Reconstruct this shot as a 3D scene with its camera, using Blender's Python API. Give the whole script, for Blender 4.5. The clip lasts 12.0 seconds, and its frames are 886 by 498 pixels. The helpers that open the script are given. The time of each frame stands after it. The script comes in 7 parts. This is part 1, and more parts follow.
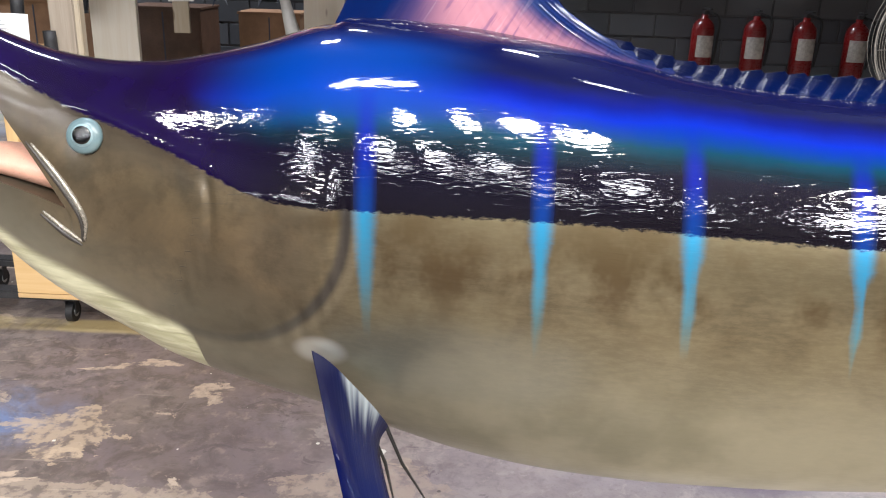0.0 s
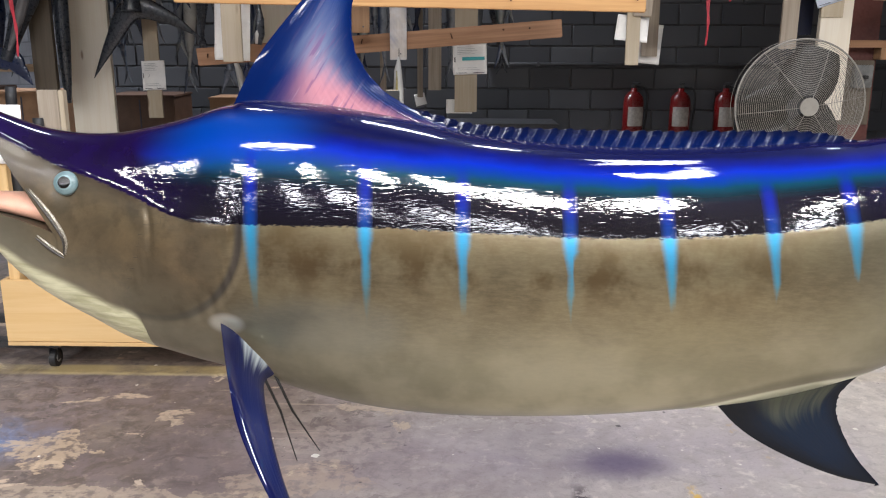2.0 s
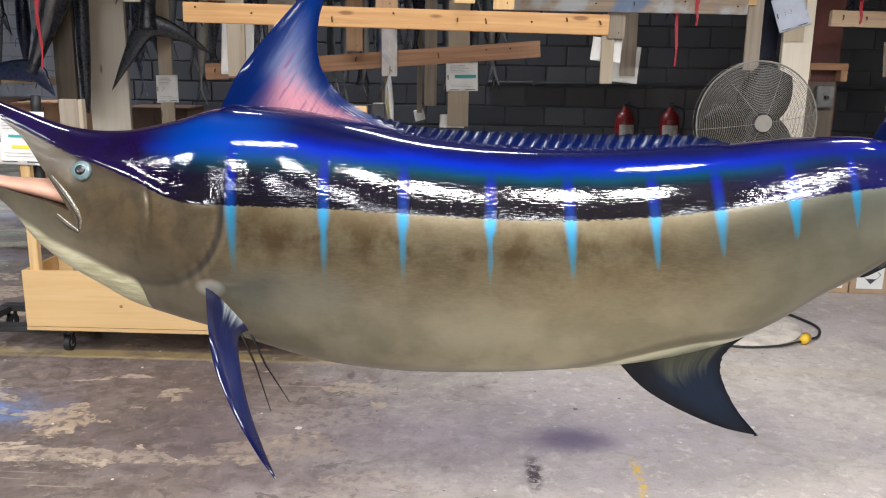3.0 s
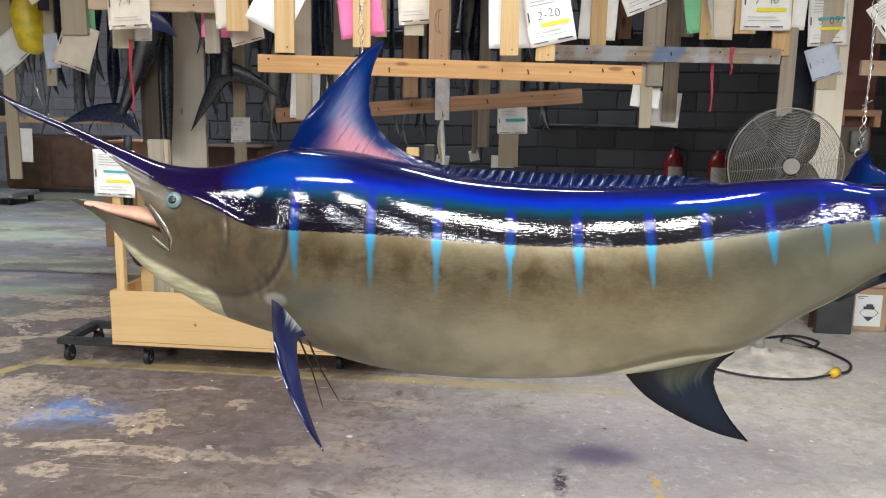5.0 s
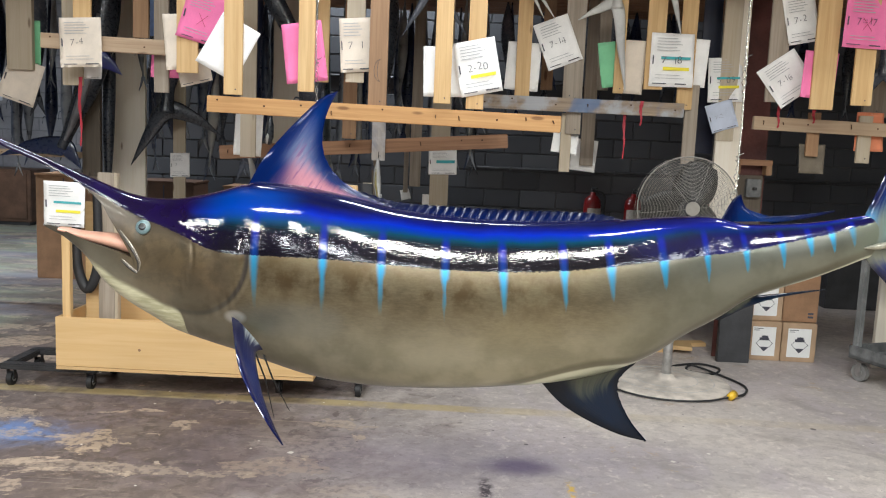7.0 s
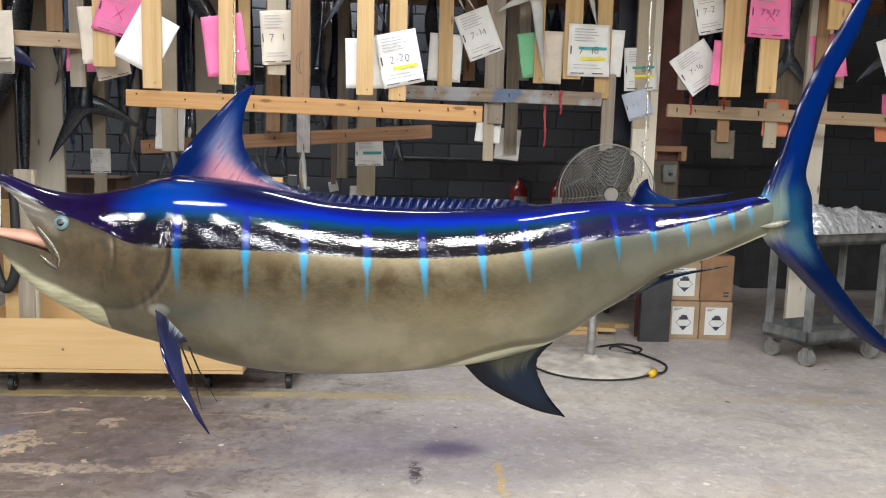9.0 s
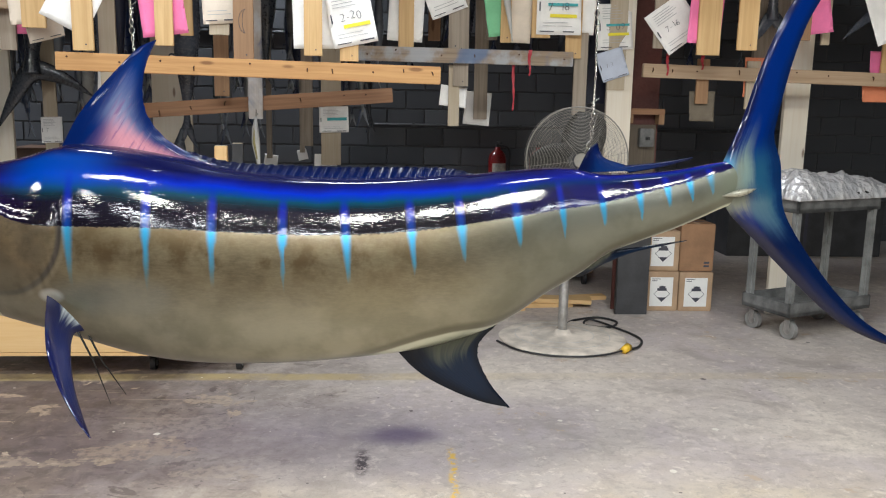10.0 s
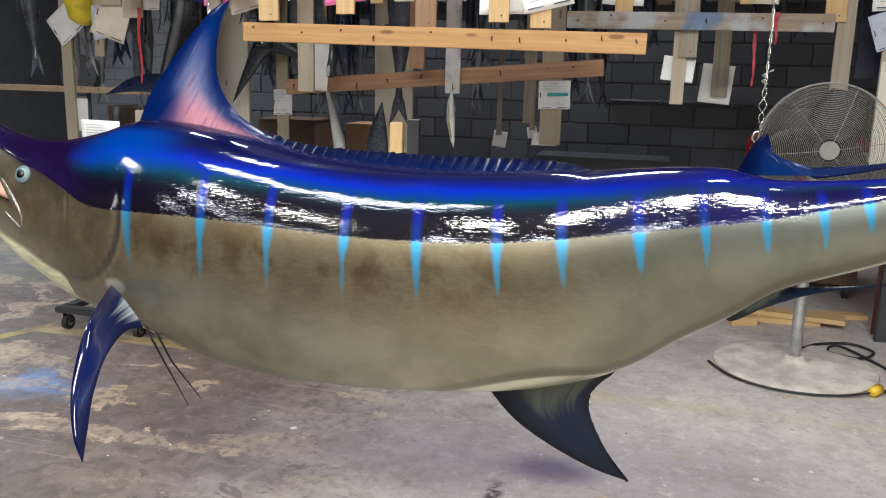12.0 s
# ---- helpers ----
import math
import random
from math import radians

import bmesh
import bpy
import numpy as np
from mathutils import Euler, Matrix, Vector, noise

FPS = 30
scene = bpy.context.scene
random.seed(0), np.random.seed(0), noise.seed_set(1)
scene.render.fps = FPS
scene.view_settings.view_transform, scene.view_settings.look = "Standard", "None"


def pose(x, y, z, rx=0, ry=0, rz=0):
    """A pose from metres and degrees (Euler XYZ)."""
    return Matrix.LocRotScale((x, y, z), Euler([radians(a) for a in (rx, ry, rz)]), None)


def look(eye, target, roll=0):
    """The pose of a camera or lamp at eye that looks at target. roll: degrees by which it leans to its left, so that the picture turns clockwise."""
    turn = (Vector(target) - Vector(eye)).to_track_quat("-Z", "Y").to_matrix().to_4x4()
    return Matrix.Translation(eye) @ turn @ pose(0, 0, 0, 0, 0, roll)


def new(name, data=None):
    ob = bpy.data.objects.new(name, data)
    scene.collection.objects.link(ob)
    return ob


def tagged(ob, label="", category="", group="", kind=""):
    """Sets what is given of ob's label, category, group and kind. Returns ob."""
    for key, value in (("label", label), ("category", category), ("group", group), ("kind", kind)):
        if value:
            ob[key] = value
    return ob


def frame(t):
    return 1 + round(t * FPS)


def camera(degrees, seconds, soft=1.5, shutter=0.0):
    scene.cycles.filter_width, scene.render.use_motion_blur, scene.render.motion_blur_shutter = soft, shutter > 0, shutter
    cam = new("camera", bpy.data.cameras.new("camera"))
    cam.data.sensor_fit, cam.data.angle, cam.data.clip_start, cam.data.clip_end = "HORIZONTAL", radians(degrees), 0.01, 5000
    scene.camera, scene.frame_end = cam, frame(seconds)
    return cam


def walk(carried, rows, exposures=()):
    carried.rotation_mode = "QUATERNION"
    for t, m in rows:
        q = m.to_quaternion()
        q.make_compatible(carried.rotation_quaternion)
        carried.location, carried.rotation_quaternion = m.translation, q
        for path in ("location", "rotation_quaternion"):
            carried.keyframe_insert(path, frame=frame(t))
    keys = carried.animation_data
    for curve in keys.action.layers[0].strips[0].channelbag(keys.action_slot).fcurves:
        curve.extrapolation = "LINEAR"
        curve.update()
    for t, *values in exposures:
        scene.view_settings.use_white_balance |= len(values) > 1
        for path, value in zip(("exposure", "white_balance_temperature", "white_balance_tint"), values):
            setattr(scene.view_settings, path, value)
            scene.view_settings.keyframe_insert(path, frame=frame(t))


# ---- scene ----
# ---- camera ----
cam = camera(56.0, 12.0, 1.1)
PATH = [
    (0, (0.042, -0.021, 1.406), (-0.019, 1.866, 0.744), 1.8),
    (0.5, (0.124, -0.153, 1.422), (0.03, 1.749, 0.811), 1.3),
    (1, (0.185, -0.335, 1.428), (0.108, 1.585, 0.871), 1.1),
    (1.5, (0.223, -0.458, 1.446), (0.176, 1.473, 0.928), 0.5),
    (2, (0.304, -0.576, 1.447), (0.273, 1.363, 0.959), 0.2),
    (2.5, (0.438, -0.759, 1.443), (0.376, 1.185, 0.977), 0.9),
    (4.3, (0.503, -1.213, 1.47), (0.419, 0.747, 1.083), 0.3),
    (4.5, (0.517, -1.236, 1.476), (0.409, 0.725, 1.099), 0.4),
    (5, (0.579, -1.277, 1.473), (0.365, 0.679, 1.118), 1.0),
    (5.5, (0.6, -1.339, 1.477), (0.326, 0.612, 1.13), 1.1),
    (6, (0.59, -1.451, 1.492), (0.366, 0.511, 1.178), 1.4),
    (6.5, (0.563, -1.547, 1.489), (0.446, 0.43, 1.215), 2.1),
    (8.3, (0.578, -1.744, 1.479), (0.63, 0.241, 1.235), 1.9),
    (8.5, (0.584, -1.744, 1.485), (0.655, 0.239, 1.233), 1.8),
    (9, (0.604, -1.705, 1.483), (0.722, 0.273, 1.212), 1.6),
    (9.5, (0.684, -1.585, 1.474), (0.824, 0.387, 1.172), 1.0),
    (10, (0.823, -1.428, 1.47), (0.953, 0.537, 1.122), 1.1),
    (10.5, (0.926, -1.258, 1.468), (1.052, 0.701, 1.084), 1.8),
    (11, (1.027, -1.027, 1.466), (1.065, 0.935, 1.079), 1.8),
    (11.5, (1.116, -0.897, 1.465), (0.875, 1.047, 1.062), 1.0),
    (12, (1.25, -0.832, 1.471), (0.731, 1.053, 1.052), 1.3),
]
walk(cam, [(t, look(eye, target, roll)) for t, eye, target, roll in PATH], ((0, 0.27, 5950, 12), (0.5, 0.23, 5950, 12), (1.5, 0.12, 5950, 12), (2.5, 0.03, 5950, 12), (4.5, -0.04, 5950, 8), (6.0, -0.12, 5950, 8), (8.5, -0.1, 5950, 8), (10.5, -0.17, 5950, 8), (12, -0.12, 5900, 8)))

# ---- light: a closed workshop with rows of ceiling lamps, and added fill lamps ----
scene.view_settings.exposure = 0.0
world = bpy.data.worlds.new("world")
scene.world = world
world.use_nodes = True
world.node_tree.nodes["Background"].inputs[0].default_value = (0.75, 0.8, 0.9, 1)
world.node_tree.nodes["Background"].inputs[1].default_value = 0.015


def area_lamp(x, y, z, length, width, watts, tint=(0.985, 0.985, 1.0), turn=0.0):
    data = bpy.data.lights.new("ceiling_and_fill_lamp", "AREA")
    data.shape, data.size, data.size_y, data.energy, data.color = "ELLIPSE", length, width, watts, tint
    ob = new("ceiling_and_fill_lamp", data)
    ob.matrix_basis = pose(x, y, z, 0, 0, turn)
    return ob


for lx, ly in ((-4.1, -1.8), (-2.5, -3.2), (-0.9, -2.5), (-0.02, -2.1), (0.55, -1.75), (1.0, -1.7), (2.2, -2.6), (3.9, -1.9)):
    area_lamp(lx, ly, 4.0, 0.34, 0.7, 72, (1.0, 0.94, 0.8))
area_lamp(-5.6, -6.2, 3.1, 0.8, 0.8, 90, (1.0, 0.975, 0.95))
for lx, ly in ((-4.4, -5.6), (-2.2, -5.5), (-0.95, -5.3), (2.6, -4.6), (4.6, -5.4)):
    area_lamp(lx, ly, 4.0, 0.5, 1.2, 105, (1.0, 0.975, 0.95))
for lx in (-4.8, -2.5, -0.6, 0.95):
    area_lamp(lx, -7.6, 4.0, 1.2, 0.7, 62, (1.0, 0.975, 0.95))
for lx, ly in ((0.15, -5.4), (1.7, -5.0)):
    area_lamp(lx, ly, 4.0, 0.5, 1.1, 46, (1.0, 0.975, 0.95))
area_lamp(-0.98, -0.7, 4.0, 1.3, 0.29, 40, turn=20)
for lx, ly in ((1.1, 0.55), (2.3, 0.5)):
    area_lamp(lx, ly, 4.0, 0.34, 0.3, 10)
# the pair at y 1.9 is added to fill the floor and order sheets
for lx, ly in ((-1.0, 1.9), (0.5, 2.3), (2.3, 1.9)):
    area_lamp(lx, ly, 4.0, 0.6, 0.25, 33)
# added fill for the back wall and deep end, no lamps known there
area_lamp(-3.9, 7.05, 4.0, 1.2, 0.2, 90)
area_lamp(-0.3, 7.15, 4.0, 1.5, 0.2, 85)
area_lamp(-6.0, 5.5, 3.8, 1.2, 0.2, 190)

# ---- materials ----
class Graph:
    """Small shorthand over a node tree."""

    def __init__(self, name):
        self.mat = bpy.data.materials.new(name)
        self.mat.use_nodes = True
        self.tree = self.mat.node_tree
        self.shader = self.tree.nodes["Principled BSDF"]

    def node(self, kind, **sets):
        n = self.tree.nodes.new(kind)
        for key, value in sets.items():
            setattr(n, key, value)
        return n

    def put(self, value, socket):
        if isinstance(value, bpy.types.NodeSocket):
            self.tree.links.new(value, socket)
        elif isinstance(value, (tuple, list)) and len(value) == 3 and socket.type == "RGBA":
            socket.default_value = (*value, 1)
        else:
            socket.default_value = value

    def set(self, **inputs):
        for key, value in inputs.items():
            self.put(value, self.shader.inputs[key.replace("_", " ")])
        return self

    def coords(self, kind="Object"):
        return self.node("ShaderNodeTexCoord").outputs[kind]

    def scaled(self, vector, scale):
        n = self.node("ShaderNodeMapping")
        self.put(vector, n.inputs["Vector"])
        n.inputs["Scale"].default_value = scale
        return n.outputs[0]

    def noise(self, scale, detail=4.0, rough=0.55, vector=None, warp=0.0):
        n = self.node("ShaderNodeTexNoise")
        self.put(vector if vector is not None else self.coords(), n.inputs["Vector"])
        n.inputs["Scale"].default_value, n.inputs["Detail"].default_value = scale, detail
        n.inputs["Roughness"].default_value, n.inputs["Distortion"].default_value = rough, warp
        return n.outputs["Fac"]

    def attr(self, name):
        return self.node("ShaderNodeAttribute", attribute_name=name).outputs["Fac"]

    def math(self, op, a, b=0.0, c=0.0):
        n = self.node("ShaderNodeMath", operation=op)
        for value, socket in zip((a, b, c), n.inputs):
            self.put(value, socket)
        return n.outputs[0]

    def step(self, value, lo, hi, to_lo=0.0, to_hi=1.0):
        n = self.node("ShaderNodeMapRange", interpolation_type="SMOOTHSTEP")
        for v, key in ((value, "Value"), (lo, "From Min"), (hi, "From Max"), (to_lo, "To Min"), (to_hi, "To Max")):
            self.put(v, n.inputs[key])
        return n.outputs[0]

    def mix(self, fac, a, b, kind="MIX"):
        n = self.node("ShaderNodeMix", data_type="RGBA", blend_type=kind)
        for value, socket in ((fac, n.inputs[0]), (a, n.inputs[6]), (b, n.inputs[7])):
            self.put(value, socket)
        return n.outputs[2]

    def ramp(self, fac, *stops):
        n = self.node("ShaderNodeValToRGB")
        self.put(fac, n.inputs[0])
        band = n.color_ramp
        while len(band.elements) < len(stops):
            band.elements.new(0.5)
        for e, (at, colour) in zip(band.elements, stops):
            e.position, e.color = at, (*colour, 1)
        return n.outputs[0]

    def bump(self, height, strength=0.3, distance=0.01):
        n = self.node("ShaderNodeBump")
        n.inputs["Strength"].default_value, n.inputs["Distance"].default_value = strength, distance
        self.put(height, n.inputs["Height"])
        self.put(n.outputs[0], self.shader.inputs["Normal"])
        return self


def plain(name, colour, rough=0.6, metal=0.0, vary=0.25, scale=6.0, bump=0.15, coat=0.0):
    """A surface with blotches and fine grain."""
    g = Graph(name)
    big, fine = g.noise(scale, 5.0), g.noise(scale * 14, 3.0)
    dark, light = tuple(c * (1 - vary) for c in colour), tuple(min(1, c * (1 + vary)) for c in colour)
    base = g.mix(g.step(big, 0.3, 0.7), dark, light)
    base = g.mix(g.math("MULTIPLY", g.step(fine, 0.45, 0.75), 0.35 * vary + 0.05), base, tuple(c * 0.5 for c in colour))
    g.set(Base_Color=base, Metallic=metal, Roughness=g.step(fine, 0.2, 0.8, max(0.03, rough - 0.1), min(1, rough + 0.1)), Coat_Weight=coat)
    g.bump(fine, bump, 0.004)
    return g.mat


def lumber(name, colour, dark, along="Z", rough=0.62, knotty=0.75):
    """Sawn softwood: grain along one axis, a few knots, tone by piece."""
    g = Graph(name)
    at = g.coords()
    own = g.node("ShaderNodeObjectInfo").outputs["Random"]
    shift = g.node("ShaderNodeVectorMath", operation="ADD")
    g.put(at, shift.inputs[0])
    push = g.node("ShaderNodeCombineXYZ")
    for n, k in enumerate((13.0, 7.0, 19.0)):
        g.put(g.math("MULTIPLY", own, k), push.inputs[n])
    g.put(push.outputs[0], shift.inputs[1])
    squeeze = {"Z": (26, 26, 1.1), "X": (1.1, 26, 26), "Y": (26, 1.1, 26)}[along]
    grain = g.noise(1.6, 6.0, 0.6, g.scaled(shift.outputs[0], squeeze), 0.6)
    tone = g.noise(1.3, 3.0, 0.5, shift.outputs[0])
    squash = {"Z": (9, 9, 2.6), "X": (2.6, 9, 9), "Y": (9, 2.6, 9)}[along]
    knots = g.node("ShaderNodeTexVoronoi")
    g.put(g.scaled(shift.outputs[0], squash), knots.inputs["Vector"])
    knots.inputs["Scale"].default_value = 1.0
    knot = g.step(knots.outputs["Distance"], 0.06, 0.13, 1.0, 0.0)
    base = g.mix(g.step(grain, 0.3, 0.72), colour, dark)
    base = g.mix(g.step(tone, 0.35, 0.75, 0.0, 0.35), base, tuple(c * 0.62 for c in colour))
    base = g.mix(g.math("MULTIPLY", own, 0.18), base, tuple(c * 0.6 for c in dark))
    base = g.mix(g.math("MULTIPLY", knot, knotty), base, (dark[0] * 0.3, dark[1] * 0.22, dark[2] * 0.18))
    g.set(Base_Color=base, Roughness=rough)
    g.bump(grain, 0.25, 0.002)
    return g.mat


M = {}
M["pine"] = lumber("pine", (0.72, 0.5, 0.24), (0.58, 0.36, 0.15))
M["pine_x"] = lumber("pine_rail", (0.62, 0.36, 0.14), (0.46, 0.23, 0.08), "X")
M["old_x"] = lumber("old_rail", (0.35, 0.19, 0.1), (0.23, 0.115, 0.055), "X")
M["pale_x"] = lumber("pale_rail", (0.52, 0.39, 0.26), (0.38, 0.26, 0.16), "X")


def sprayed(name, squeeze, bare, dull, mist, blue, amount):
    """Old wood with white and blue paint overspray."""
    g = Graph(name)
    grain = g.noise(1.6, 6.0, 0.6, g.scaled(g.coords(), squeeze), 0.6)
    base = g.mix(g.step(grain, 0.3, 0.72), bare, dull)
    base = g.mix(g.step(g.noise(4.0, 5.0, 0.6), 0.45, 0.62, 0.0, 0.8), base, mist)
    base = g.mix(g.step(g.noise(2.2 + 4 * amount, 4.0, 0.6, warp=0.5), 0.54 - amount, 0.66 - amount, 0.0, 0.8), base, blue)
    g.set(Base_Color=base, Roughness=0.65)
    return g.bump(grain, 0.25, 0.002).mat


M["spray_x"] = sprayed("oversprayed_rail", (1.1, 26, 26), (0.36, 0.28, 0.2), (0.22, 0.16, 0.11), (0.42, 0.45, 0.5), (0.1, 0.17, 0.32), 0.0)
M["spray"] = sprayed("oversprayed_stick", (26, 26, 1.1), (0.5, 0.46, 0.42), (0.4, 0.36, 0.32), (0.6, 0.62, 0.66), (0.03, 0.08, 0.24), 0.06)
M["pale"] = lumber("pale_stick", (0.52, 0.45, 0.34), (0.45, 0.37, 0.26))
M["grey_wood"] = lumber("grey_stick", (0.40, 0.34, 0.27), (0.26, 0.21, 0.16))
# wood of two dimly lit boards, their shade put into the colour
M["shaded_wood"] = lumber("shaded_stick", (0.13, 0.105, 0.075), (0.08, 0.06, 0.042))
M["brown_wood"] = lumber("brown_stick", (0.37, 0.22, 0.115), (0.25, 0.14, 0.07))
M["ply_x"] = lumber("pine_panel", (0.74, 0.51, 0.25), (0.68, 0.44, 0.19), "X", 0.5, 0.12)
M["cream"] = lumber("cream_plank", (0.84, 0.78, 0.67), (0.79, 0.71, 0.58), "Z", 0.6, 0.85)
M["paper"] = plain("paper", (0.9, 0.89, 0.87), 0.8, vary=0.06, scale=9, bump=0.05)
M["paper_warm"] = plain("warm_paper", (0.76, 0.67, 0.56), 0.8, vary=0.08, scale=9, bump=0.05)
M["pink"] = plain("pink_paper", (0.85, 0.2, 0.42), 0.8, vary=0.06, scale=9, bump=0.05)
M["green_paper"] = plain("green_paper", (0.22, 0.55, 0.3), 0.8, vary=0.06, scale=9, bump=0.05)
M["orange_paper"] = plain("orange_paper", (0.7, 0.24, 0.12), 0.8, vary=0.08, scale=9, bump=0.05)
M["ink"] = plain("ink", (0.06, 0.06, 0.08), 0.7, vary=0.1)
M["faint_ink"] = plain("faint_ink", (0.45, 0.45, 0.46), 0.8, vary=0.1)
# brownish sheet under the rail, its shade mixed into the colour
M["shaded_paper"] = plain("shaded_brown_paper", (0.16, 0.135, 0.1), 0.8, vary=0.2, scale=9)
M["navy_paper"] = plain("navy_card", (0.006, 0.01, 0.035), 0.6, vary=0.2)
M["blue_paper"] = plain("bluish_paper", (0.55, 0.6, 0.72), 0.85, vary=0.08, scale=9)
M["sky"] = plain("pale_blue_paint", (0.16, 0.25, 0.5), 0.6, vary=0.25, scale=8)
M["navy"] = plain("navy_painted_board", (0.006, 0.009, 0.028), 0.45, vary=0.3, scale=8)
M["yellow_ink"] = plain("yellow_marker", (0.85, 0.75, 0.05), 0.8, vary=0.08)
M["teal_ink"] = plain("teal_marker", (0.08, 0.42, 0.45), 0.8, vary=0.1)
M["yellow_bag"] = plain("yellow_plastic", (0.7, 0.55, 0.03), 0.35, vary=0.2, scale=12, bump=0.4)
M["red_tape"] = plain("red_ribbon", (0.4, 0.022, 0.04), 0.5, vary=0.15)
M["steel"] = plain("galvanized_steel", (0.55, 0.55, 0.54), 0.38, 0.9, vary=0.2, scale=20)
M["wire"] = plain("guard_wire", (0.26, 0.245, 0.22), 0.45, 0.3, vary=0.1, scale=20, bump=0.0)
M["blade"] = plain("fan_blade", (0.02, 0.019, 0.018), 0.5, 0.3, vary=0.2, scale=10)
M["cast"] = plain("dusty_cast_base", (0.56, 0.5, 0.43), 0.9, 0.0, vary=0.25, scale=9)
M["rubber"] = plain("black_rubber", (0.02, 0.02, 0.022), 0.55, vary=0.3)
M["black"] = plain("black_paint", (0.03, 0.03, 0.032), 0.45, vary=0.3)
M["dark_grey"] = plain("dark_grey_sheet", (0.055, 0.056, 0.06), 0.5, 0.2, vary=0.2)
M["cart_grey"] = plain("grey_moulded_plastic", (0.2, 0.205, 0.2), 0.6, vary=0.35, scale=7, bump=0.3)
M["cart_dark"] = plain("scuffed_dark_plastic", (0.14, 0.142, 0.14), 0.6, vary=0.4, scale=9, bump=0.3)
M["caster_grey"] = plain("grey_rubber", (0.24, 0.235, 0.225), 0.6, vary=0.2, scale=12)
M["card"] = plain("corrugated_card", (0.42, 0.29, 0.18), 0.8, vary=0.14, scale=8, bump=0.12)
M["brown_card"] = plain("brown_card", (0.3, 0.17, 0.09), 0.75, vary=0.15, scale=8)
M["label"] = plain("white_label", (0.8, 0.8, 0.78), 0.6, vary=0.04)
# white label with a duller colour, for the dim light at the back wall
M["dim_label"] = plain("dimmed_label", (0.42, 0.39, 0.35), 0.6, vary=0.2, scale=30)
M["yellow_plug"] = plain("yellow_plug", (0.8, 0.5, 0.03), 0.45, vary=0.1)
M["red_paint"] = plain("red_enamel", (0.17, 0.01, 0.01), 0.3, vary=0.2, coat=0.3)
M["oxide"] = plain("red_oxide_steel", (0.1, 0.03, 0.024), 0.6, 0.0, vary=0.3, scale=5)
M["rust"] = plain("rusty_iron", (0.09, 0.04, 0.02), 0.7, 0.4, vary=0.5, scale=60)
M["dresser"] = plain("brown_stained_board", (0.11, 0.06, 0.036), 0.55, vary=0.25, scale=5)
M["block"] = plain("painted_block", (0.22, 0.225, 0.24), 0.8, vary=0.16, scale=3, bump=0.5)
M["pale_block"] = plain("pale_painted_block", (0.28, 0.28, 0.3), 0.8, vary=0.16, scale=3, bump=0.5)
M["mortar"] = plain("mortar", (0.1, 0.1, 0.105), 0.9, vary=0.2, scale=5, bump=0.4)
M["ceiling"] = plain("ceiling_board", (0.06, 0.058, 0.056), 0.9, vary=0.1, scale=2)
M["far_wall"] = plain("plain_wall", (0.08, 0.08, 0.083), 0.9, vary=0.12, scale=2)
M["dull_fish"] = plain("dull_fish_skin", (0.08, 0.092, 0.12), 0.25, vary=0.5, scale=4, coat=0.3)
M["dark_fish"] = plain("dark_fish_skin", (0.025, 0.03, 0.04), 0.3, vary=0.4, scale=4, coat=0.4)
M["blue_fish"] = plain("blue_fish_skin", (0.008, 0.017, 0.055), 0.32, vary=0.5, scale=3, coat=0.4)
M["blue_fin"] = plain("blue_fin_skin", (0.004, 0.008, 0.11), 0.35, vary=0.3, scale=6, coat=0.3)
M["yellow_skin"] = plain("yellow_sprayed_skin", (0.3, 0.26, 0.1), 0.4, vary=0.4, scale=40)
M["silver_skin"] = plain("silver_fish_skin", (0.17, 0.17, 0.18), 0.32, vary=0.35, scale=8, coat=0.3)
M["pale_fish"] = plain("pale_fish_skin", (0.5, 0.5, 0.48), 0.35, vary=0.25, scale=4, coat=0.3)


def two_tone():
    """Fish blanks, dark slate or navy on one side and silvery on the other, each of its own tone."""
    g = Graph("two_tone_fish_skin")
    at = g.coords()
    own = g.node("ShaderNodeObjectInfo").outputs["Random"]
    split = g.node("ShaderNodeSeparateXYZ")
    g.put(at, split.inputs[0])
    cloud = g.noise(9.0, 5.0, 0.6)
    across = g.math("ADD", g.math("MULTIPLY", split.outputs[0], 14.0), g.math("MULTIPLY", g.math("SUBTRACT", cloud, 0.5), 1.2))
    dark = g.ramp(own, (0.0, (0.012, 0.014, 0.02)), (0.4, (0.012, 0.03, 0.085)), (0.7, (0.05, 0.055, 0.065)), (1.0, (0.03, 0.05, 0.055)))
    light = g.ramp(own, (0.0, (0.16, 0.18, 0.21)), (0.5, (0.3, 0.33, 0.37)), (1.0, (0.38, 0.37, 0.34)))
    g.set(Base_Color=g.mix(g.step(across, -0.5, 0.5), dark, light), Roughness=g.step(cloud, 0.3, 0.7, 0.22, 0.4), Coat_Weight=0.4)
    return g.bump(g.noise(60), 0.1, 0.003).mat


M["slim_fish"] = two_tone()


def crumpled():
    g = Graph("crumpled_foil")
    fold = g.node("ShaderNodeTexVoronoi")
    g.put(g.coords(), fold.inputs["Vector"])
    fold.inputs["Scale"].default_value = 22
    g.set(Base_Color=g.mix(g.step(g.noise(7), 0.4, 0.65), (0.92, 0.92, 0.93), (0.74, 0.75, 0.77)), Metallic=0.5, Roughness=0.27)
    return g.bump(g.math("ADD", fold.outputs["Distance"], g.noise(30)), 0.7, 0.02).mat


M["foil"] = crumpled()


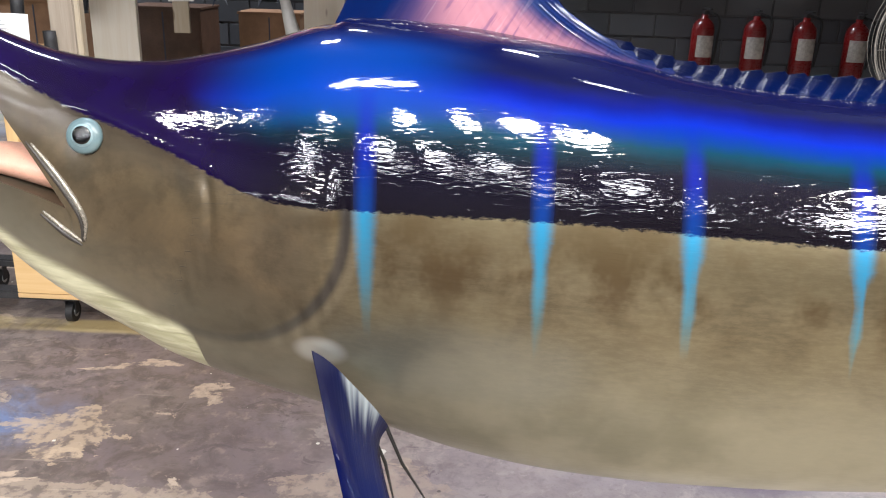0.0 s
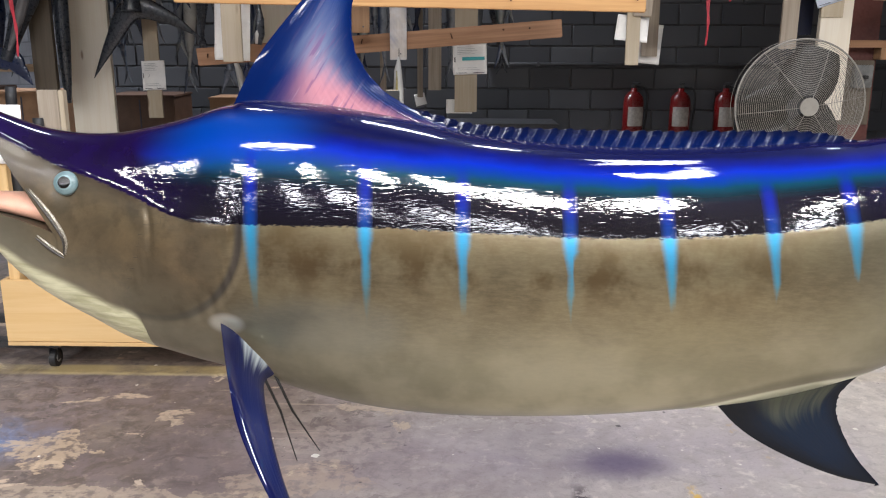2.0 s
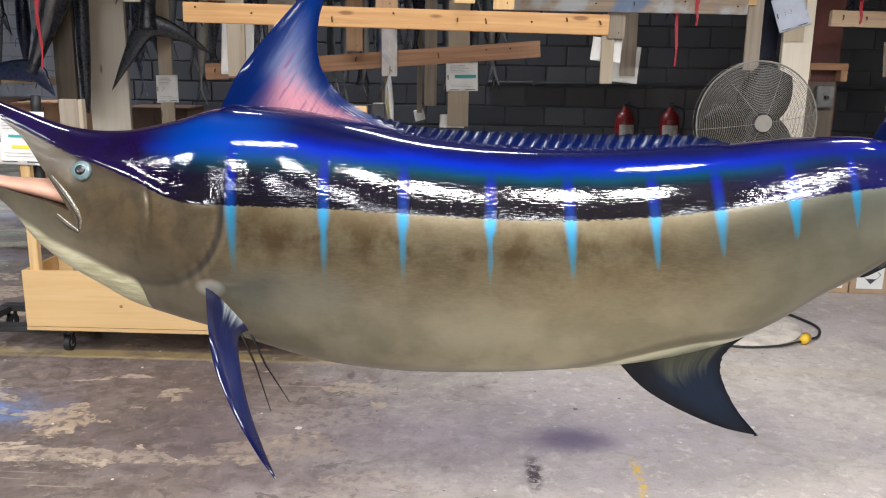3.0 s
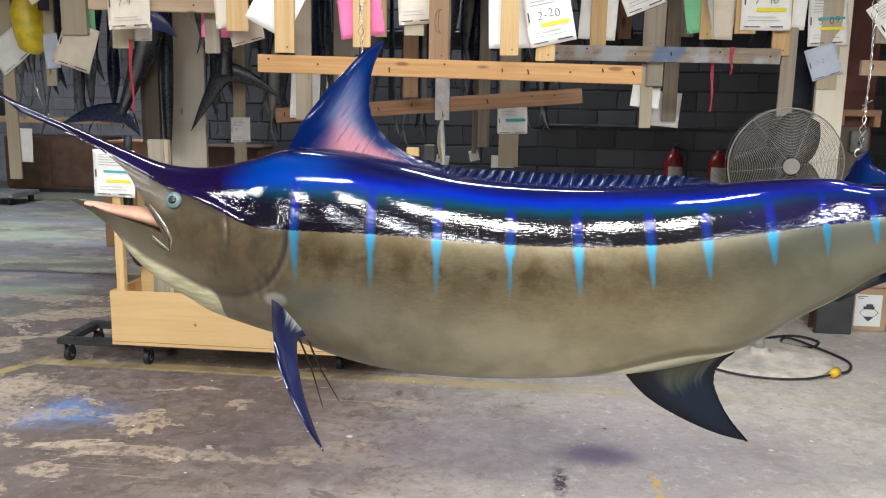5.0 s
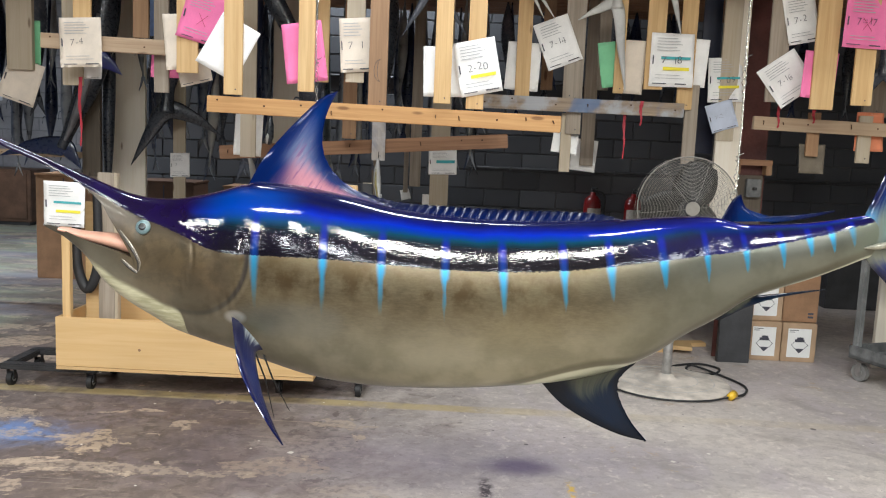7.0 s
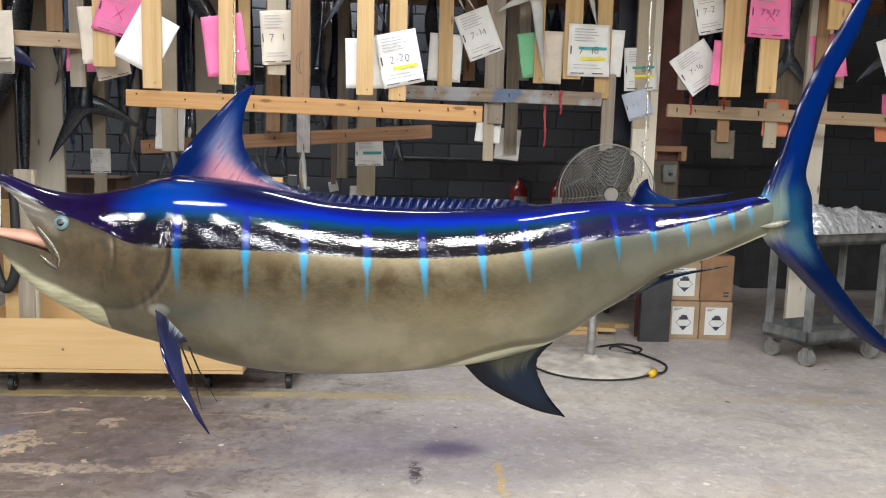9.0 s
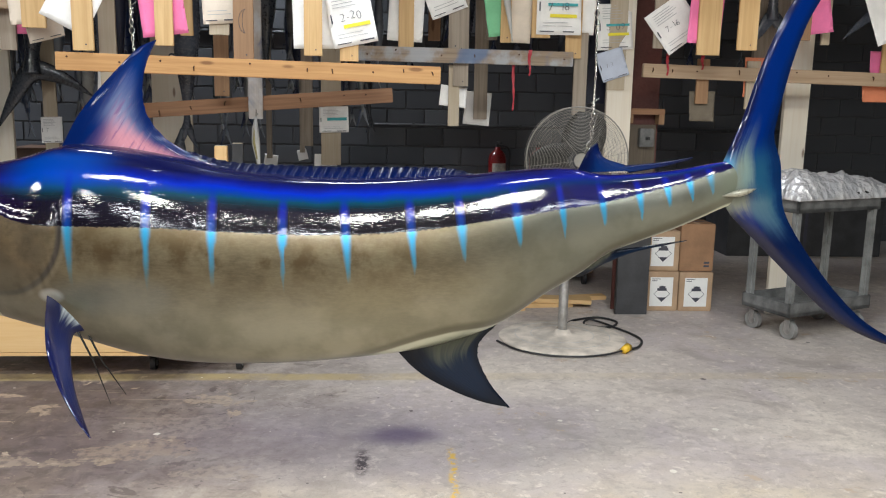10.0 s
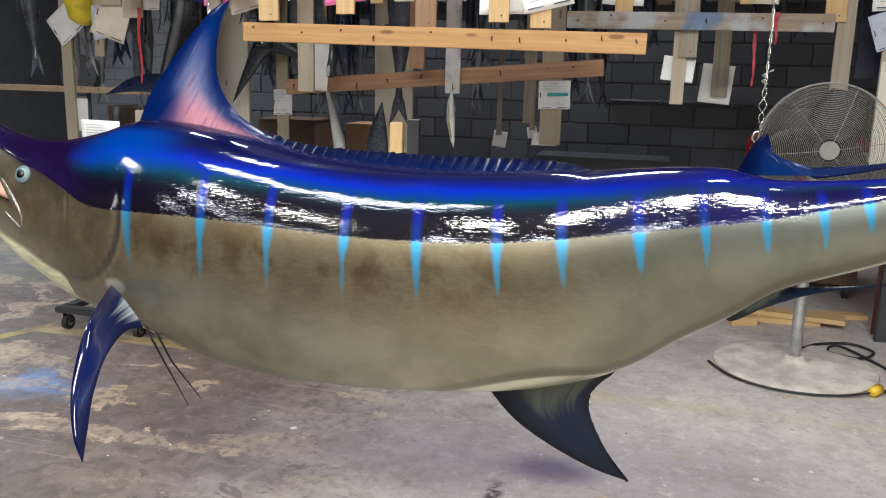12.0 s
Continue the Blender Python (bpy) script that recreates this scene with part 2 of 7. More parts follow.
def concrete():
    """Worn painted concrete: peeled paint with tan islands on one side, bare pale grey on the other, overspray and flecks of paint."""
    g = Graph("painted_concrete")
    at = g.coords()
    split = g.node("ShaderNodeSeparateXYZ")
    g.put(at, split.inputs[0])
    x, y = split.outputs[0], split.outputs[1]
    broad, mid, fine, grit = g.noise(0.8, 5.0, 0.6), g.noise(3.4, 8.0, 0.62, warp=0.6), g.noise(24, 5.0, 0.65), g.noise(110, 3.0, 0.6)
    wob = g.math("MULTIPLY", g.math("SUBTRACT", g.noise(2.5, 6.0, 0.65), 0.5), 1.0)
    bare = g.step(g.math("ADD", x, g.math("MULTIPLY", wob, 2.0)), -0.7, 1.0)
    worn = g.mix(g.step(broad, 0.36, 0.64), (0.125, 0.1, 0.095), (0.2, 0.165, 0.145))
    pale = g.mix(g.step(broad, 0.36, 0.64), (0.42, 0.39, 0.385), (0.55, 0.51, 0.475))
    base = g.mix(bare, worn, pale)
    violet = g.step(g.noise(1.3, 5.0, 0.6, warp=0.8), 0.44, 0.62)
    base = g.mix(g.math("MULTIPLY", violet, g.step(bare, 0.2, 0.8, 0.5, 0.6)), base, g.mix(bare, (0.15, 0.12, 0.135), (0.4, 0.36, 0.395)))
    warm = g.step(g.math("ADD", y, g.math("MULTIPLY", wob, 1.6)), 0.9, 1.9, 0.75, 0.0)
    base = g.mix(g.math("MULTIPLY", warm, bare), base, (0.5, 0.43, 0.31))
    mottle = g.noise(9.0, 9.0, 0.7, warp=0.5)
    base = g.mix(g.step(mottle, 0.44, 0.62, 0.0, g.step(bare, 0.2, 0.8, 0.8, 0.55)), base, g.mix(bare, (0.085, 0.066, 0.06), (0.36, 0.325, 0.31)))
    base = g.mix(g.step(g.noise(15.0, 8.0, 0.7, warp=0.4), 0.53, 0.65, 0.0, 0.55), base, g.mix(bare, (0.27, 0.22, 0.185), (0.66, 0.62, 0.58)))
    smudge = g.step(g.noise(2.1, 7.0, 0.62, warp=0.7), 0.54, 0.68)
    base = g.mix(g.math("MULTIPLY", smudge, g.step(bare, 0.2, 0.9, 0.1, 0.5)), base, (0.25, 0.225, 0.205))
    peel = g.noise(2.7, 10.0, 0.64, g.scaled(at, (0.8, 1.25, 1.0)), 0.5)
    cover = g.step(x, -2.4, 0.6, 0.53, 0.66)
    edge = g.step(g.math("SUBTRACT", peel, cover), 0.0, 0.012)
    tan = g.mix(g.step(fine, 0.38, 0.62), (0.44, 0.35, 0.27), (0.33, 0.27, 0.22))
    base = g.mix(g.math("MULTIPLY", edge, g.step(bare, 0.2, 0.95, 0.85, 0.15)), base, tan)
    under = g.step(g.noise(6.5, 9.0, 0.66, g.scaled(at, (1.0, 1.3, 1.0)), 1.0), 0.59, 0.615)
    base = g.mix(g.math("MULTIPLY", under, g.step(bare, 0.2, 0.9, 0.75, 0.16)), base, (0.085, 0.068, 0.066))
    base = g.mix(g.step(fine, 0.5, 0.7, 0.0, 0.6), base, g.mix(bare, (0.09, 0.074, 0.07), (0.3, 0.28, 0.265)))
    base = g.mix(g.step(grit, 0.52, 0.8, 0.0, 0.35), base, (0.12, 0.11, 0.105))
    base = g.mix(g.step(grit, 0.32, 0.18, 0.0, 0.4), base, (0.5, 0.46, 0.42))
    scuff = g.node("ShaderNodeMapping")
    g.put(at, scuff.inputs["Vector"])
    scuff.inputs["Rotation"].default_value, scuff.inputs["Scale"].default_value = (0, 0, 0.35), (1.4, 38.0, 1.0)
    base = g.mix(g.math("MULTIPLY", g.step(g.noise(1.0, 5.0, 0.6, scuff.outputs[0], 0.3), 0.63, 0.7, 0.0, 0.5), g.step(bare, 0.1, 0.9, 0.8, 0.3)), base, (0.42, 0.36, 0.3))

    def spot(cx, cy, rx, ry, lo=0.5, hi=1.1, sway=0.8):
        dx = g.math("DIVIDE", g.math("SUBTRACT", x, cx), rx)
        dy = g.math("DIVIDE", g.math("SUBTRACT", y, cy), ry)
        d = g.math("SQRT", g.math("ADD", g.math("MULTIPLY", dx, dx), g.math("MULTIPLY", dy, dy)))
        return g.step(g.math("ADD", d, g.math("MULTIPLY", wob, sway)), lo, hi, 1.0, 0.0)

    # brown near-left zone, painted darker to offset strong lamp light there
    base = g.mix(g.math("MULTIPLY", spot(-1.1, 0.75, 1.7, 0.8, 0.4, 1.15, 0.9), 0.55), base, (0.085, 0.069, 0.06))
    left = g.step(g.math("ADD", x, g.math("MULTIPLY", wob, 1.5)), -3.4, -2.2, 1.0, 0.0)
    far = g.math("MULTIPLY", left, g.step(y, 3.2, 4.6))
    base = g.mix(g.math("MULTIPLY", far, g.step(g.noise(1.1, 5.0, 0.6, g.scaled(at, (0.6, 1.6, 1)), 1.0), 0.38, 0.6, 0.35, 0.95)), base, g.mix(g.step(g.noise(0.9, 4.0, 0.6, g.scaled(at, (0.5, 2.2, 1)), 0.6), 0.42, 0.58), (0.26, 0.31, 0.24), (0.2, 0.21, 0.25)))
    base = g.mix(g.math("MULTIPLY", spot(-1.6, 2.2, 0.52, 0.3, 0.1, 1.0), g.step(mid, 0.42, 0.58, 0.95, 0.1)), base, (0.13, 0.22, 0.46))
    base = g.mix(g.math("MULTIPLY", spot(0.88, 2.1, 0.24, 0.16, 0.2, 1.1, 0.5), 0.8), base, (0.075, 0.055, 0.13))
    base = g.mix(g.math("MULTIPLY", spot(0.3, 2.05, 1.1, 0.5, 0.2, 1.2), 0.25), base, (0.19, 0.15, 0.23))
    base = g.mix(g.math("MULTIPLY", spot(0.72, 1.8, 0.05, 0.2, 0.3, 0.9, 1.6), g.step(fine, 0.42, 0.52)), base, (0.06, 0.05, 0.06))
    for cx, cy, rx, ry, far_in, tone in ((-0.06, 2.56, 0.2, 0.085, 0.8, (0.42, 0.35, 0.28)), (-0.21, 2.24, 0.24, 0.11, 0.55, (0.36, 0.32, 0.3)), (-1.17, 2.15, 0.17, 0.13, 0.9, (0.42, 0.33, 0.24)), (-1.3, 1.62, 0.12, 0.06, 0.8, (0.42, 0.34, 0.27)), (-0.22, 1.95, 0.26, 0.1, 0.6, (0.4, 0.32, 0.26)), (-1.98, 2.2, 0.42, 0.55, 0.75, (0.4, 0.33, 0.26)), (0.1, 1.72, 0.16, 0.08, 0.6, (0.42, 0.36, 0.31)), (-0.95, 1.85, 0.5, 0.05, 0.6, (0.4, 0.33, 0.26))):
        rough_rim = g.math("ADD", g.math("MULTIPLY", g.math("SUBTRACT", peel, 0.5), 3.4), g.math("MULTIPLY", g.math("SUBTRACT", mottle, 0.5), 2.2))
        island = g.step(g.math("ADD", spot(cx, cy, rx * 1.5, ry * 1.5, 0.2, 1.2, 1.2), rough_rim), 0.6, 0.68)
        base = g.mix(g.math("MULTIPLY", island, g.step(fine, 0.6, 0.46, 0.2 * far_in, 0.85 * far_in)), base, tone)
    line = g.step(g.math("ABSOLUTE", g.math("SUBTRACT", y, g.math("ADD", 2.9, g.math("MULTIPLY", wob, 0.03)))), 0.04, 0.07, 1.0, 0.0)
    line = g.math("MULTIPLY", line, g.step(mid, 0.42, 0.6, 0.8, 0.3))
    line = g.math("MULTIPLY", line, g.math("MULTIPLY", g.step(x, 0.2, 1.4, 1.0, 0.35), g.step(x, -2.2, -2.05)))
    base = g.mix(line, base, (0.42, 0.34, 0.17))
    side = g.step(g.math("ABSOLUTE", g.math("SUBTRACT", g.math("ADD", x, g.math("MULTIPLY", y, -0.41)), -3.32)), 0.03, 0.055, 1.0, 0.0)
    side = g.math("MULTIPLY", g.math("MULTIPLY", side, g.step(y, 3.05, 2.95)), g.step(mid, 0.42, 0.6, 0.8, 0.15))
    base = g.mix(side, base, (0.42, 0.33, 0.1))
    mark = g.step(g.math("ABSOLUTE", g.math("SUBTRACT", x, g.math("ADD", 1.09, g.math("MULTIPLY", wob, 0.08)))), 0.006, 0.026, 1.0, 0.0)
    mark = g.math("MULTIPLY", mark, g.math("MULTIPLY", g.step(y, 1.35, 1.5), g.step(y, 1.85, 2.0, 1.0, 0.0)))
    base = g.mix(g.math("MULTIPLY", mark, g.step(fine, 0.45, 0.53, 0.95, 0.05)), base, (0.62, 0.42, 0.07))
    for size, share in ((7.0, 0.35), (19.0, 0.5)):
        dots = g.node("ShaderNodeTexVoronoi")
        g.put(at, dots.inputs["Vector"])
        dots.inputs["Scale"].default_value = size
        few = g.node("ShaderNodeSeparateColor")
        g.put(dots.outputs["Color"], few.inputs[0])
        wide = g.math("MULTIPLY", g.math("MULTIPLY", few.outputs[1], few.outputs[1]), 0.13)
        fleck = g.math("MULTIPLY", g.math("LESS_THAN", g.math("ADD", dots.outputs["Distance"], g.math("MULTIPLY", g.math("SUBTRACT", grit, 0.5), 0.09)), wide), g.math("GREATER_THAN", few.outputs[0], share))
        tone = g.mix(g.math("GREATER_THAN", few.outputs[2], 0.72), (0.68, 0.67, 0.63), (0.08, 0.07, 0.075))
        base = g.mix(g.math("MULTIPLY", fleck, 0.85), base, tone)
    base = g.mix(1.0, base, (1.16, 1.12, 1.06), "MULTIPLY")
    g.set(Base_Color=base, Roughness=g.step(mid, 0.3, 0.7, 0.4, 0.62))
    height = g.math("ADD", g.math("ADD", mid, g.math("MULTIPLY", fine, 0.5)), g.math("MULTIPLY", edge, 0.25))
    return g.bump(height, 0.45, 0.005).mat


M["floor"] = concrete()

# ---- mesh helpers ----
def mesh_of(name, verts, faces, smooth=False):
    me = bpy.data.meshes.new(name)
    me.from_pydata([tuple(v) for v in verts], [], faces)
    me.validate()
    if smooth:
        me.polygons.foreach_set("use_smooth", [True] * len(me.polygons))
    return me


def part(name, bm, material, parent=None, label="", smooth=False):
    """Links a bmesh (or a mesh) as one object under a thing."""
    if isinstance(bm, bmesh.types.BMesh):
        me = bpy.data.meshes.new(name)
        bmesh.ops.recalc_face_normals(bm, faces=bm.faces)
        bm.to_mesh(me)
        bm.free()
        if smooth:
            me.polygons.foreach_set("use_smooth", [True] * len(me.polygons))
    else:
        me = bm
    if not me.materials:
        me.materials.append(M[material] if isinstance(material, str) else material)
    ob = new(name, me)
    ob.parent = parent
    if label:
        tagged(ob, label)
    return ob


def thing(name, at, label, category, group="", turn=0.0):
    """An Empty at a thing's base, which parents its parts."""
    ob = new(name)
    ob.matrix_basis = pose(*at, 0, 0, turn)
    ob.empty_display_size = 0.1
    return tagged(ob, label, category, group)


def block(x0, x1, y0, y1, z0, z1, bevel=0.0, bm=None):
    bm = bm or bmesh.new()
    got = bmesh.ops.create_cube(bm, size=1.0, matrix=Matrix.LocRotScale(((x0 + x1) / 2, (y0 + y1) / 2, (z0 + z1) / 2), None, (abs(x1 - x0), abs(y1 - y0), abs(z1 - z0))))
    if bevel:
        edges = list({e for v in got["verts"] for e in v.link_edges})
        bmesh.ops.bevel(bm, geom=edges, offset=bevel, segments=2, affect="EDGES")
    return bm


def rod(a, b, r0, r1=None, sides=12, bm=None):
    bm = bm or bmesh.new()
    a, b = Vector(a), Vector(b)
    m = Matrix.Translation((a + b) / 2) @ (b - a).to_track_quat("Z", "Y").to_matrix().to_4x4()
    bmesh.ops.create_cone(bm, cap_ends=True, segments=sides, radius1=r0, radius2=r0 if r1 is None else r1, depth=(b - a).length, matrix=m)
    return bm


def pipe(points, radius, sides=8, closed=False):
    """A tube along points; radius may be a list."""
    pts = [Vector(p) for p in points]
    n = len(pts)
    radii = radius if isinstance(radius, (list, tuple)) else [radius] * n
    verts, faces = [], []
    prev = None
    for i, p in enumerate(pts):
        d = (pts[(i + 1) % n] - pts[i - 1]) if closed else (pts[min(i + 1, n - 1)] - pts[max(i - 1, 0)])
        d.normalize()
        side = prev if prev is not None else (Vector((0, 0, 1)) if abs(d.z) < 0.9 else Vector((1, 0, 0)))
        side = (side - d * side.dot(d)).normalized()
        prev = side
        up = d.cross(side)
        for k in range(sides):
            a = 2 * math.pi * k / sides
            verts.append(p + (side * math.cos(a) + up * math.sin(a)) * radii[i])
    for i in range(n if closed else n - 1):
        j = (i + 1) % n
        for k in range(sides):
            l = (k + 1) % sides
            faces.append((i * sides + k, i * sides + l, j * sides + l, j * sides + k))
    if not closed:
        faces += [tuple(range(sides))[::-1], tuple((n - 1) * sides + k for k in range(sides))]
    return mesh_of("pipe", verts, faces, True)


def lathe(profile, sides=32):
    """A turned mesh about z from (radius, height) pairs."""
    verts, faces = [], []
    for r, z in profile:
        for k in range(sides):
            a = 2 * math.pi * k / sides
            verts.append((r * math.cos(a), r * math.sin(a), z))
    for i in range(len(profile) - 1):
        for k in range(sides):
            l = (k + 1) % sides
            faces.append((i * sides + k, i * sides + l, (i + 1) * sides + l, (i + 1) * sides + k))
    faces += [tuple(range(sides))[::-1], tuple((len(profile) - 1) * sides + k for k in range(sides))]
    return mesh_of("lathe", verts, faces, True)


def curve_at(table, x):
    """Smooth (Catmull-Rom) value of a table of (x, value) at x."""
    xs = [p[0] for p in table]
    vs = [p[1] for p in table]
    if x <= xs[0]:
        return vs[0]
    if x >= xs[-1]:
        return vs[-1]
    i = max(k for k in range(len(xs) - 1) if xs[k] <= x)
    f = (x - xs[i]) / (xs[i + 1] - xs[i])
    h = xs[i + 1] - xs[i]

    def slope(k):
        a, b = max(k - 1, 0), min(k + 1, len(xs) - 1)
        return (vs[b] - vs[a]) / (xs[b] - xs[a])

    return (2 * f**3 - 3 * f**2 + 1) * vs[i] + (f**3 - 2 * f**2 + f) * h * slope(i) + (3 * f**2 - 2 * f**3) * vs[i + 1] + (f**3 - f**2) * h * slope(i + 1)


def spline(points, f):
    """The point at the share f of a smooth line through points."""
    n = len(points) - 1
    return tuple(curve_at([(k / n, p[d]) for k, p in enumerate(points)], f) for d in range(len(points[0])))


# ---- the room ----
WEST, EAST, SOUTH, NORTH, DEEP, TOP = -9.0, 7.5, -10.0, 7.6, 11.6, 4.2
tagged(part("floor", block(WEST, EAST, SOUTH, DEEP, -0.12, 0.0), "floor"), "worn painted concrete workshop floor with paint stains", "floor", kind="structure")
tagged(part("ceiling", block(WEST, EAST, SOUTH, DEEP, TOP, TOP + 0.15), "ceiling"), "dull grey workshop ceiling", "ceiling", kind="structure")
tagged(part("wall_south", block(WEST, EAST, SOUTH - 0.2, SOUTH, 0, TOP), "far_wall"), "plain grey workshop wall", "wall", kind="structure")
tagged(part("wall_west", block(WEST - 0.2, WEST, SOUTH, DEEP, 0, TOP), "far_wall"), "plain grey workshop wall", "wall", kind="structure")
tagged(part("wall_east", block(EAST, EAST + 0.2, SOUTH, NORTH + 0.2, 0, TOP), "far_wall"), "plain grey workshop wall", "wall", kind="structure")
wall_north = tagged(part("wall_north", block(-3.7, EAST, NORTH + 0.012, NORTH + 0.2, 0, TOP), "mortar"), "grey painted concrete block wall behind the racks", "wall", kind="structure")
wall_deep = tagged(part("wall_deep", block(WEST, -3.7, DEEP, DEEP + 0.2, 0, TOP), "block"), "grey painted block wall at the deep end", "wall", kind="structure")
tagged(part("wall_return", block(-3.7, -3.5, NORTH + 0.2, DEEP + 0.2, 0, TOP), "block"), "short grey block wall", "wall", kind="structure")

# ---- the marlin ----
MID = [(-1.6, 1.12), (-0.9, 1.135), (-0.5, 1.15), (-0.144, 1.136), (0.3, 1.118), (0.6, 1.095), (0.9, 1.065), (1.2, 1.03), (1.41, 0.99), (1.76, 0.895), (2.3, 0.86)]
RIDGE = [(-1.45, 1.672), (-1.171, 1.528), (-0.99, 1.438), (-0.806, 1.363), (-0.633, 1.295), (-0.551, 1.267), (-0.477, 1.256), (-0.402, 1.257), (-0.345, 1.266), (-0.257, 1.287), (-0.155, 1.316), (0.0, 1.315), (0.1, 1.302), (0.2, 1.284), (0.36, 1.252), (0.6, 1.234), (0.8, 1.236), (1.0, 1.25), (1.2, 1.275), (1.35, 1.284), (1.456, 1.27), (1.627, 1.287), (1.767, 1.317), (1.9, 1.335)]
BELLY = [(-1.45, 1.664), (-1.172, 1.521), (-0.992, 1.418), (-0.87, 1.22), (-0.826, 1.143), (-0.768, 1.105), (-0.7, 1.047), (-0.643, 0.97), (-0.565, 0.905), (-0.46, 0.845), (-0.397, 0.812), (-0.263, 0.773), (-0.183, 0.753), (-0.063, 0.717), (0.036, 0.689), (0.136, 0.67), (0.235, 0.66), (0.342, 0.657), (0.534, 0.666), (0.727, 0.688), (0.917, 0.72), (1.105, 0.78), (1.203, 0.835), (1.29, 0.902), (1.385, 0.966), (1.47, 1.036), (1.555, 1.078), (1.638, 1.115), (1.72, 1.156), (1.79, 1.19), (1.9, 1.22)]
GIRTH = [(-1.45, 0.004), (-1.172, 0.012), (-0.99, 0.019), (-0.806, 0.034), (-0.7, 0.052), (-0.6, 0.073), (-0.5, 0.091), (-0.35, 0.122), (-0.2, 0.148), (0.0, 0.17), (0.3, 0.175), (0.7, 0.17), (0.9, 0.158), (1.03, 0.145), (1.2, 0.118), (1.4, 0.08), (1.6, 0.052), (1.72, 0.036), (1.78, 0.026), (1.81, 0.019), (1.84, 0.01), (1.88, 0.003)]
BILL_LOW = [(-1.45, 1.664), (-1.172, 1.521), (-0.992, 1.421), (-0.85, 1.36), (-0.736, 1.311), (-0.678, 1.274), (-0.63, 1.234), (-0.592, 1.18), (-0.562, 1.138), (-0.536, 1.098), (-0.515, 1.064), (-0.502, 1.056)]
JAW_TOP = [(-0.845, 1.15), (-0.82, 1.149), (-0.768, 1.137), (-0.71, 1.117), (-0.596, 1.089), (-0.523, 1.066), (-0.484, 1.048), (-0.464, 1.04)]
EDGE = [(-1.45, 1.62), (-0.95, 1.395), (-0.8, 1.336), (-0.66, 1.272), (-0.6, 1.243), (-0.54, 1.214), (-0.49, 1.194), (-0.42, 1.173), (-0.35, 1.15), (-0.235, 1.11), (-0.12, 1.101), (0.13, 1.101), (0.325, 1.093), (0.522, 1.087), (0.703, 1.09), (0.887, 1.103), (1.03, 1.123), (1.19, 1.15), (1.315, 1.172), (1.432, 1.193), (1.61, 1.243), (1.745, 1.285), (1.9, 1.34)]
STRIPES = [(-0.09, 0.925), (0.131, 0.925), (0.317, 0.93), (0.519, 0.942), (0.7, 0.95), (0.888, 0.985), (1.03, 1.022), (1.19, 1.064), (1.32, 1.097), (1.434, 1.122), (1.535, 1.152), (1.61, 1.185), (1.67, 1.209), (1.727, 1.226)]
THROAT = [(-0.8, 1.09), (-0.7, 1.055), (-0.634, 1.026), (-0.585, 0.994), (-0.507, 0.963), (-0.408, 0.919), (-0.345, 0.889), (-0.33, 0.8)]
SHEATH = [(-0.16, 1.33), (-0.13, 1.306), (0.0, 1.288), (0.2, 1.246), (0.36, 1.222), (0.6, 1.216), (0.8, 1.222), (1.05, 1.252), (1.1, 1.29)]
GILL_X, GILL_Z, GILL_R = -0.31, 1.09, 0.19


def mid(x):
    return curve_at(MID, x)


def skin_layers(me, top):
    """Paint coordinates of the skin: height over the dark edge, share of the back, distance from a bar, place along the body, gill line, throat."""
    n = len(me.vertices)
    co = np.empty(n * 3)
    me.vertices.foreach_get("co", co)
    co = co.reshape(-1, 3)
    xs = co[:, 0]
    grid = np.linspace(-1.6, 2.3, 800)

    def along(table):
        return np.interp(xs, grid, [curve_at(table, x) for x in grid])

    edge = along(EDGE)
    crown = np.interp(xs, grid, [top(x) for x in grid])
    over = co[:, 2] - edge
    back = np.clip(over / np.maximum(crown - edge, 0.012), -1, 1.2)
    ratio = np.full(n, 3.0)
    for k, (sx, low) in enumerate(STRIPES):
        here = curve_at(EDGE, sx)
        f = (co[:, 2] - low) / max(here - low, 0.01)
        wide = np.where(f < 1, 0.0028 + 0.0092 * np.clip(f, 0, 1) ** 0.8, 0.0125)
        wide = wide * (1.0 if k < 8 else 0.75)
        if 0 < k < 6:
            wide = wide * (1 - 0.55 * np.exp(-(((f - 0.55 - 0.05 * (k % 3)) / 0.07) ** 2)))
        lean = 0.012 * (1 - np.clip(f, 0, 2)) * (0.2 if k < 4 else 0.9)
        r = np.abs(xs - sx - lean) / wide + np.clip(-f * 9, 0, 3)
        ratio = np.minimum(ratio, r)
    far = np.hypot(xs - GILL_X, co[:, 2] - GILL_Z)
    turn = np.degrees(np.arctan2(co[:, 2] - GILL_Z, xs - GILL_X))
    gill = np.where((turn > -112) & (turn < 22), far - GILL_R, 0.3)
    throat = np.where(xs < -0.335, along(THROAT) - co[:, 2], -0.2)
    for key, values in (("over", over), ("back", back), ("stripe", np.clip(ratio, 0, 3)), ("along", xs), ("height", co[:, 2]), ("gill", gill), ("throat", throat), ("low", co[:, 2] - along(BELLY))):
        layer = me.attributes.new(key, "FLOAT", "POINT")
        layer.data.foreach_set("value", np.ascontiguousarray(values, dtype=np.float32))


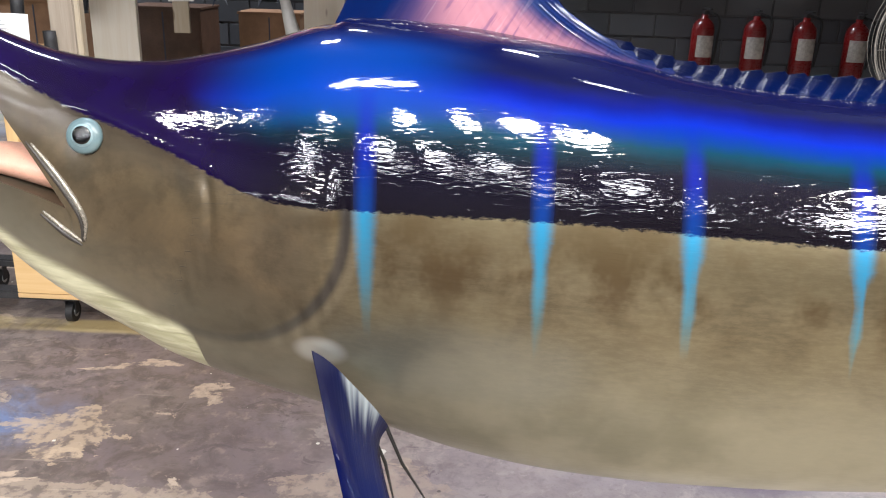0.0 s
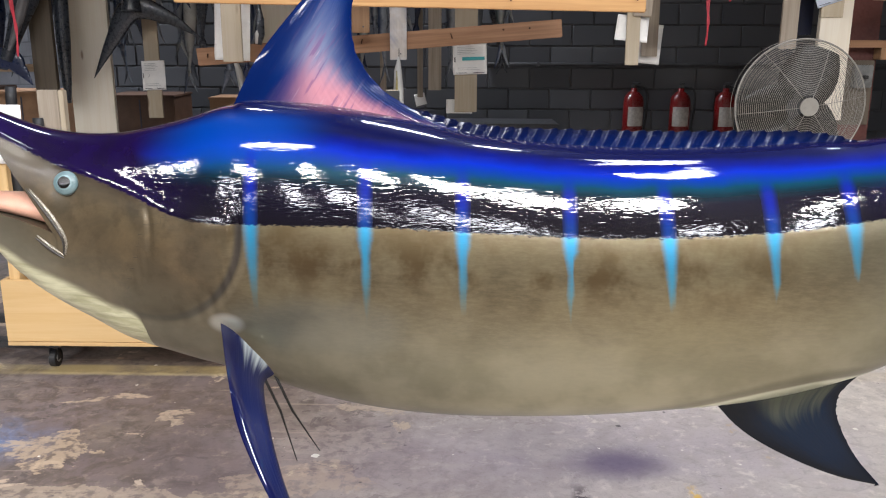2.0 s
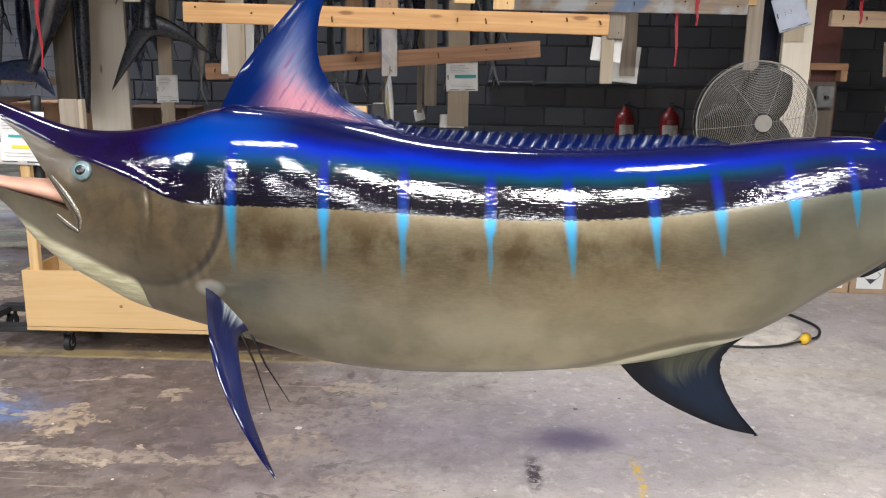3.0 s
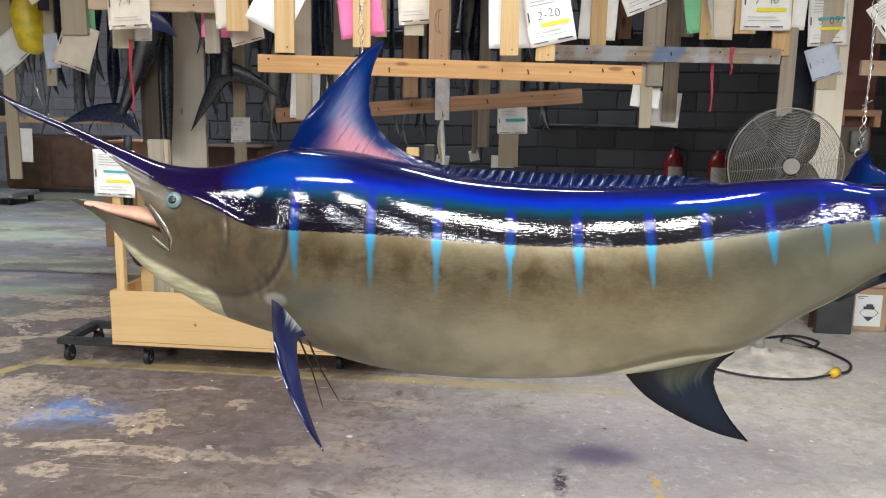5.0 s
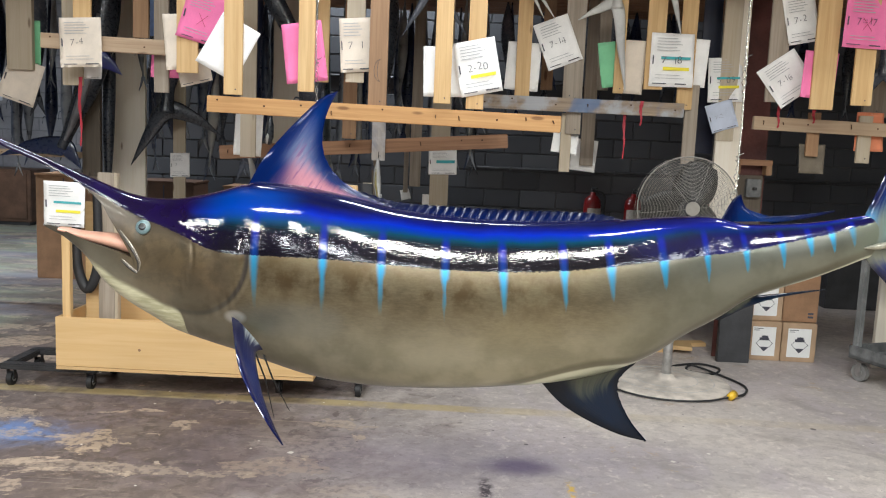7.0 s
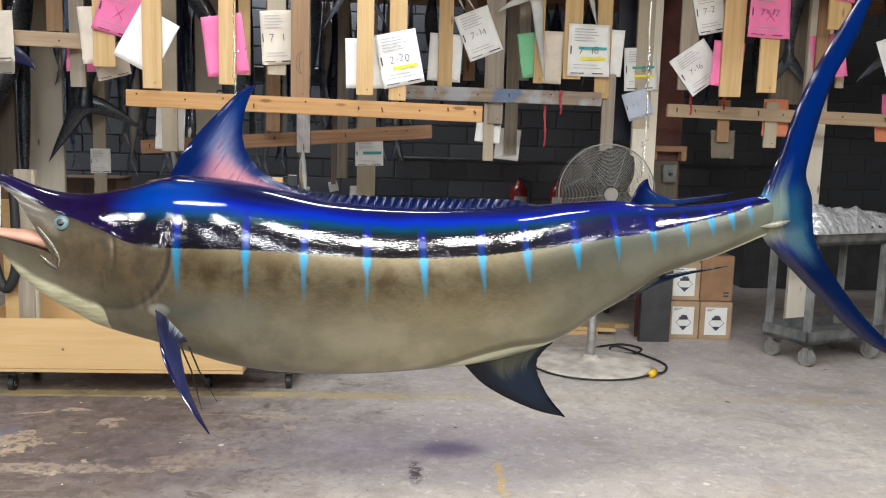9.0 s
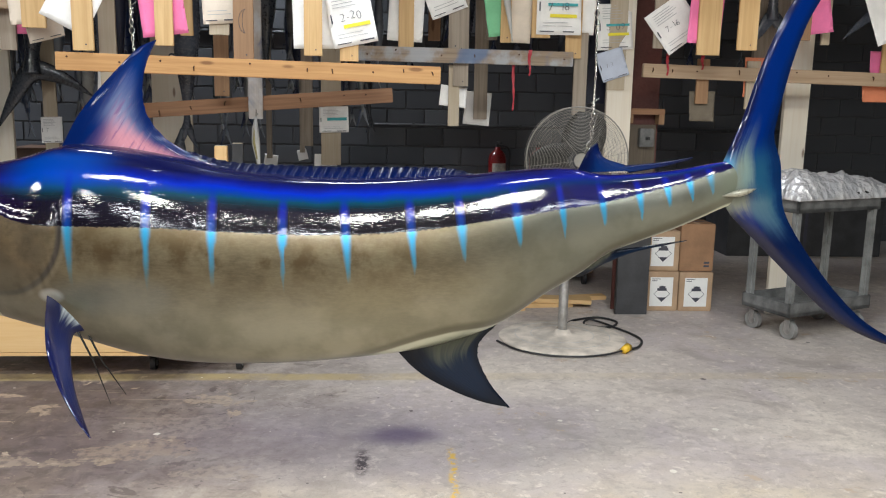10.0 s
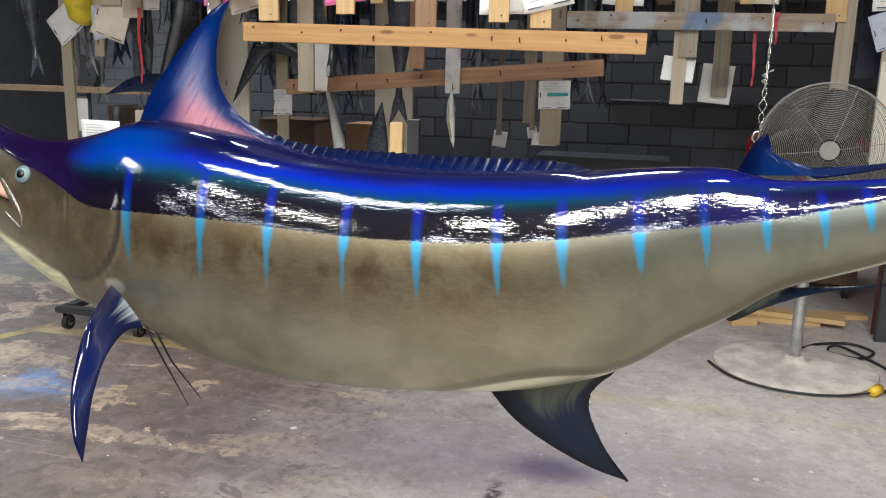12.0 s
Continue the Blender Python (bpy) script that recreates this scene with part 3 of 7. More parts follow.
def marlin_skin():
    """Airbrushed clear-coated skin: dark violet and blue back, cyan bars, pearly olive-silver flank."""
    g = Graph("marlin_skin")
    over, back, stripe, along, height, gill, throat, low = (g.attr(k) for k in ("over", "back", "stripe", "along", "height", "gill", "throat", "low"))
    at = g.coords()
    streak = g.noise(1.0, 4.0, 0.7, g.scaled(at, (90, 90, 260)))
    ragged = g.math("ADD", over, g.math("MULTIPLY", g.math("SUBTRACT", streak, 0.5), 0.016))
    cloud = g.noise(7.0, 4.0, 0.55)
    soft = g.math("ADD", back, g.math("MULTIPLY", g.math("SUBTRACT", cloud, 0.5), 0.16))
    soft = g.math("SUBTRACT", soft, g.math("ADD", g.step(along, 0.05, 0.45, 0.0, 0.1), g.step(along, 1.2, 1.5, 0.0, 0.16)))
    blue = g.ramp(soft, (0.0, (0.0025, 0.0012, 0.004)), (0.31, (0.002, 0.001, 0.009)), (0.41, (0.0, 0.012, 0.022)), (0.49, (0.0, 0.032, 0.06)), (0.56, (0.0, 0.024, 0.17)), (0.65, (0.0, 0.013, 0.3)), (0.74, (0.0, 0.004, 0.14)), (0.84, (0.001, 0.002, 0.035)))
    violet = g.mix(g.step(cloud, 0.35, 0.7), (0.004, 0.001, 0.013), (0.006, 0.0013, 0.034))
    shift = g.math("ADD", along, g.math("MULTIPLY", cloud, 0.2))
    blue = g.mix(g.step(shift, -0.24, -0.06, 1.0, 0.0), blue, violet)
    blue = g.mix(g.math("MULTIPLY", g.step(along, 0.95, 1.35), 0.65), blue, g.mix(g.step(cloud, 0.4, 0.65), (0.003, 0.001, 0.03), (0.002, 0.002, 0.085)))
    bright = g.math("MULTIPLY", g.step(g.math("ABSOLUTE", g.math("ADD", along, 0.13)), 0.05, 0.22, 1.0, 0.0), g.math("MULTIPLY", g.step(back, 0.4, 0.65), g.step(back, 1.0, 0.86)))
    blue = g.mix(g.math("MULTIPLY", bright, 0.7), blue, (0.0, 0.038, 0.27))
    blue = g.mix(g.math("MULTIPLY", g.step(stripe, 0.1, 1.5, 0.75, 0.0), g.step(back, 0.8, 0.45)), blue, g.mix(g.step(back, 0.05, 0.4), (0.0, 0.03, 0.2), (0.0, 0.008, 0.26)))
    blotch = g.noise(6.0, 5.0, 0.6, g.scaled(at, (1, 1, 1.5)), 0.5)
    silver = g.mix(g.step(blotch, 0.3, 0.7), (0.12, 0.104, 0.072), (0.2, 0.182, 0.13))
    silver = g.mix(g.step(g.noise(1.0, 4.0, 0.7, g.scaled(at, (45, 45, 170))), 0.35, 0.7, 0.0, 0.3), silver, (0.28, 0.255, 0.19))
    tan = g.math("MULTIPLY", g.step(over, -0.2, -0.05), g.step(g.noise(10.0, 4.0, 0.65), 0.42, 0.66))
    tan = g.math("MULTIPLY", tan, g.step(along, 0.7, 1.1, 1.0, 0.25))
    silver = g.mix(g.math("MULTIPLY", tan, 0.9), silver, (0.08, 0.053, 0.022))
    silver = g.mix(g.math("MULTIPLY", g.step(over, -0.09, -0.005), g.step(along, -0.2, 0.0, 0.0, 0.35)), silver, (0.26, 0.22, 0.14))
    silver = g.mix(g.math("MULTIPLY", g.step(along, 0.95, 1.45), 0.75), silver, (0.135, 0.138, 0.11))
    silver = g.mix(g.math("MULTIPLY", g.step(over, -0.43, -0.33, 1.0, 0.0), g.step(along, -0.1, 0.15, 0.0, 0.5)), silver, (0.3, 0.285, 0.19))
    head = g.step(along, -0.22, -0.08, 1.0, 0.0)
    cheek = g.mix(g.step(blotch, 0.4, 0.66), (0.15, 0.13, 0.102), (0.26, 0.205, 0.14))
    cheek = g.mix(g.step(along, -0.66, -0.4, 0.85, 0.0), cheek, (0.05, 0.045, 0.041))
    speck = g.noise(22.0, 6.0, 0.7)
    cheek = g.mix(g.step(speck, 0.45, 0.7, 0.0, 0.45), cheek, (0.07, 0.055, 0.038))
    cheek = g.mix(g.step(along, -0.95, -0.68, 0.92, 0.0), cheek, (0.03, 0.025, 0.022))
    silver = g.mix(g.math("MULTIPLY", head, 0.85), silver, cheek)
    silver = g.mix(g.math("MULTIPLY", g.step(over, -0.06, -0.004), g.math("MULTIPLY", g.step(along, -0.25, -0.35), 0.6)), silver, (0.06, 0.052, 0.05))
    silver = g.mix(g.step(g.math("ABSOLUTE", g.math("SUBTRACT", gill, 0.007)), 0.002, 0.014, 0.88, 0.0), silver, (0.06, 0.058, 0.065))
    silver = g.mix(g.step(g.math("ABSOLUTE", g.math("SUBTRACT", gill, 0.022)), 0.002, 0.012, 0.2, 0.0), silver, (0.4, 0.37, 0.31))
    silver = g.mix(1.0, silver, (0.7, 0.645, 0.53), "MULTIPLY")
    # floor reflection on the lower flank and shade under the belly, painted in
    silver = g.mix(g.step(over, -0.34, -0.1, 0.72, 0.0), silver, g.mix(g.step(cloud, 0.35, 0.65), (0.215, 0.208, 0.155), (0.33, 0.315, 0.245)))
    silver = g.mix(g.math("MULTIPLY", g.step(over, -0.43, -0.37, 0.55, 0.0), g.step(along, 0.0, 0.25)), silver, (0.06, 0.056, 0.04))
    fold = g.noise(1.0, 3.0, 0.6, g.scaled(at, (8, 8, 60)), 0.8)
    silver = g.mix(g.step(throat, -0.006, 0.02, 0.0, 0.96), silver, g.mix(g.step(fold, 0.3, 0.7), (0.4, 0.385, 0.24), (0.62, 0.6, 0.42)))
    dx = g.math("DIVIDE", g.math("SUBTRACT", along, 0.03), 0.2)
    dz = g.math("DIVIDE", g.math("SUBTRACT", height, 0.9), 0.08)
    wash = g.step(g.math("ADD", g.math("ADD", g.math("MULTIPLY", dx, dx), g.math("MULTIPLY", dz, dz)), g.math("SUBTRACT", blotch, 0.5)), 0.0, 1.1, 1.0, 0.0)
    silver = g.mix(g.math("MULTIPLY", wash, 0.12), silver, (0.2, 0.26, 0.3))
    px = g.math("DIVIDE", g.math("ADD", along, 0.155), 0.045)
    pz = g.math("DIVIDE", g.math("SUBTRACT", height, 0.893), 0.028)
    root = g.step(g.math("ADD", g.math("MULTIPLY", px, px), g.math("MULTIPLY", pz, pz)), 0.1, 1.0, 1.0, 0.0)
    silver = g.mix(g.math("MULTIPLY", root, 0.55), silver, (0.6, 0.6, 0.56))
    cyan = g.mix(g.step(over, -0.16, 0.0), (0.06, 0.18, 0.23), (0.025, 0.25, 0.46))
    grainy = g.math("ADD", stripe, g.math("MULTIPLY", g.math("SUBTRACT", streak, 0.5), 0.5))
    silver = g.mix(g.math("MULTIPLY", g.step(grainy, 0.1, 1.8, 0.95, 0.0), g.step(over, -0.19, -0.08, 0.12, 1.0)), silver, cyan)
    silver = g.mix(g.step(along, 0.85, 1.45, 0.0, 0.85), silver, g.mix(g.step(cloud, 0.35, 0.65), (0.095, 0.102, 0.086), (0.14, 0.146, 0.126)))
    silver = g.mix(g.math("MULTIPLY", g.step(grainy, 0.1, 1.8, 0.95, 0.0), g.step(along, 0.95, 1.2)), silver, cyan)
    hind = g.step(along, 1.68, 1.8)
    silver = g.mix(hind, silver, (0.1, 0.112, 0.085))
    silver = g.mix(g.step(along, -0.98, -0.68, 0.94, 0.0), silver, (0.02, 0.017, 0.015))
    # pale belly strip; its thin tail end is a rim highlight in the colour
    brim = g.math("ADD", g.step(along, 0.66, 0.95, 0.0, 0.052), g.step(along, 0.98, 1.2, 0.0, -0.042))
    strip = g.math("MULTIPLY", g.step(g.math("SUBTRACT", low, brim), -0.006, 0.004, 1.0, 0.0), g.step(along, 0.68, 0.85))
    # shade of the belly fold, drawn as a dark band
    crease = g.math("MULTIPLY", g.step(g.math("ABSOLUTE", g.math("SUBTRACT", g.math("SUBTRACT", low, brim), 0.012)), 0.003, 0.024, 0.7, 0.0), g.step(along, 0.6, 0.8))
    silver = g.mix(crease, silver, (0.085, 0.08, 0.055))
    silver = g.mix(g.math("MULTIPLY", strip, 0.9), silver, (0.52, 0.54, 0.44))
    dark = g.step(ragged, -0.002, 0.002)
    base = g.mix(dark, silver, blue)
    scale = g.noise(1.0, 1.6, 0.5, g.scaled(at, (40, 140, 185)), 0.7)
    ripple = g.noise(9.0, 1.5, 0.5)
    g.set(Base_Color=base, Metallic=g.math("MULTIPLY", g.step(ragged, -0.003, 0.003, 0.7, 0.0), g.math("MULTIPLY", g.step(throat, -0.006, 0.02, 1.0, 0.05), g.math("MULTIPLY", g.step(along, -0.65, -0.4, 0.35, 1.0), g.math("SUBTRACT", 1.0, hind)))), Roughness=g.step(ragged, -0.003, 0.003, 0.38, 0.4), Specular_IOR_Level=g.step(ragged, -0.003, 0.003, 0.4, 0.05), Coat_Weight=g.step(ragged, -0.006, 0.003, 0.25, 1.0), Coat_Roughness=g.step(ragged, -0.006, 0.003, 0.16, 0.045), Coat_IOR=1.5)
    body = g.math("MULTIPLY", g.math("MULTIPLY", g.step(along, -0.5, -0.25, 0.25, 1.0), g.math("MULTIPLY", g.step(back, 0.38, 0.7, 1.0, 0.22), g.step(back, 0.02, 0.2, 0.8, 1.0))), g.step(ragged, -0.004, 0.004, 0.55, 1.0))
    relief = g.math("ADD", g.math("MULTIPLY", g.math("MULTIPLY", scale, 0.0007), g.math("ADD", g.math("MULTIPLY", body, 0.93), 0.07)), g.math("MULTIPLY", ripple, g.step(along, -0.35, -0.1, 0.0009, 0.0016)))
    relief = g.math("ADD", relief, g.math("MULTIPLY", g.math("MULTIPLY", fold, g.step(throat, -0.01, 0.02)), 0.004))
    n = g.node("ShaderNodeBump")
    n.inputs["Strength"].default_value, n.inputs["Distance"].default_value = 0.6, 1.0
    g.put(relief, n.inputs["Height"])
    g.put(n.outputs[0], g.shader.inputs["Normal"])
    g.put(n.outputs[0], g.shader.inputs["Coat Normal"])
    return g.mat


M["skin"] = marlin_skin()
ARC, CLOSE = 84, 12


def loft(xs, top, low, girth, power=0.92, relief=None, cut=None, keep="all", hinge=None):
    """A body skin through upright sections along x. cut(x) shears a section off level and keeps its upper or its lower part; with a hinge, sections behind that x stay whole."""
    verts, faces = [], []
    side = 14
    for x in xs:
        zt, zb, w, y = top(x), low(x), girth(x), mid(x)
        zc, h = (zt + zb) / 2, max(0.002, (zt - zb) / 2)
        level = cut(x) if cut else None
        sign = -1 if keep == "lower" else 1
        bottom = start = math.radians(-62)
        if level is not None:
            start = math.asin(min(0.97, max(-1.0, sign * (level - zc) / h)))

        def at(a):
            c, s = math.cos(a), sign * math.sin(a)
            py, pz = y - math.copysign(abs(c) ** power, c) * w, zc + s * h
            if relief:
                out, up = relief(x, pz)
                py -= math.copysign(out * min(1.0, abs(c) * 1.6), c)
                pz += up
            return (x, py, pz)

        whole = level is None or (hinge is not None and x >= hinge)
        body = ARC if hinge is None else ARC - 2 * side
        arc = [at(start + (math.pi - 2 * start) * k / (body - 1)) for k in range(body)]
        a, b = arc[-1], arc[0]

        def roof(f):
            return (x, a[1] + (b[1] - a[1]) * f, a[2] + (b[2] - a[2]) * f + sign * 0.012 * math.sin(math.pi * f) * min(1, w / 0.06))

        if hinge is not None:
            if whole:
                first = [at(bottom + (start - bottom) * k / side) for k in range(side)]
                last = [at(math.pi - start + (start - bottom) * k / side) for k in range(1, side + 1)]
            else:
                first = [roof(1 - 0.15 * (side - k) / side) for k in range(side)]
                last = [roof(0.15 * k / side) for k in range(1, side + 1)]
            arc = first + arc + last
        verts += arc
        inset = 0.15 if hinge is not None else 0.0
        for k in range(1, CLOSE + 1):
            f = k / (CLOSE + 1)
            verts.append(at(math.pi - bottom + (math.pi + 2 * bottom) * f) if whole else roof(inset + (1 - 2 * inset) * f))
    n, sides = len(xs), ARC + CLOSE
    for i in range(n - 1):
        for k in range(sides):
            l = (k + 1) % sides
            faces.append((i * sides + k, (i + 1) * sides + k, (i + 1) * sides + l, i * sides + l) if keep != "lower" else (i * sides + k, i * sides + l, (i + 1) * sides + l, (i + 1) * sides + k))
    faces += [tuple(range(sides)), tuple((n - 1) * sides + k for k in range(sides))[::-1]]
    me = mesh_of("skin", verts, faces, True)
    me.set_sharp_from_angle(angle=radians(55))
    return me


def bump_step(v, wide):
    return 1 / (1 + math.exp(max(-40, min(40, v / wide))))


def plates(x, z):
    """Gill cover, cheek plate and brow stand proud; the dorsal fin sits in a raised sheath."""
    out = up = 0.0
    if x < 0.05:
        r = math.hypot(x - GILL_X, z - GILL_Z)
        fade = min(1, max(0, (x + 0.6) / 0.2))
        fade = min(1, max(0, (x + 0.42) / 0.16)) * bump_step(z - 1.125, 0.012)
        out += 0.012 * bump_step(r - GILL_R, 0.005) * fade
        out -= 0.005 * math.exp(-(((r - GILL_R - 0.012) / 0.01) ** 2)) * fade
        r2 = math.hypot(x + 0.43, z - 1.08)
        side = bump_step(-(x + 0.36), 0.006) * bump_step(z - 1.12, 0.01)
        out -= 0.0035 * math.exp(-(((r2 - 0.135) / 0.005) ** 2)) * side
        out += 0.002 * math.exp(-(((x + 0.48) / 0.05) ** 2 + ((z - 1.205) / 0.012) ** 2))
        out -= 0.004 * math.exp(-(((x + 0.48) / 0.035) ** 2 + ((z - 1.163) / 0.035) ** 2))
    ledge = 0.003 * max(0.0, min(1, (x + 0.78) / 0.1, (-0.22 - x) / 0.1)) + 0.003 * max(0.0, min(1, (x - 0.85) / 0.2, (1.75 - x) / 0.1))
    if ledge > 0:
        out += ledge * bump_step(z - curve_at(EDGE, x) - 0.006, 0.007)
    rim = 0.0042 * max(0.0, min(1, (x + 0.85) / 0.1, (-0.14 - x) / 0.06)) + 0.0032 * max(0.0, min(1, (x - 1.0) / 0.25, (1.8 - x) / 0.1))
    if rim > 0:
        over = z - curve_at(EDGE, x)
        out += rim * math.exp(-(((over - 0.009) / 0.008) ** 2))
    if -0.16 < x < 1.1:
        up += 0.007 * bump_step(curve_at(SHEATH, x) - z, 0.0022) * min(1, (x + 0.16) / 0.03) * min(1, (1.1 - x) / 0.1)
    return out, up


def steps(a, b, step):
    n = max(2, round(abs(b - a) / step))
    return [a + (b - a) * k / n for k in range(n + 1)]


marlin = thing("marlin", (0.3, 1.118, 0.656), "full-size glossy painted blue marlin replica hanging on thin wires", "fish replica")
marlin_turn = marlin.matrix_basis.inverted()


def fish_part(name, me, material, label="", parent=None):
    ob = part(name, me, material, parent or marlin, label)
    ob.matrix_parent_inverse = marlin_turn
    return ob


def ridge(x):
    return curve_at(RIDGE, x)


def belly(x):
    return curve_at(BELLY, x)


def girth(x):
    return curve_at(GIRTH, x)


CORNER = -0.515
stations = steps(1.88, -0.1, 0.008) + steps(-0.104, CORNER, 0.005) + steps(CORNER - 0.00005, -0.9, 0.006) + steps(-0.91, -1.45, 0.012)
body_mesh = loft(stations, ridge, belly, girth, relief=plates, cut=lambda x: curve_at(BILL_LOW, x) if x < CORNER else curve_at(BILL_LOW, CORNER) + 0.12 * (x - CORNER), hinge=CORNER)
skin_layers(body_mesh, ridge)
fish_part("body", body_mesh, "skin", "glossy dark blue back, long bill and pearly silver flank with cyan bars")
jaw_mesh = loft(steps(CORNER + 0.008, -0.845, 0.006), ridge, lambda x: belly(x) if x > -0.78 else 1.113 + 0.5 * (-0.78 - x), lambda x: girth(x) * 0.9985 * min(1.0, 0.06 + (x + 0.845) / 0.1), cut=lambda x: curve_at(JAW_TOP, x), keep="lower", relief=plates)
skin_layers(jaw_mesh, lambda x: 1.5)
fish_part("lower_jaw", jaw_mesh, "skin", "open lower jaw with a pale throat and dark tip")
M["gum"] = plain("mouth_lining", (0.68, 0.38, 0.28), 0.35, vary=0.12, scale=14, coat=0.3)
mouth = loft(steps(-0.49, -0.79, 0.008), lambda x: curve_at(JAW_TOP, x) + 0.002 + 0.2 * (x + 0.79), lambda x: curve_at(JAW_TOP, x) - 0.012, lambda x: girth(x) * 0.62)
fish_part("mouth", mouth, "gum", "pink mouth lining")
M["lip"] = plain("pale_lip", (0.26, 0.235, 0.195), 0.25, 0.4, vary=0.2, scale=20, coat=0.4)


def on_side(x, z, out=0.0):
    """The point of the near flank at (x, z), pushed out a little."""
    zt, zb = ridge(x), belly(x)
    f = max(-1.0, min(1.0, (z - (zt + zb) / 2) / ((zt - zb) / 2)))
    c = math.sqrt(1 - f * f)
    return (x, mid(x) - c**0.92 * girth(x) - plates(x, z)[0] * min(1.0, c * 1.6) - out, z)


# dark strips laid beside the lip folds as the shade of their grooves
M["fold"] = plain("lip_groove_shade", (0.035, 0.03, 0.026), 0.45, vary=0.2, scale=20)
for fold, thick, out, paint, words in (([(-0.566, 1.152), (-0.538, 1.118), (-0.512, 1.084), (-0.494, 1.05), (-0.496, 1.016)], 0.003, -0.001, "fold", "dark strip drawn as groove shade beside the lip"), ([(-0.558, 1.15), (-0.53, 1.119), (-0.505, 1.086), (-0.487, 1.05), (-0.492, 1.018)], 0.0032, 0.0, "lip", "pale rounded lip fold at the mouth corner"), ([(-0.551, 1.056), (-0.52, 1.032), (-0.496, 1.016)], 0.0024, 0.0, "lip", "pale rounded lip fold at the mouth corner"), ([(-0.556, 1.051), (-0.523, 1.026), (-0.497, 1.01)], 0.003, -0.001, "fold", "dark strip drawn as groove shade beside the lip")):
    line = [on_side(*spline(fold, k / 24)[:2], out) for k in range(25)]
    fish_part("lip" if paint == "lip" else "lip_crease", pipe(line, [0.001 + thick * math.sin(math.pi * (0.08 + 0.84 * k / 24)) for k in range(25)], 10), paint, words)


def fin_mesh(lead, trail, thick, nu=40, nk=40, rays=0, scallop=0.0, plane=None, forked=False):
    """A closed thin fin between a leading and a trailing line, both from the root to the tip; points (x, z), or (x, y, z) where plane is None."""
    verts, faces, uv = [], [], []
    place = plane or (lambda p: Vector(p))
    for side in (-1, 1):
        for j in range(nk + 1):
            k = j / nk
            a, b = place(spline(lead, k)), place(spline(trail, k))
            for i in range(nu + 1):
                u = i / nu
                p = a.lerp(b, u)
                if scallop and i == nu:
                    p += (a - b).normalized() * scallop * (0.5 + 0.5 * math.sin(k * 70))
                root = 0.013 * math.exp(-(((k - 0.46) / 0.1) ** 2)) * (1 - u) if forked else 0.0
                t = (thick + root) * (1 - 0.75 * (abs(k - 0.48) / 0.52 if forked else k)) * max(0.05, 1 - (2 * u - 1) ** 4 * 0.95) * (1.0 - 0.5 * u)
                if rays:
                    t += 0.0006 * math.sin(u * rays * 2 * math.pi) * (0.6 if forked else 1 - k) * min(1, 6 * u * (1 - u))
                verts.append((p, side * t, u, k))
    out = []
    for p, t, u, k in verts:
        out.append(p + FIN_SIDE[0] * t)
        uv.append((u, k))
    row = nu + 1
    half = row * (nk + 1)
    for j in range(nk):
        for i in range(nu):
            a = j * row + i
            faces.append((a, a + 1, a + row + 1, a + row))
            faces.append((half + a, half + a + row, half + a + row + 1, half + a + 1))
    rim = [i for i in range(row)] + [j * row + nu for j in range(1, nk + 1)] + [nk * row + i for i in range(nu - 1, -1, -1)] + [j * row for j in range(nk - 1, 0, -1)]
    for a, b in zip(rim, rim[1:] + rim[:1]):
        faces.append((a, half + a, half + b, b))
    me = mesh_of("fin", out, faces, True)
    me.set_sharp_from_angle(angle=radians(40))
    for n, key in enumerate(("across", "up")):
        layer = me.attributes.new(key, "FLOAT", "POINT")
        layer.data.foreach_set("value", np.array([q[n] for q in uv], dtype=np.float32))
    return me


FIN_SIDE = [Vector((0, 1, 0))]


def in_mid(p):
    return Vector((p[0], mid(p[0]), p[1]))


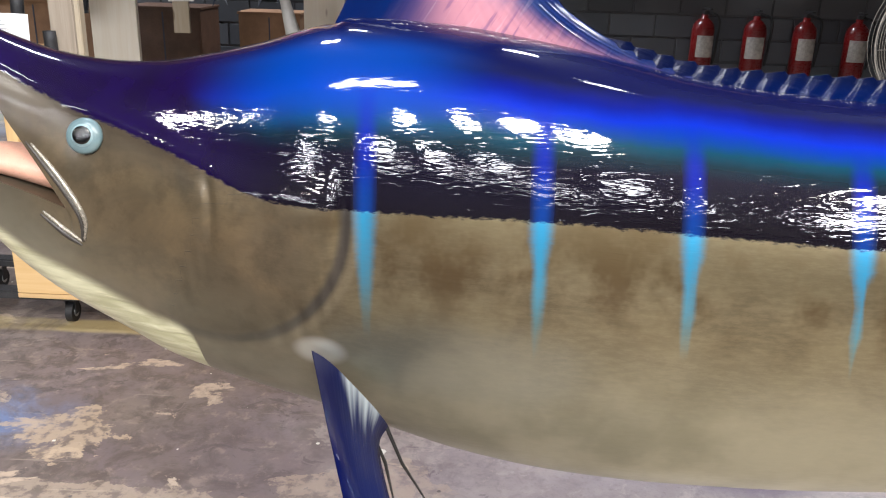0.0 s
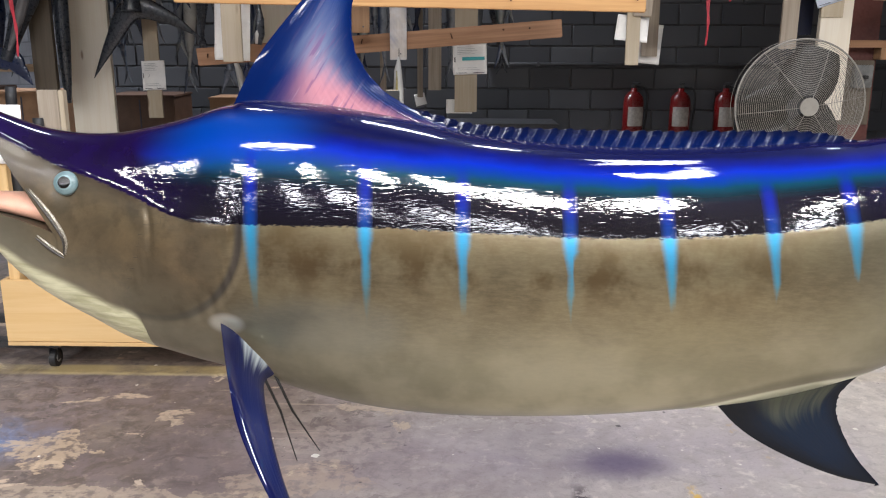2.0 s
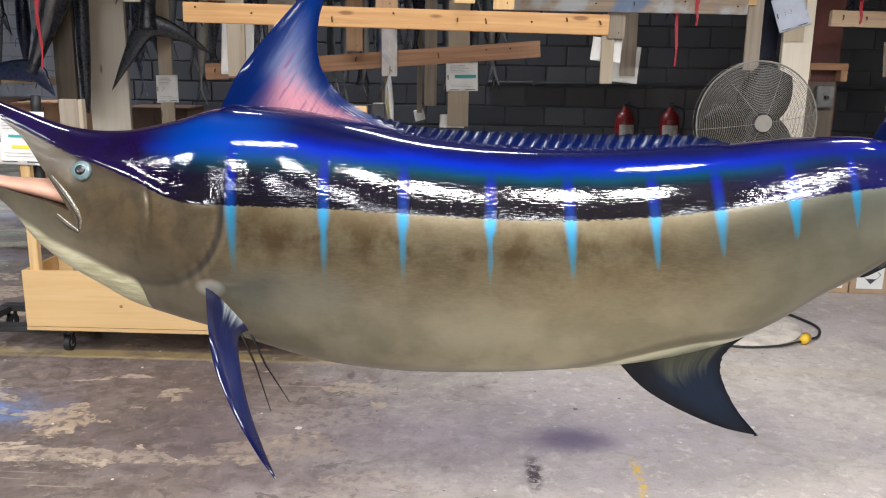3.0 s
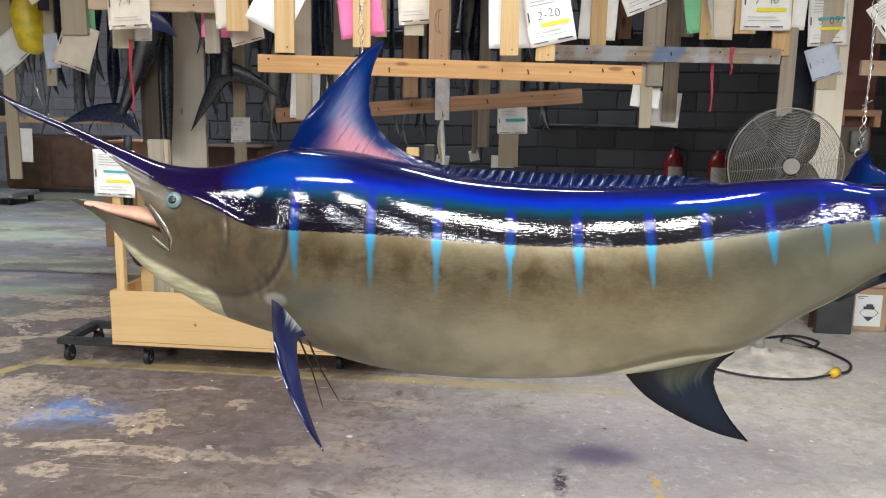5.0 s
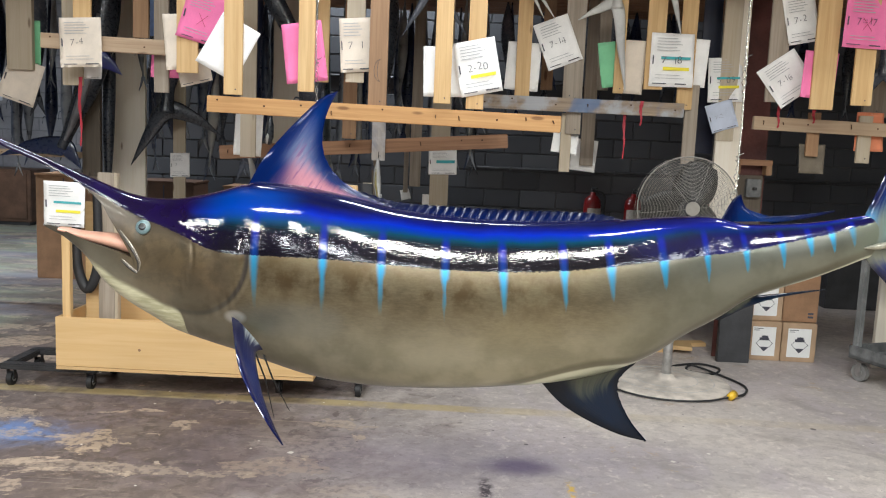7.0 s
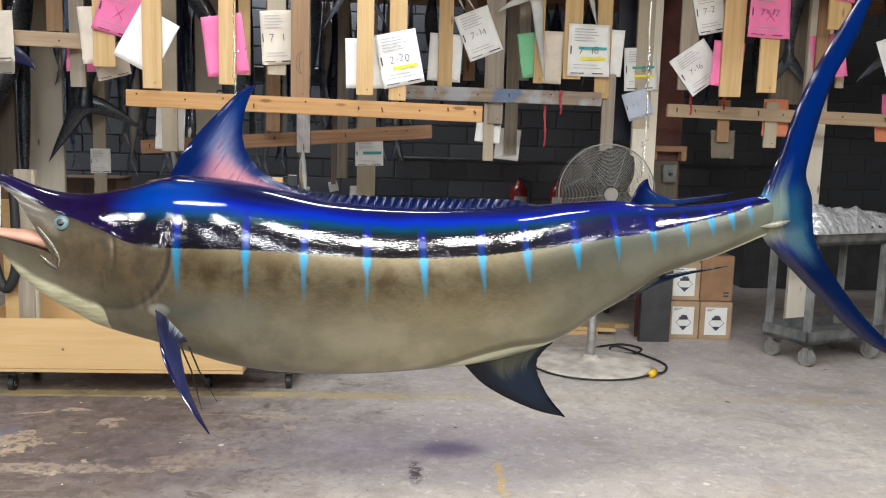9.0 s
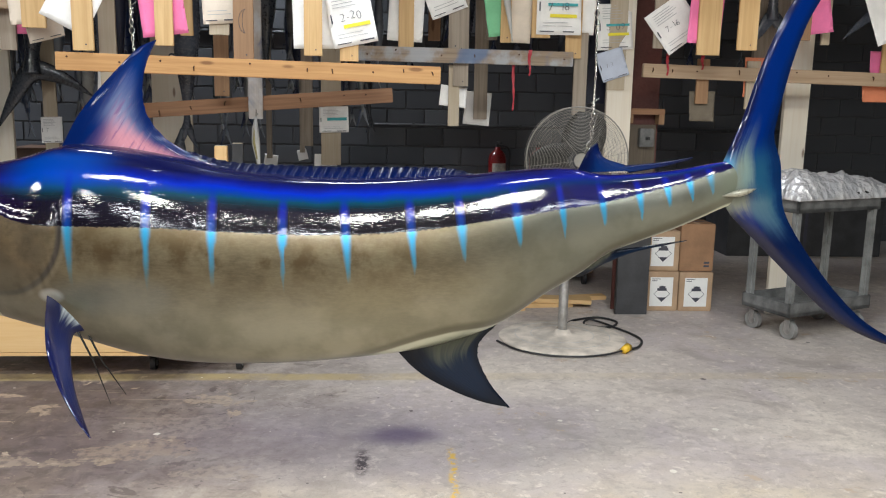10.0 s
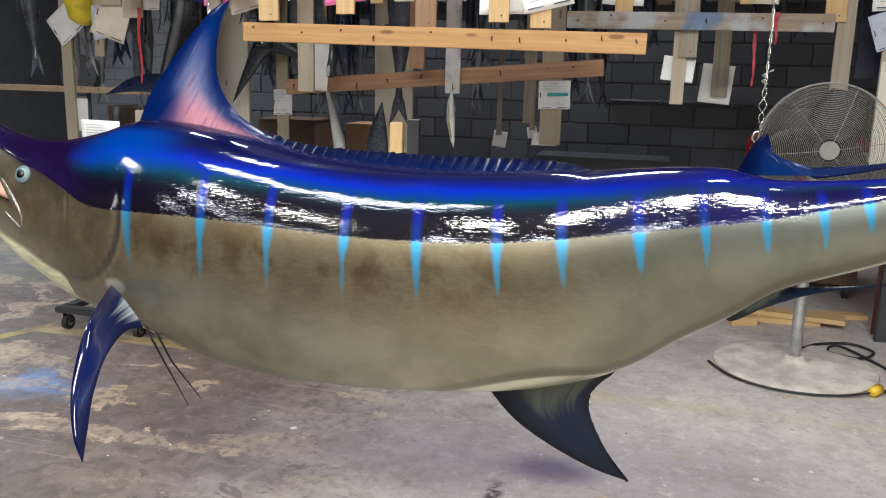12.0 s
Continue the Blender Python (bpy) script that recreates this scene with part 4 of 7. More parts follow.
def fin_paint(name, root, middle, rim, rays=26.0, lo=0.1, hi=0.6, front=0.4, tail=0.85, streak=None, coat=0.8):
    """Fin colours: a root wash that fades along the rays into the middle tone, with a darker rim."""
    g = Graph(name)
    u, k = g.attr("across"), g.attr("up")
    fan = g.node("ShaderNodeCombineXYZ")
    g.put(g.math("MULTIPLY", g.math("ADD", u, g.math("MULTIPLY", k, 0.25)), rays), fan.inputs[0])
    g.put(g.math("MULTIPLY", k, 1.6), fan.inputs[1])
    ray = g.noise(1.0, 2.0, 0.45, fan.outputs[0], 0.2)
    if streak:
        lean = g.node("ShaderNodeMapping")
        g.put(g.coords(), lean.inputs["Vector"])
        lean.inputs["Rotation"].default_value = (0, radians(57), 0)
        ray = g.noise(1.0, 3.0, 0.5, g.scaled(lean.outputs[0], (7.0, 1.0, 62.0)), 0.3)
    wob = g.math("MULTIPLY", g.math("SUBTRACT", ray, 0.5), 0.28)
    inner = g.math("MULTIPLY", g.step(g.math("ADD", u, g.math("MULTIPLY", wob, 0.3)), 0.04, front), g.step(u, tail, 1.0, 1.0, 0.0))
    fade = g.math("ADD", g.math("ADD", k, wob), g.math("MULTIPLY", g.math("SUBTRACT", 1.0, inner), 0.45))
    base = g.mix(g.step(fade, lo, hi), root, middle)
    if streak:
        light = g.math("MULTIPLY", g.math("MULTIPLY", inner, g.step(ray, 0.3, 0.7, 0.6, 1.0)), g.math("MULTIPLY", g.step(k, 0.14, 0.34), g.step(k, 0.75, 0.42)))
        base = g.mix(g.math("MULTIPLY", light, 0.6), base, streak)
        wrinkle = g.noise(1.0, 3.0, 0.55, g.scaled(lean.outputs[0], (11.0, 1.0, 120.0)), 0.4)
        pale_zone = g.math("MULTIPLY", inner, g.step(k, 0.75, 0.4))
        base = g.mix(g.math("MULTIPLY", pale_zone, g.step(wrinkle, 0.56, 0.66, 0.0, 0.6)), base, (0.13, 0.07, 0.17))
        base = g.mix(g.math("MULTIPLY", pale_zone, g.step(wrinkle, 0.42, 0.3, 0.0, 0.3)), base, (0.56, 0.4, 0.46))
    base = g.mix(g.math("MULTIPLY", g.math("SUBTRACT", 1.0, inner), 0.9), base, rim)
    base = g.mix(g.step(k, 0.6, 1.0), base, rim)
    g.set(Base_Color=base, Roughness=0.3, Coat_Weight=coat, Coat_Roughness=0.06, Specular_IOR_Level=0.05)
    return g.bump(ray, 0.25, 0.004).mat


def tail_paint():
    """Pearly green-white over the fork, fading into saturated blue lobes."""
    g = Graph("tail_paint")
    u, k = g.attr("across"), g.attr("up")
    fan = g.node("ShaderNodeCombineXYZ")
    g.put(g.math("MULTIPLY", u, 14), fan.inputs[0])
    g.put(g.math("MULTIPLY", k, 4.0), fan.inputs[1])
    ray = g.noise(1.0, 3.0, 0.6, fan.outputs[0], 0.3)
    cloud = g.noise(9.0, 4.0, 0.6)
    wob = g.math("ADD", g.math("MULTIPLY", g.math("SUBTRACT", ray, 0.5), 0.25), g.math("MULTIPLY", g.math("SUBTRACT", cloud, 0.5), 0.35))
    uu, kk = g.math("ADD", u, wob), g.math("ADD", k, g.math("MULTIPLY", wob, 0.2))
    blue = g.mix(g.step(uu, 0.0, 0.3), (0.0, 0.002, 0.03), (0.0, 0.011, 0.1))
    blue = g.mix(g.step(uu, 0.6, 1.0), blue, (0.0, 0.007, 0.05))
    blue = g.mix(g.step(kk, 0.55, 0.68), blue, g.mix(g.step(uu, 0.1, 0.6), (0.001, 0.002, 0.018), (0.0, 0.005, 0.034)))
    root = g.math("MULTIPLY", g.step(g.math("ABSOLUTE", g.math("SUBTRACT", kk, 0.47)), 0.06, 0.13, 1.0, 0.0), g.step(uu, 0.22, 0.55, 1.0, 0.0))
    base = g.mix(g.math("MULTIPLY", root, 0.95), blue, (0.135, 0.145, 0.115))
    teal = g.math("MULTIPLY", g.step(g.math("ABSOLUTE", g.math("SUBTRACT", kk, 0.5)), 0.05, 0.17, 1.0, 0.0), g.math("MULTIPLY", g.step(uu, 0.3, 0.6), g.step(uu, 0.7, 0.95, 1.0, 0.15)))
    base = g.mix(g.math("MULTIPLY", teal, 0.85), base, (0.012, 0.055, 0.1))
    pearl = g.math("MULTIPLY", g.math("MULTIPLY", g.step(uu, 0.12, 0.4), g.step(uu, 0.36, 0.62, 1.0, 0.0)), g.math("MULTIPLY", g.step(kk, 0.27, 0.42), g.step(kk, 0.45, 0.52, 1.0, 0.0)))
    base = g.mix(g.math("MULTIPLY", pearl, 0.9), base, g.mix(ray, (0.07, 0.14, 0.16), (0.18, 0.22, 0.18)))
    low = g.math("MULTIPLY", g.math("MULTIPLY", g.step(uu, 0.25, 0.5), g.step(uu, 0.6, 0.9, 1.0, 0.0)), g.math("MULTIPLY", g.step(kk, 0.5, 0.55), g.step(kk, 0.56, 0.68, 1.0, 0.0)))
    base = g.mix(g.math("MULTIPLY", low, 0.55), base, (0.07, 0.12, 0.14))
    glow = g.math("MULTIPLY", g.step(g.math("ABSOLUTE", g.math("SUBTRACT", k, 0.405)), 0.0, 0.06, 1.0, 0.0), g.step(u, 0.3, 0.05))
    base = g.mix(g.math("MULTIPLY", glow, 0.8), base, (0.02, 0.2, 0.45))
    g.set(Base_Color=base, Roughness=0.3, Coat_Weight=0.6, Coat_Roughness=0.06, Specular_IOR_Level=0.05)
    return g.bump(ray, 0.12, 0.003).mat


M["sail"] = fin_paint("dorsal_paint", (0.44, 0.2, 0.25), (0.0, 0.02, 0.13), (0.0, 0.006, 0.06), 34, 0.12, 0.52, 0.42, 0.5, (0.2, 0.23, 0.34), 0.5)
M["low_fin"] = fin_paint("low_dorsal_paint", (0.0, 0.013, 0.08), (0.0, 0.005, 0.05), (0.0, 0.002, 0.022), 60, coat=0.22)
M["tail"] = tail_paint()
M["anal"] = fin_paint("anal_paint", (0.06, 0.066, 0.048), (0.0005, 0.006, 0.02), (0.0, 0.0015, 0.006), 26, 0.05, 0.42, 0.35, 0.75, None, 0.3)
M["pectoral"] = fin_paint("pectoral_paint", (0.38, 0.42, 0.44), (0.001, 0.006, 0.055), (0.001, 0.002, 0.03), 16, -0.06, 0.15, 0.4, 0.8, None, 0.7)

sail_lead = [(-0.16, 1.3), (-0.107, 1.397), (-0.054, 1.465), (0.016, 1.541), (0.085, 1.607), (0.139, 1.633)]
sail_trail = [(0.4, 1.25), (0.26, 1.292), (0.165, 1.341), (0.112, 1.402), (0.095, 1.46), (0.099, 1.526), (0.116, 1.583), (0.141, 1.633)]
fish_part("dorsal_fin", fin_mesh(sail_lead, sail_trail, 0.011, 60, 60, 22, 0.004, in_mid), "sail", "tall sickle dorsal fin, pink root and blue rim")


def low_dorsal():
    """The long low rear run of the dorsal fin with a sawtooth rim."""
    verts, faces, uv = [], [], []
    n = 170
    for i in range(n + 1):
        f = i / n
        x = 0.2 + 0.86 * f
        top = curve_at([(0.2, 1.312), (0.26, 1.294), (0.33, 1.28), (0.45, 1.274), (0.7, 1.272), (0.93, 1.276), (1.0, 1.272), (1.06, 1.258)], x)
        top += 0.005 * (((f * 30) % 1.0) - 0.4)
        lowz, y = ridge(x) - 0.02, mid(x)
        for j in range(7):
            k = j / 6
            slant = 0.02 * k
            t = (0.008 * (1 - k) + 0.0014) * (1 + 0.2 * math.sin(f * 60 * math.pi - 2.2 * k))
            for side in (-1, 1):
                verts.append((x + slant, y + side * t, lowz + (top - lowz) * k))
                uv.append((f, k))
    for i in range(n):
        for j in range(6):
            a, b = (i * 7 + j) * 2, ((i + 1) * 7 + j) * 2
            faces += [(a, b, b + 2, a + 2), (a + 1, a + 3, b + 3, b + 1)]
        a, b = (i * 7 + 6) * 2, ((i + 1) * 7 + 6) * 2
        faces.append((a, b, b + 1, a + 1))
    me = mesh_of("low_dorsal", verts, faces, True)
    me.set_sharp_from_angle(angle=radians(40))
    for m, key in enumerate(("across", "up")):
        layer = me.attributes.new(key, "FLOAT", "POINT")
        layer.data.foreach_set("value", np.array([q[m] for q in uv], dtype=np.float32))
    return me


fish_part("rear_dorsal_fin", low_dorsal(), "low_fin", "low dark blue ribbed fin with a sawtooth rim")
fish_part("second_dorsal_fin", fin_mesh([(1.374, 1.272), (1.394, 1.32), (1.41, 1.348), (1.426, 1.36)], [(1.56, 1.286), (1.5, 1.302), (1.455, 1.315), (1.438, 1.333), (1.429, 1.36)], 0.008, 24, 26, 8, 0.003, in_mid), "low_fin", "small dark blue second dorsal fin")
fish_part("fin_streamer", fin_mesh([(1.49, 1.296), (1.55, 1.303), (1.61, 1.312), (1.686, 1.328)], [(1.52, 1.276), (1.58, 1.29), (1.63, 1.304), (1.686, 1.323)], 0.007, 8, 24, 0, 0.0, in_mid), "low_fin")
fish_part("anal_fin", fin_mesh([(0.83, 0.73), (0.9, 0.655), (0.962, 0.612), (1.048, 0.572), (1.127, 0.546), (1.202, 0.534)], [(1.25, 0.885), (1.125, 0.765), (1.102, 0.715), (1.113, 0.665), (1.15, 0.598), (1.204, 0.535)], 0.012, 50, 110, 18, 0.016, in_mid), "anal", "dark blue-black anal fin with a pale root")
fish_part("second_anal_fin", fin_mesh([(1.37, 0.975), (1.395, 0.958), (1.46, 1.0), (1.55, 1.045), (1.685, 1.085)], [(1.52, 1.07), (1.5, 1.05), (1.53, 1.055), (1.6, 1.07), (1.687, 1.088)], 0.007, 20, 30, 0, 0.0, in_mid), "anal", "small swept dark blue rear anal fin")
tail_lead = [(2.1, 2.08), (1.964, 1.834), (1.894, 1.692), (1.847, 1.562), (1.814, 1.439), (1.778, 1.34), (1.764, 1.282), (1.775, 1.215), (1.8, 1.168), (1.86, 1.108), (1.95, 1.022), (2.05, 0.928), (2.15, 0.85), (2.263, 0.797), (2.36, 0.775)]
tail_trail = [(2.105, 2.08), (2.03, 1.83), (1.972, 1.705), (1.938, 1.59), (1.912, 1.45), (1.907, 1.385), (1.93, 1.32), (1.938, 1.256), (1.95, 1.189), (1.985, 1.122), (2.05, 1.033), (2.125, 0.945), (2.21, 0.865), (2.29, 0.815), (2.36, 0.78)]
fish_part("tail_fin", fin_mesh(tail_lead, tail_trail, 0.017, 40, 110, 0, 0.0, in_mid, True), "tail", "tall forked blue tail fin with a pearly green root")
FIN_SIDE[0] = Vector((0.85, -0.2, 0.45)).normalized()
fish_part("pectoral_fin", fin_mesh([(-0.165, 0.995, 0.895), (-0.11, 0.833, 0.847), (-0.067, 0.732, 0.794), (0.003, 0.619, 0.742), (0.07, 0.541, 0.691), (0.109, 0.515, 0.657)], [(-0.058, 0.975, 0.796), (-0.062, 0.905, 0.803), (-0.027, 0.783, 0.781), (0.018, 0.676, 0.734), (0.067, 0.589, 0.689), (0.111, 0.516, 0.656)], 0.011, 24, 40, 0), "pectoral", "long curved blue pectoral fin")
FIN_SIDE[0] = Vector((0, 1, 0))
M["filament"] = plain("black_filament", (0.003, 0.003, 0.004), 0.5, vary=0.2)
for rise, tip in ((0.014, (-0.002, 1.143, 0.54)), (-0.012, (-0.06, 1.169, 0.5))):
    fish_part("pelvic_fin", pipe([(-0.095 + rise, 1.04, 0.79), (-0.06 + rise, 1.075, 0.67), tip], [0.0035, 0.0028, 0.001], 8), "filament", "thin black trailing pelvic fin")
M["keel"] = plain("pearl_keel", (0.24, 0.235, 0.19), 0.3, 0.2, vary=0.15, coat=0.5)
for kz, kr in ((1.222, 0.009),):
    swell = [0.001 + kr * math.sin(math.pi * k / 16) for k in range(17)]
    fish_part("tail_keel", pipe([(1.765 + 0.09 * k / 16, mid(1.765 + 0.09 * k / 16) - 0.026 - 0.012 * math.sin(math.pi * k / 16), kz + 0.022 * k / 16) for k in range(17)], swell, 10), "keel", "pale pearly tail keel")

M["eye_rim"] = plain("eye_rim", (0.1, 0.155, 0.17), 0.35, vary=0.15, scale=40, coat=0.4, bump=0.0)
M["eye_iris"] = plain("eye_iris", (0.18, 0.26, 0.28), 0.35, vary=0.3, scale=60, coat=0.4, bump=0.0)
M["pupil"] = plain("pupil", (0.001, 0.001, 0.001), 0.2, vary=0.0, coat=0.0, bump=0.0)
eye_turn = look((-0.479, 1.063, 1.165), (-0.511, 2.0, 0.862))


def lens(r, rise, back):
    """A domed disc that faces along +z of its own axes."""
    return lathe([(0.0, -0.01), (r, -0.01)] + [(r * math.cos(a), rise * math.sin(a) - back) for a in [math.pi / 2 * k / 8 for k in range(9)]], 36)


def eye_part(name, r, rise, out, material, parent, label=""):
    me = lens(r, rise, 0.0)
    me.transform(eye_turn @ pose(0, 0, out))
    return fish_part(name, me, material, label, parent) if parent is None else part(name, me, material, parent, label)


eye = eye_part("eye", 0.0245, 0.009, 0.0, "eye_rim", None, "pale blue glass eye")
eye_part("iris", 0.0155, 0.0035, 0.0066, "eye_iris", eye)
eye_part("pupil", 0.0122, 0.002, 0.0098, "pupil", eye)


# ---- hanging wires ----
M["chrome"] = plain("bright_wire", (0.6, 0.6, 0.57), 0.25, 1.0, vary=0.1, scale=30, bump=0.0)


def hanging_wire(x, y, z0, z1, label):
    """Two thin strands twisted together from z0 to the ceiling at z1, loosely knotted here and there, with a hook at the foot."""
    ob = thing("hanging_wire", (x, y, z0), label, "wire", "wires that hold the marlin")
    n = int((z1 - z0 - 0.03) / 0.008)
    for side in (0, math.pi):
        line = []
        for k in range(n + 1):
            z = 0.028 + (z1 - z0 - 0.028) * k / n
            loose = 0.0022 + 0.006 * max(0.0, math.sin(z * 21.0)) ** 6
            a = z * 120 + side
            line.append((loose * math.cos(a) + 0.004 * math.sin(z * 9) * min(1, 4 * z), loose * math.sin(a), z))
        part("strand", pipe(line, 0.0013, 5), "chrome", ob)
    for k in range(5):
        z = 0.12 + 0.3 * k
        knot = [(0.006 * math.cos(a), 0.006 * math.sin(a), z + 0.012 * a / 6.3) for a in [2 * math.pi * j / 8 for j in range(17)]]
        part("knot", pipe(knot + [(0.016, -0.004, z + 0.03)], 0.0014, 5), "chrome", ob)
    hook = [(-0.005 + 0.008 * math.cos(a), 0, 0.014 + 0.011 * math.sin(a)) for a in [math.pi * (1.9 - 1.6 * k / 12) for k in range(13)]]
    part("hook", pipe(hook, 0.002, 6), "chrome", ob)
    return ob


hanging_wire(1.413, 1.0, 1.338, TOP, "thin bright twisted wire hooked to the rear fin")
hanging_wire(0.068, 1.14, 1.29, TOP, "thin bright twisted wire rising behind the tall dorsal fin")


# ---- the drying racks: rails, sticks, order sheets ----
def rail(x0, x1, y, z0, z1, high, material, label):
    """A horizontal board, its ends at the heights z0 and z1, with nail heads."""
    length = math.hypot(x1 - x0, z1 - z0)
    ob = thing("rack_rail", (x0, y, z0), label, "board", "rack rails")
    ob.rotation_euler = (0, -math.atan2(z1 - z0, x1 - x0), 0)
    part("board", block(0, length, -0.019, 0.019, -high / 2, high / 2, 0.003), material, ob)
    rng = random.Random(int(1000 * (x0 + y)))
    spot = 0.06
    while spot < length - 0.04:
        up, bend = rng.uniform(-0.1, 0.28) * high, rng.uniform(-0.008, 0.01)
        if rng.random() < 0.4:
            bm = pipe([(spot, -0.016, up), (spot, -0.028, up), (spot + bend * 0.5, -0.034, up - 0.008), (spot + bend, -0.035, up - rng.uniform(0.014, 0.03))], 0.0032, 6)
        else:
            bm = rod((spot, -0.022, up), (spot, -0.016, up), 0.0055, sides=8)
        part("nail", bm, "rust", ob)
        spot += rng.uniform(0.12, 0.3)
    return ob


# unseen deck added to carry the sticks and keep lamp light off the wall
deck = tagged(new("added_deck"), "unseen plank deck added over the rack as support and light block", "rack deck", kind="structure")
for k in range(26):
    part("plank", block(-4.6, 5.2, 2.92 + 0.15 * k, 3.055 + 0.15 * k, 2.75, 2.785), "old_x", deck)
for px in (-4.4, 0.3, 5.0):
    part("hanger", block(px - 0.04, px + 0.04, 2.95, 3.03, 2.785, TOP), "grey_wood", deck)
    part("hanger", block(px - 0.04, px + 0.04, 6.6, 6.68, 2.785, TOP), "grey_wood", deck)
rail(-0.89, 1.09, 3.075, 1.64, 1.605, 0.092, "pine_x", "long orange-tinted pine board across the rack with old nails")
rail(-1.05, 0.84, 3.87, 1.352, 1.505, 0.09, "old_x", "old brown slanting board behind the front board")
rail(-2.0, -1.1, 3.42, 1.985, 1.965, 0.088, "pale_x", "pale knotty pine board with order sheets")
rail(0.62, 1.98, 3.93, 1.76, 1.75, 0.09, "spray_x", "weathered board with grey and blue overspray")
rail(2.42, 4.4, 3.88, 1.69, 1.655, 0.085, "pale_x", "pale pine board with red ribbon ties")
rail(-5.2, -2.53, 5.23, 1.247, 1.247, 0.05, "pale_x", "thin pale board at the deep rack")

FRONT = [
    (-0.791, -0.687, 3.05, 1.693, 2.750, "pine"),
    (-0.378, -0.287, 3.05, 1.726, 2.750, "pine"),
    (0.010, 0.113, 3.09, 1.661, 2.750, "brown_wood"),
    (0.378, 0.471, 3.04, 1.692, 2.750, "pine"),
    (0.557, 0.655, 3.12, 1.671, 2.750, "pine"),
    (-1.141, -1.016, 3.30, 1.819, 2.750, "pine"),
    (-1.348, -1.259, 3.50, 1.708, 2.750, "grey_wood"),
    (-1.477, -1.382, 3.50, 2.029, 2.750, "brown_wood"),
    (-1.786, -1.680, 3.38, 2.017, 2.750, "pine"),
    (-1.936, -1.81, 3.55, 1.733, 2.750, "pale"),
    (-0.135, -0.031, 3.20, 1.797, 2.750, "pale"),
    (-0.843, -0.747, 3.60, 1.337, 2.750, "pale"),
    (-0.334, -0.266, 3.40, 1.803, 2.750, "pine"),
]
SECOND = [
    (0.874, 0.969, 3.95, 1.798, 2.750, "pine"),
    (1.188, 1.315, 3.95, 1.772, 2.750, "grey_wood"),
    (1.222, 1.319, 3.97, 1.569, 1.894, "grey_wood"),
    (1.196, 1.266, 3.99, 1.317, 1.704, "pale"),
    (1.515, 1.580, 3.95, 1.845, 2.750, "pine"),
    (1.707, 1.826, 3.92, 1.877, 2.750, "pine"),
    (1.932, 2.033, 3.95, 1.757, 2.750, "pine"),
    (1.997, 2.083, 3.97, 1.403, 1.919, "grey_wood"),
    (2.646, 2.784, 3.57, 1.773, 2.750, "pine"),
    (2.435, 2.555, 3.75, 1.818, 2.750, "grey_wood"),
    (2.861, 2.980, 3.50, 1.802, 2.750, "pine"),
    (3.280, 3.419, 3.50, 2.203, 2.750, "pine"),
        (2.249, 2.367, 4.098, 1.567, 2.750, "pale"),
    (2.165, 2.29, 4.3, 1.478, 2.750, "navy"),
    (3.396, 3.666, 4.5, 1.784, 2.750, "grey_wood"),
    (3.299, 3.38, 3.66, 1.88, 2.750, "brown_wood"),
    (3.522, 3.576, 3.8, 1.866, 2.750, "pale"),
    (3.995, 4.09, 3.907, 1.640, 2.750, "pine"),
    (3.83, 3.92, 3.62, 2.02, 2.750, "pine"),
    (2.782, 2.862, 3.907, 1.488, 1.770, "brown_wood"),
    (3.108, 3.195, 3.904, 1.458, 1.763, "pale"),
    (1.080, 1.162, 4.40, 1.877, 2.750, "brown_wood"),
    (1.457, 1.539, 4.30, 1.884, 2.750, "grey_wood"),
]
BACK = [
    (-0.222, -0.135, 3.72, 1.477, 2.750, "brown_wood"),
    (-0.043, 0.043, 3.835, 1.344, 2.750, "spray"),
    (0.287, 0.439, 5.24, 0.962, 2.750, "pale"),
    (-1.917, -1.812, 5.46, 0.891, 2.750, "pale"),
    # stands in dim light, which its wood colour carries
    (-2.482, -2.336, 5.00, 1.089, 2.750, "shaded_wood"),
    (-3.752, -3.648, 5.20, 0.756, 2.750, "pale"),
    (-3.189, -3.107, 4.90, 1.518, 2.750, "pale"),
    (-1.447, -1.41, 3.70, 2.067, 2.750, "sky"),
    (-2.97, -2.89, 4.405, 2.16, 2.750, "grey_wood"),
    (-2.744, -2.558, 4.40, 1.868, 2.750, "pale"),
    (-2.582, -2.482, 5.30, 0.927, 2.750, "grey_wood"),
    (0.095, 0.189, 5.60, 1.087, 2.750, "grey_wood"),
    (1.431, 1.528, 4.70, 1.349, 2.750, "grey_wood"),
    (-0.364, -0.311, 6.79, 0.898, 2.750, "grey_wood"),
    (-0.036, 0.011, 6.69, 0.964, 2.750, "grey_wood"),
]
WIDE = [
    (-2.428, -2.129, 5.40, 0.000, 2.750, "cream"),
    (-1.076, -0.767, 5.50, 0.000, 2.750, "cream"),
    (2.256, 2.424, 4.12, 0.000, 2.750, "cream"),
    (3.557, 3.732, 4.30, 0.000, 2.750, "cream"),
]

STICKS = {}


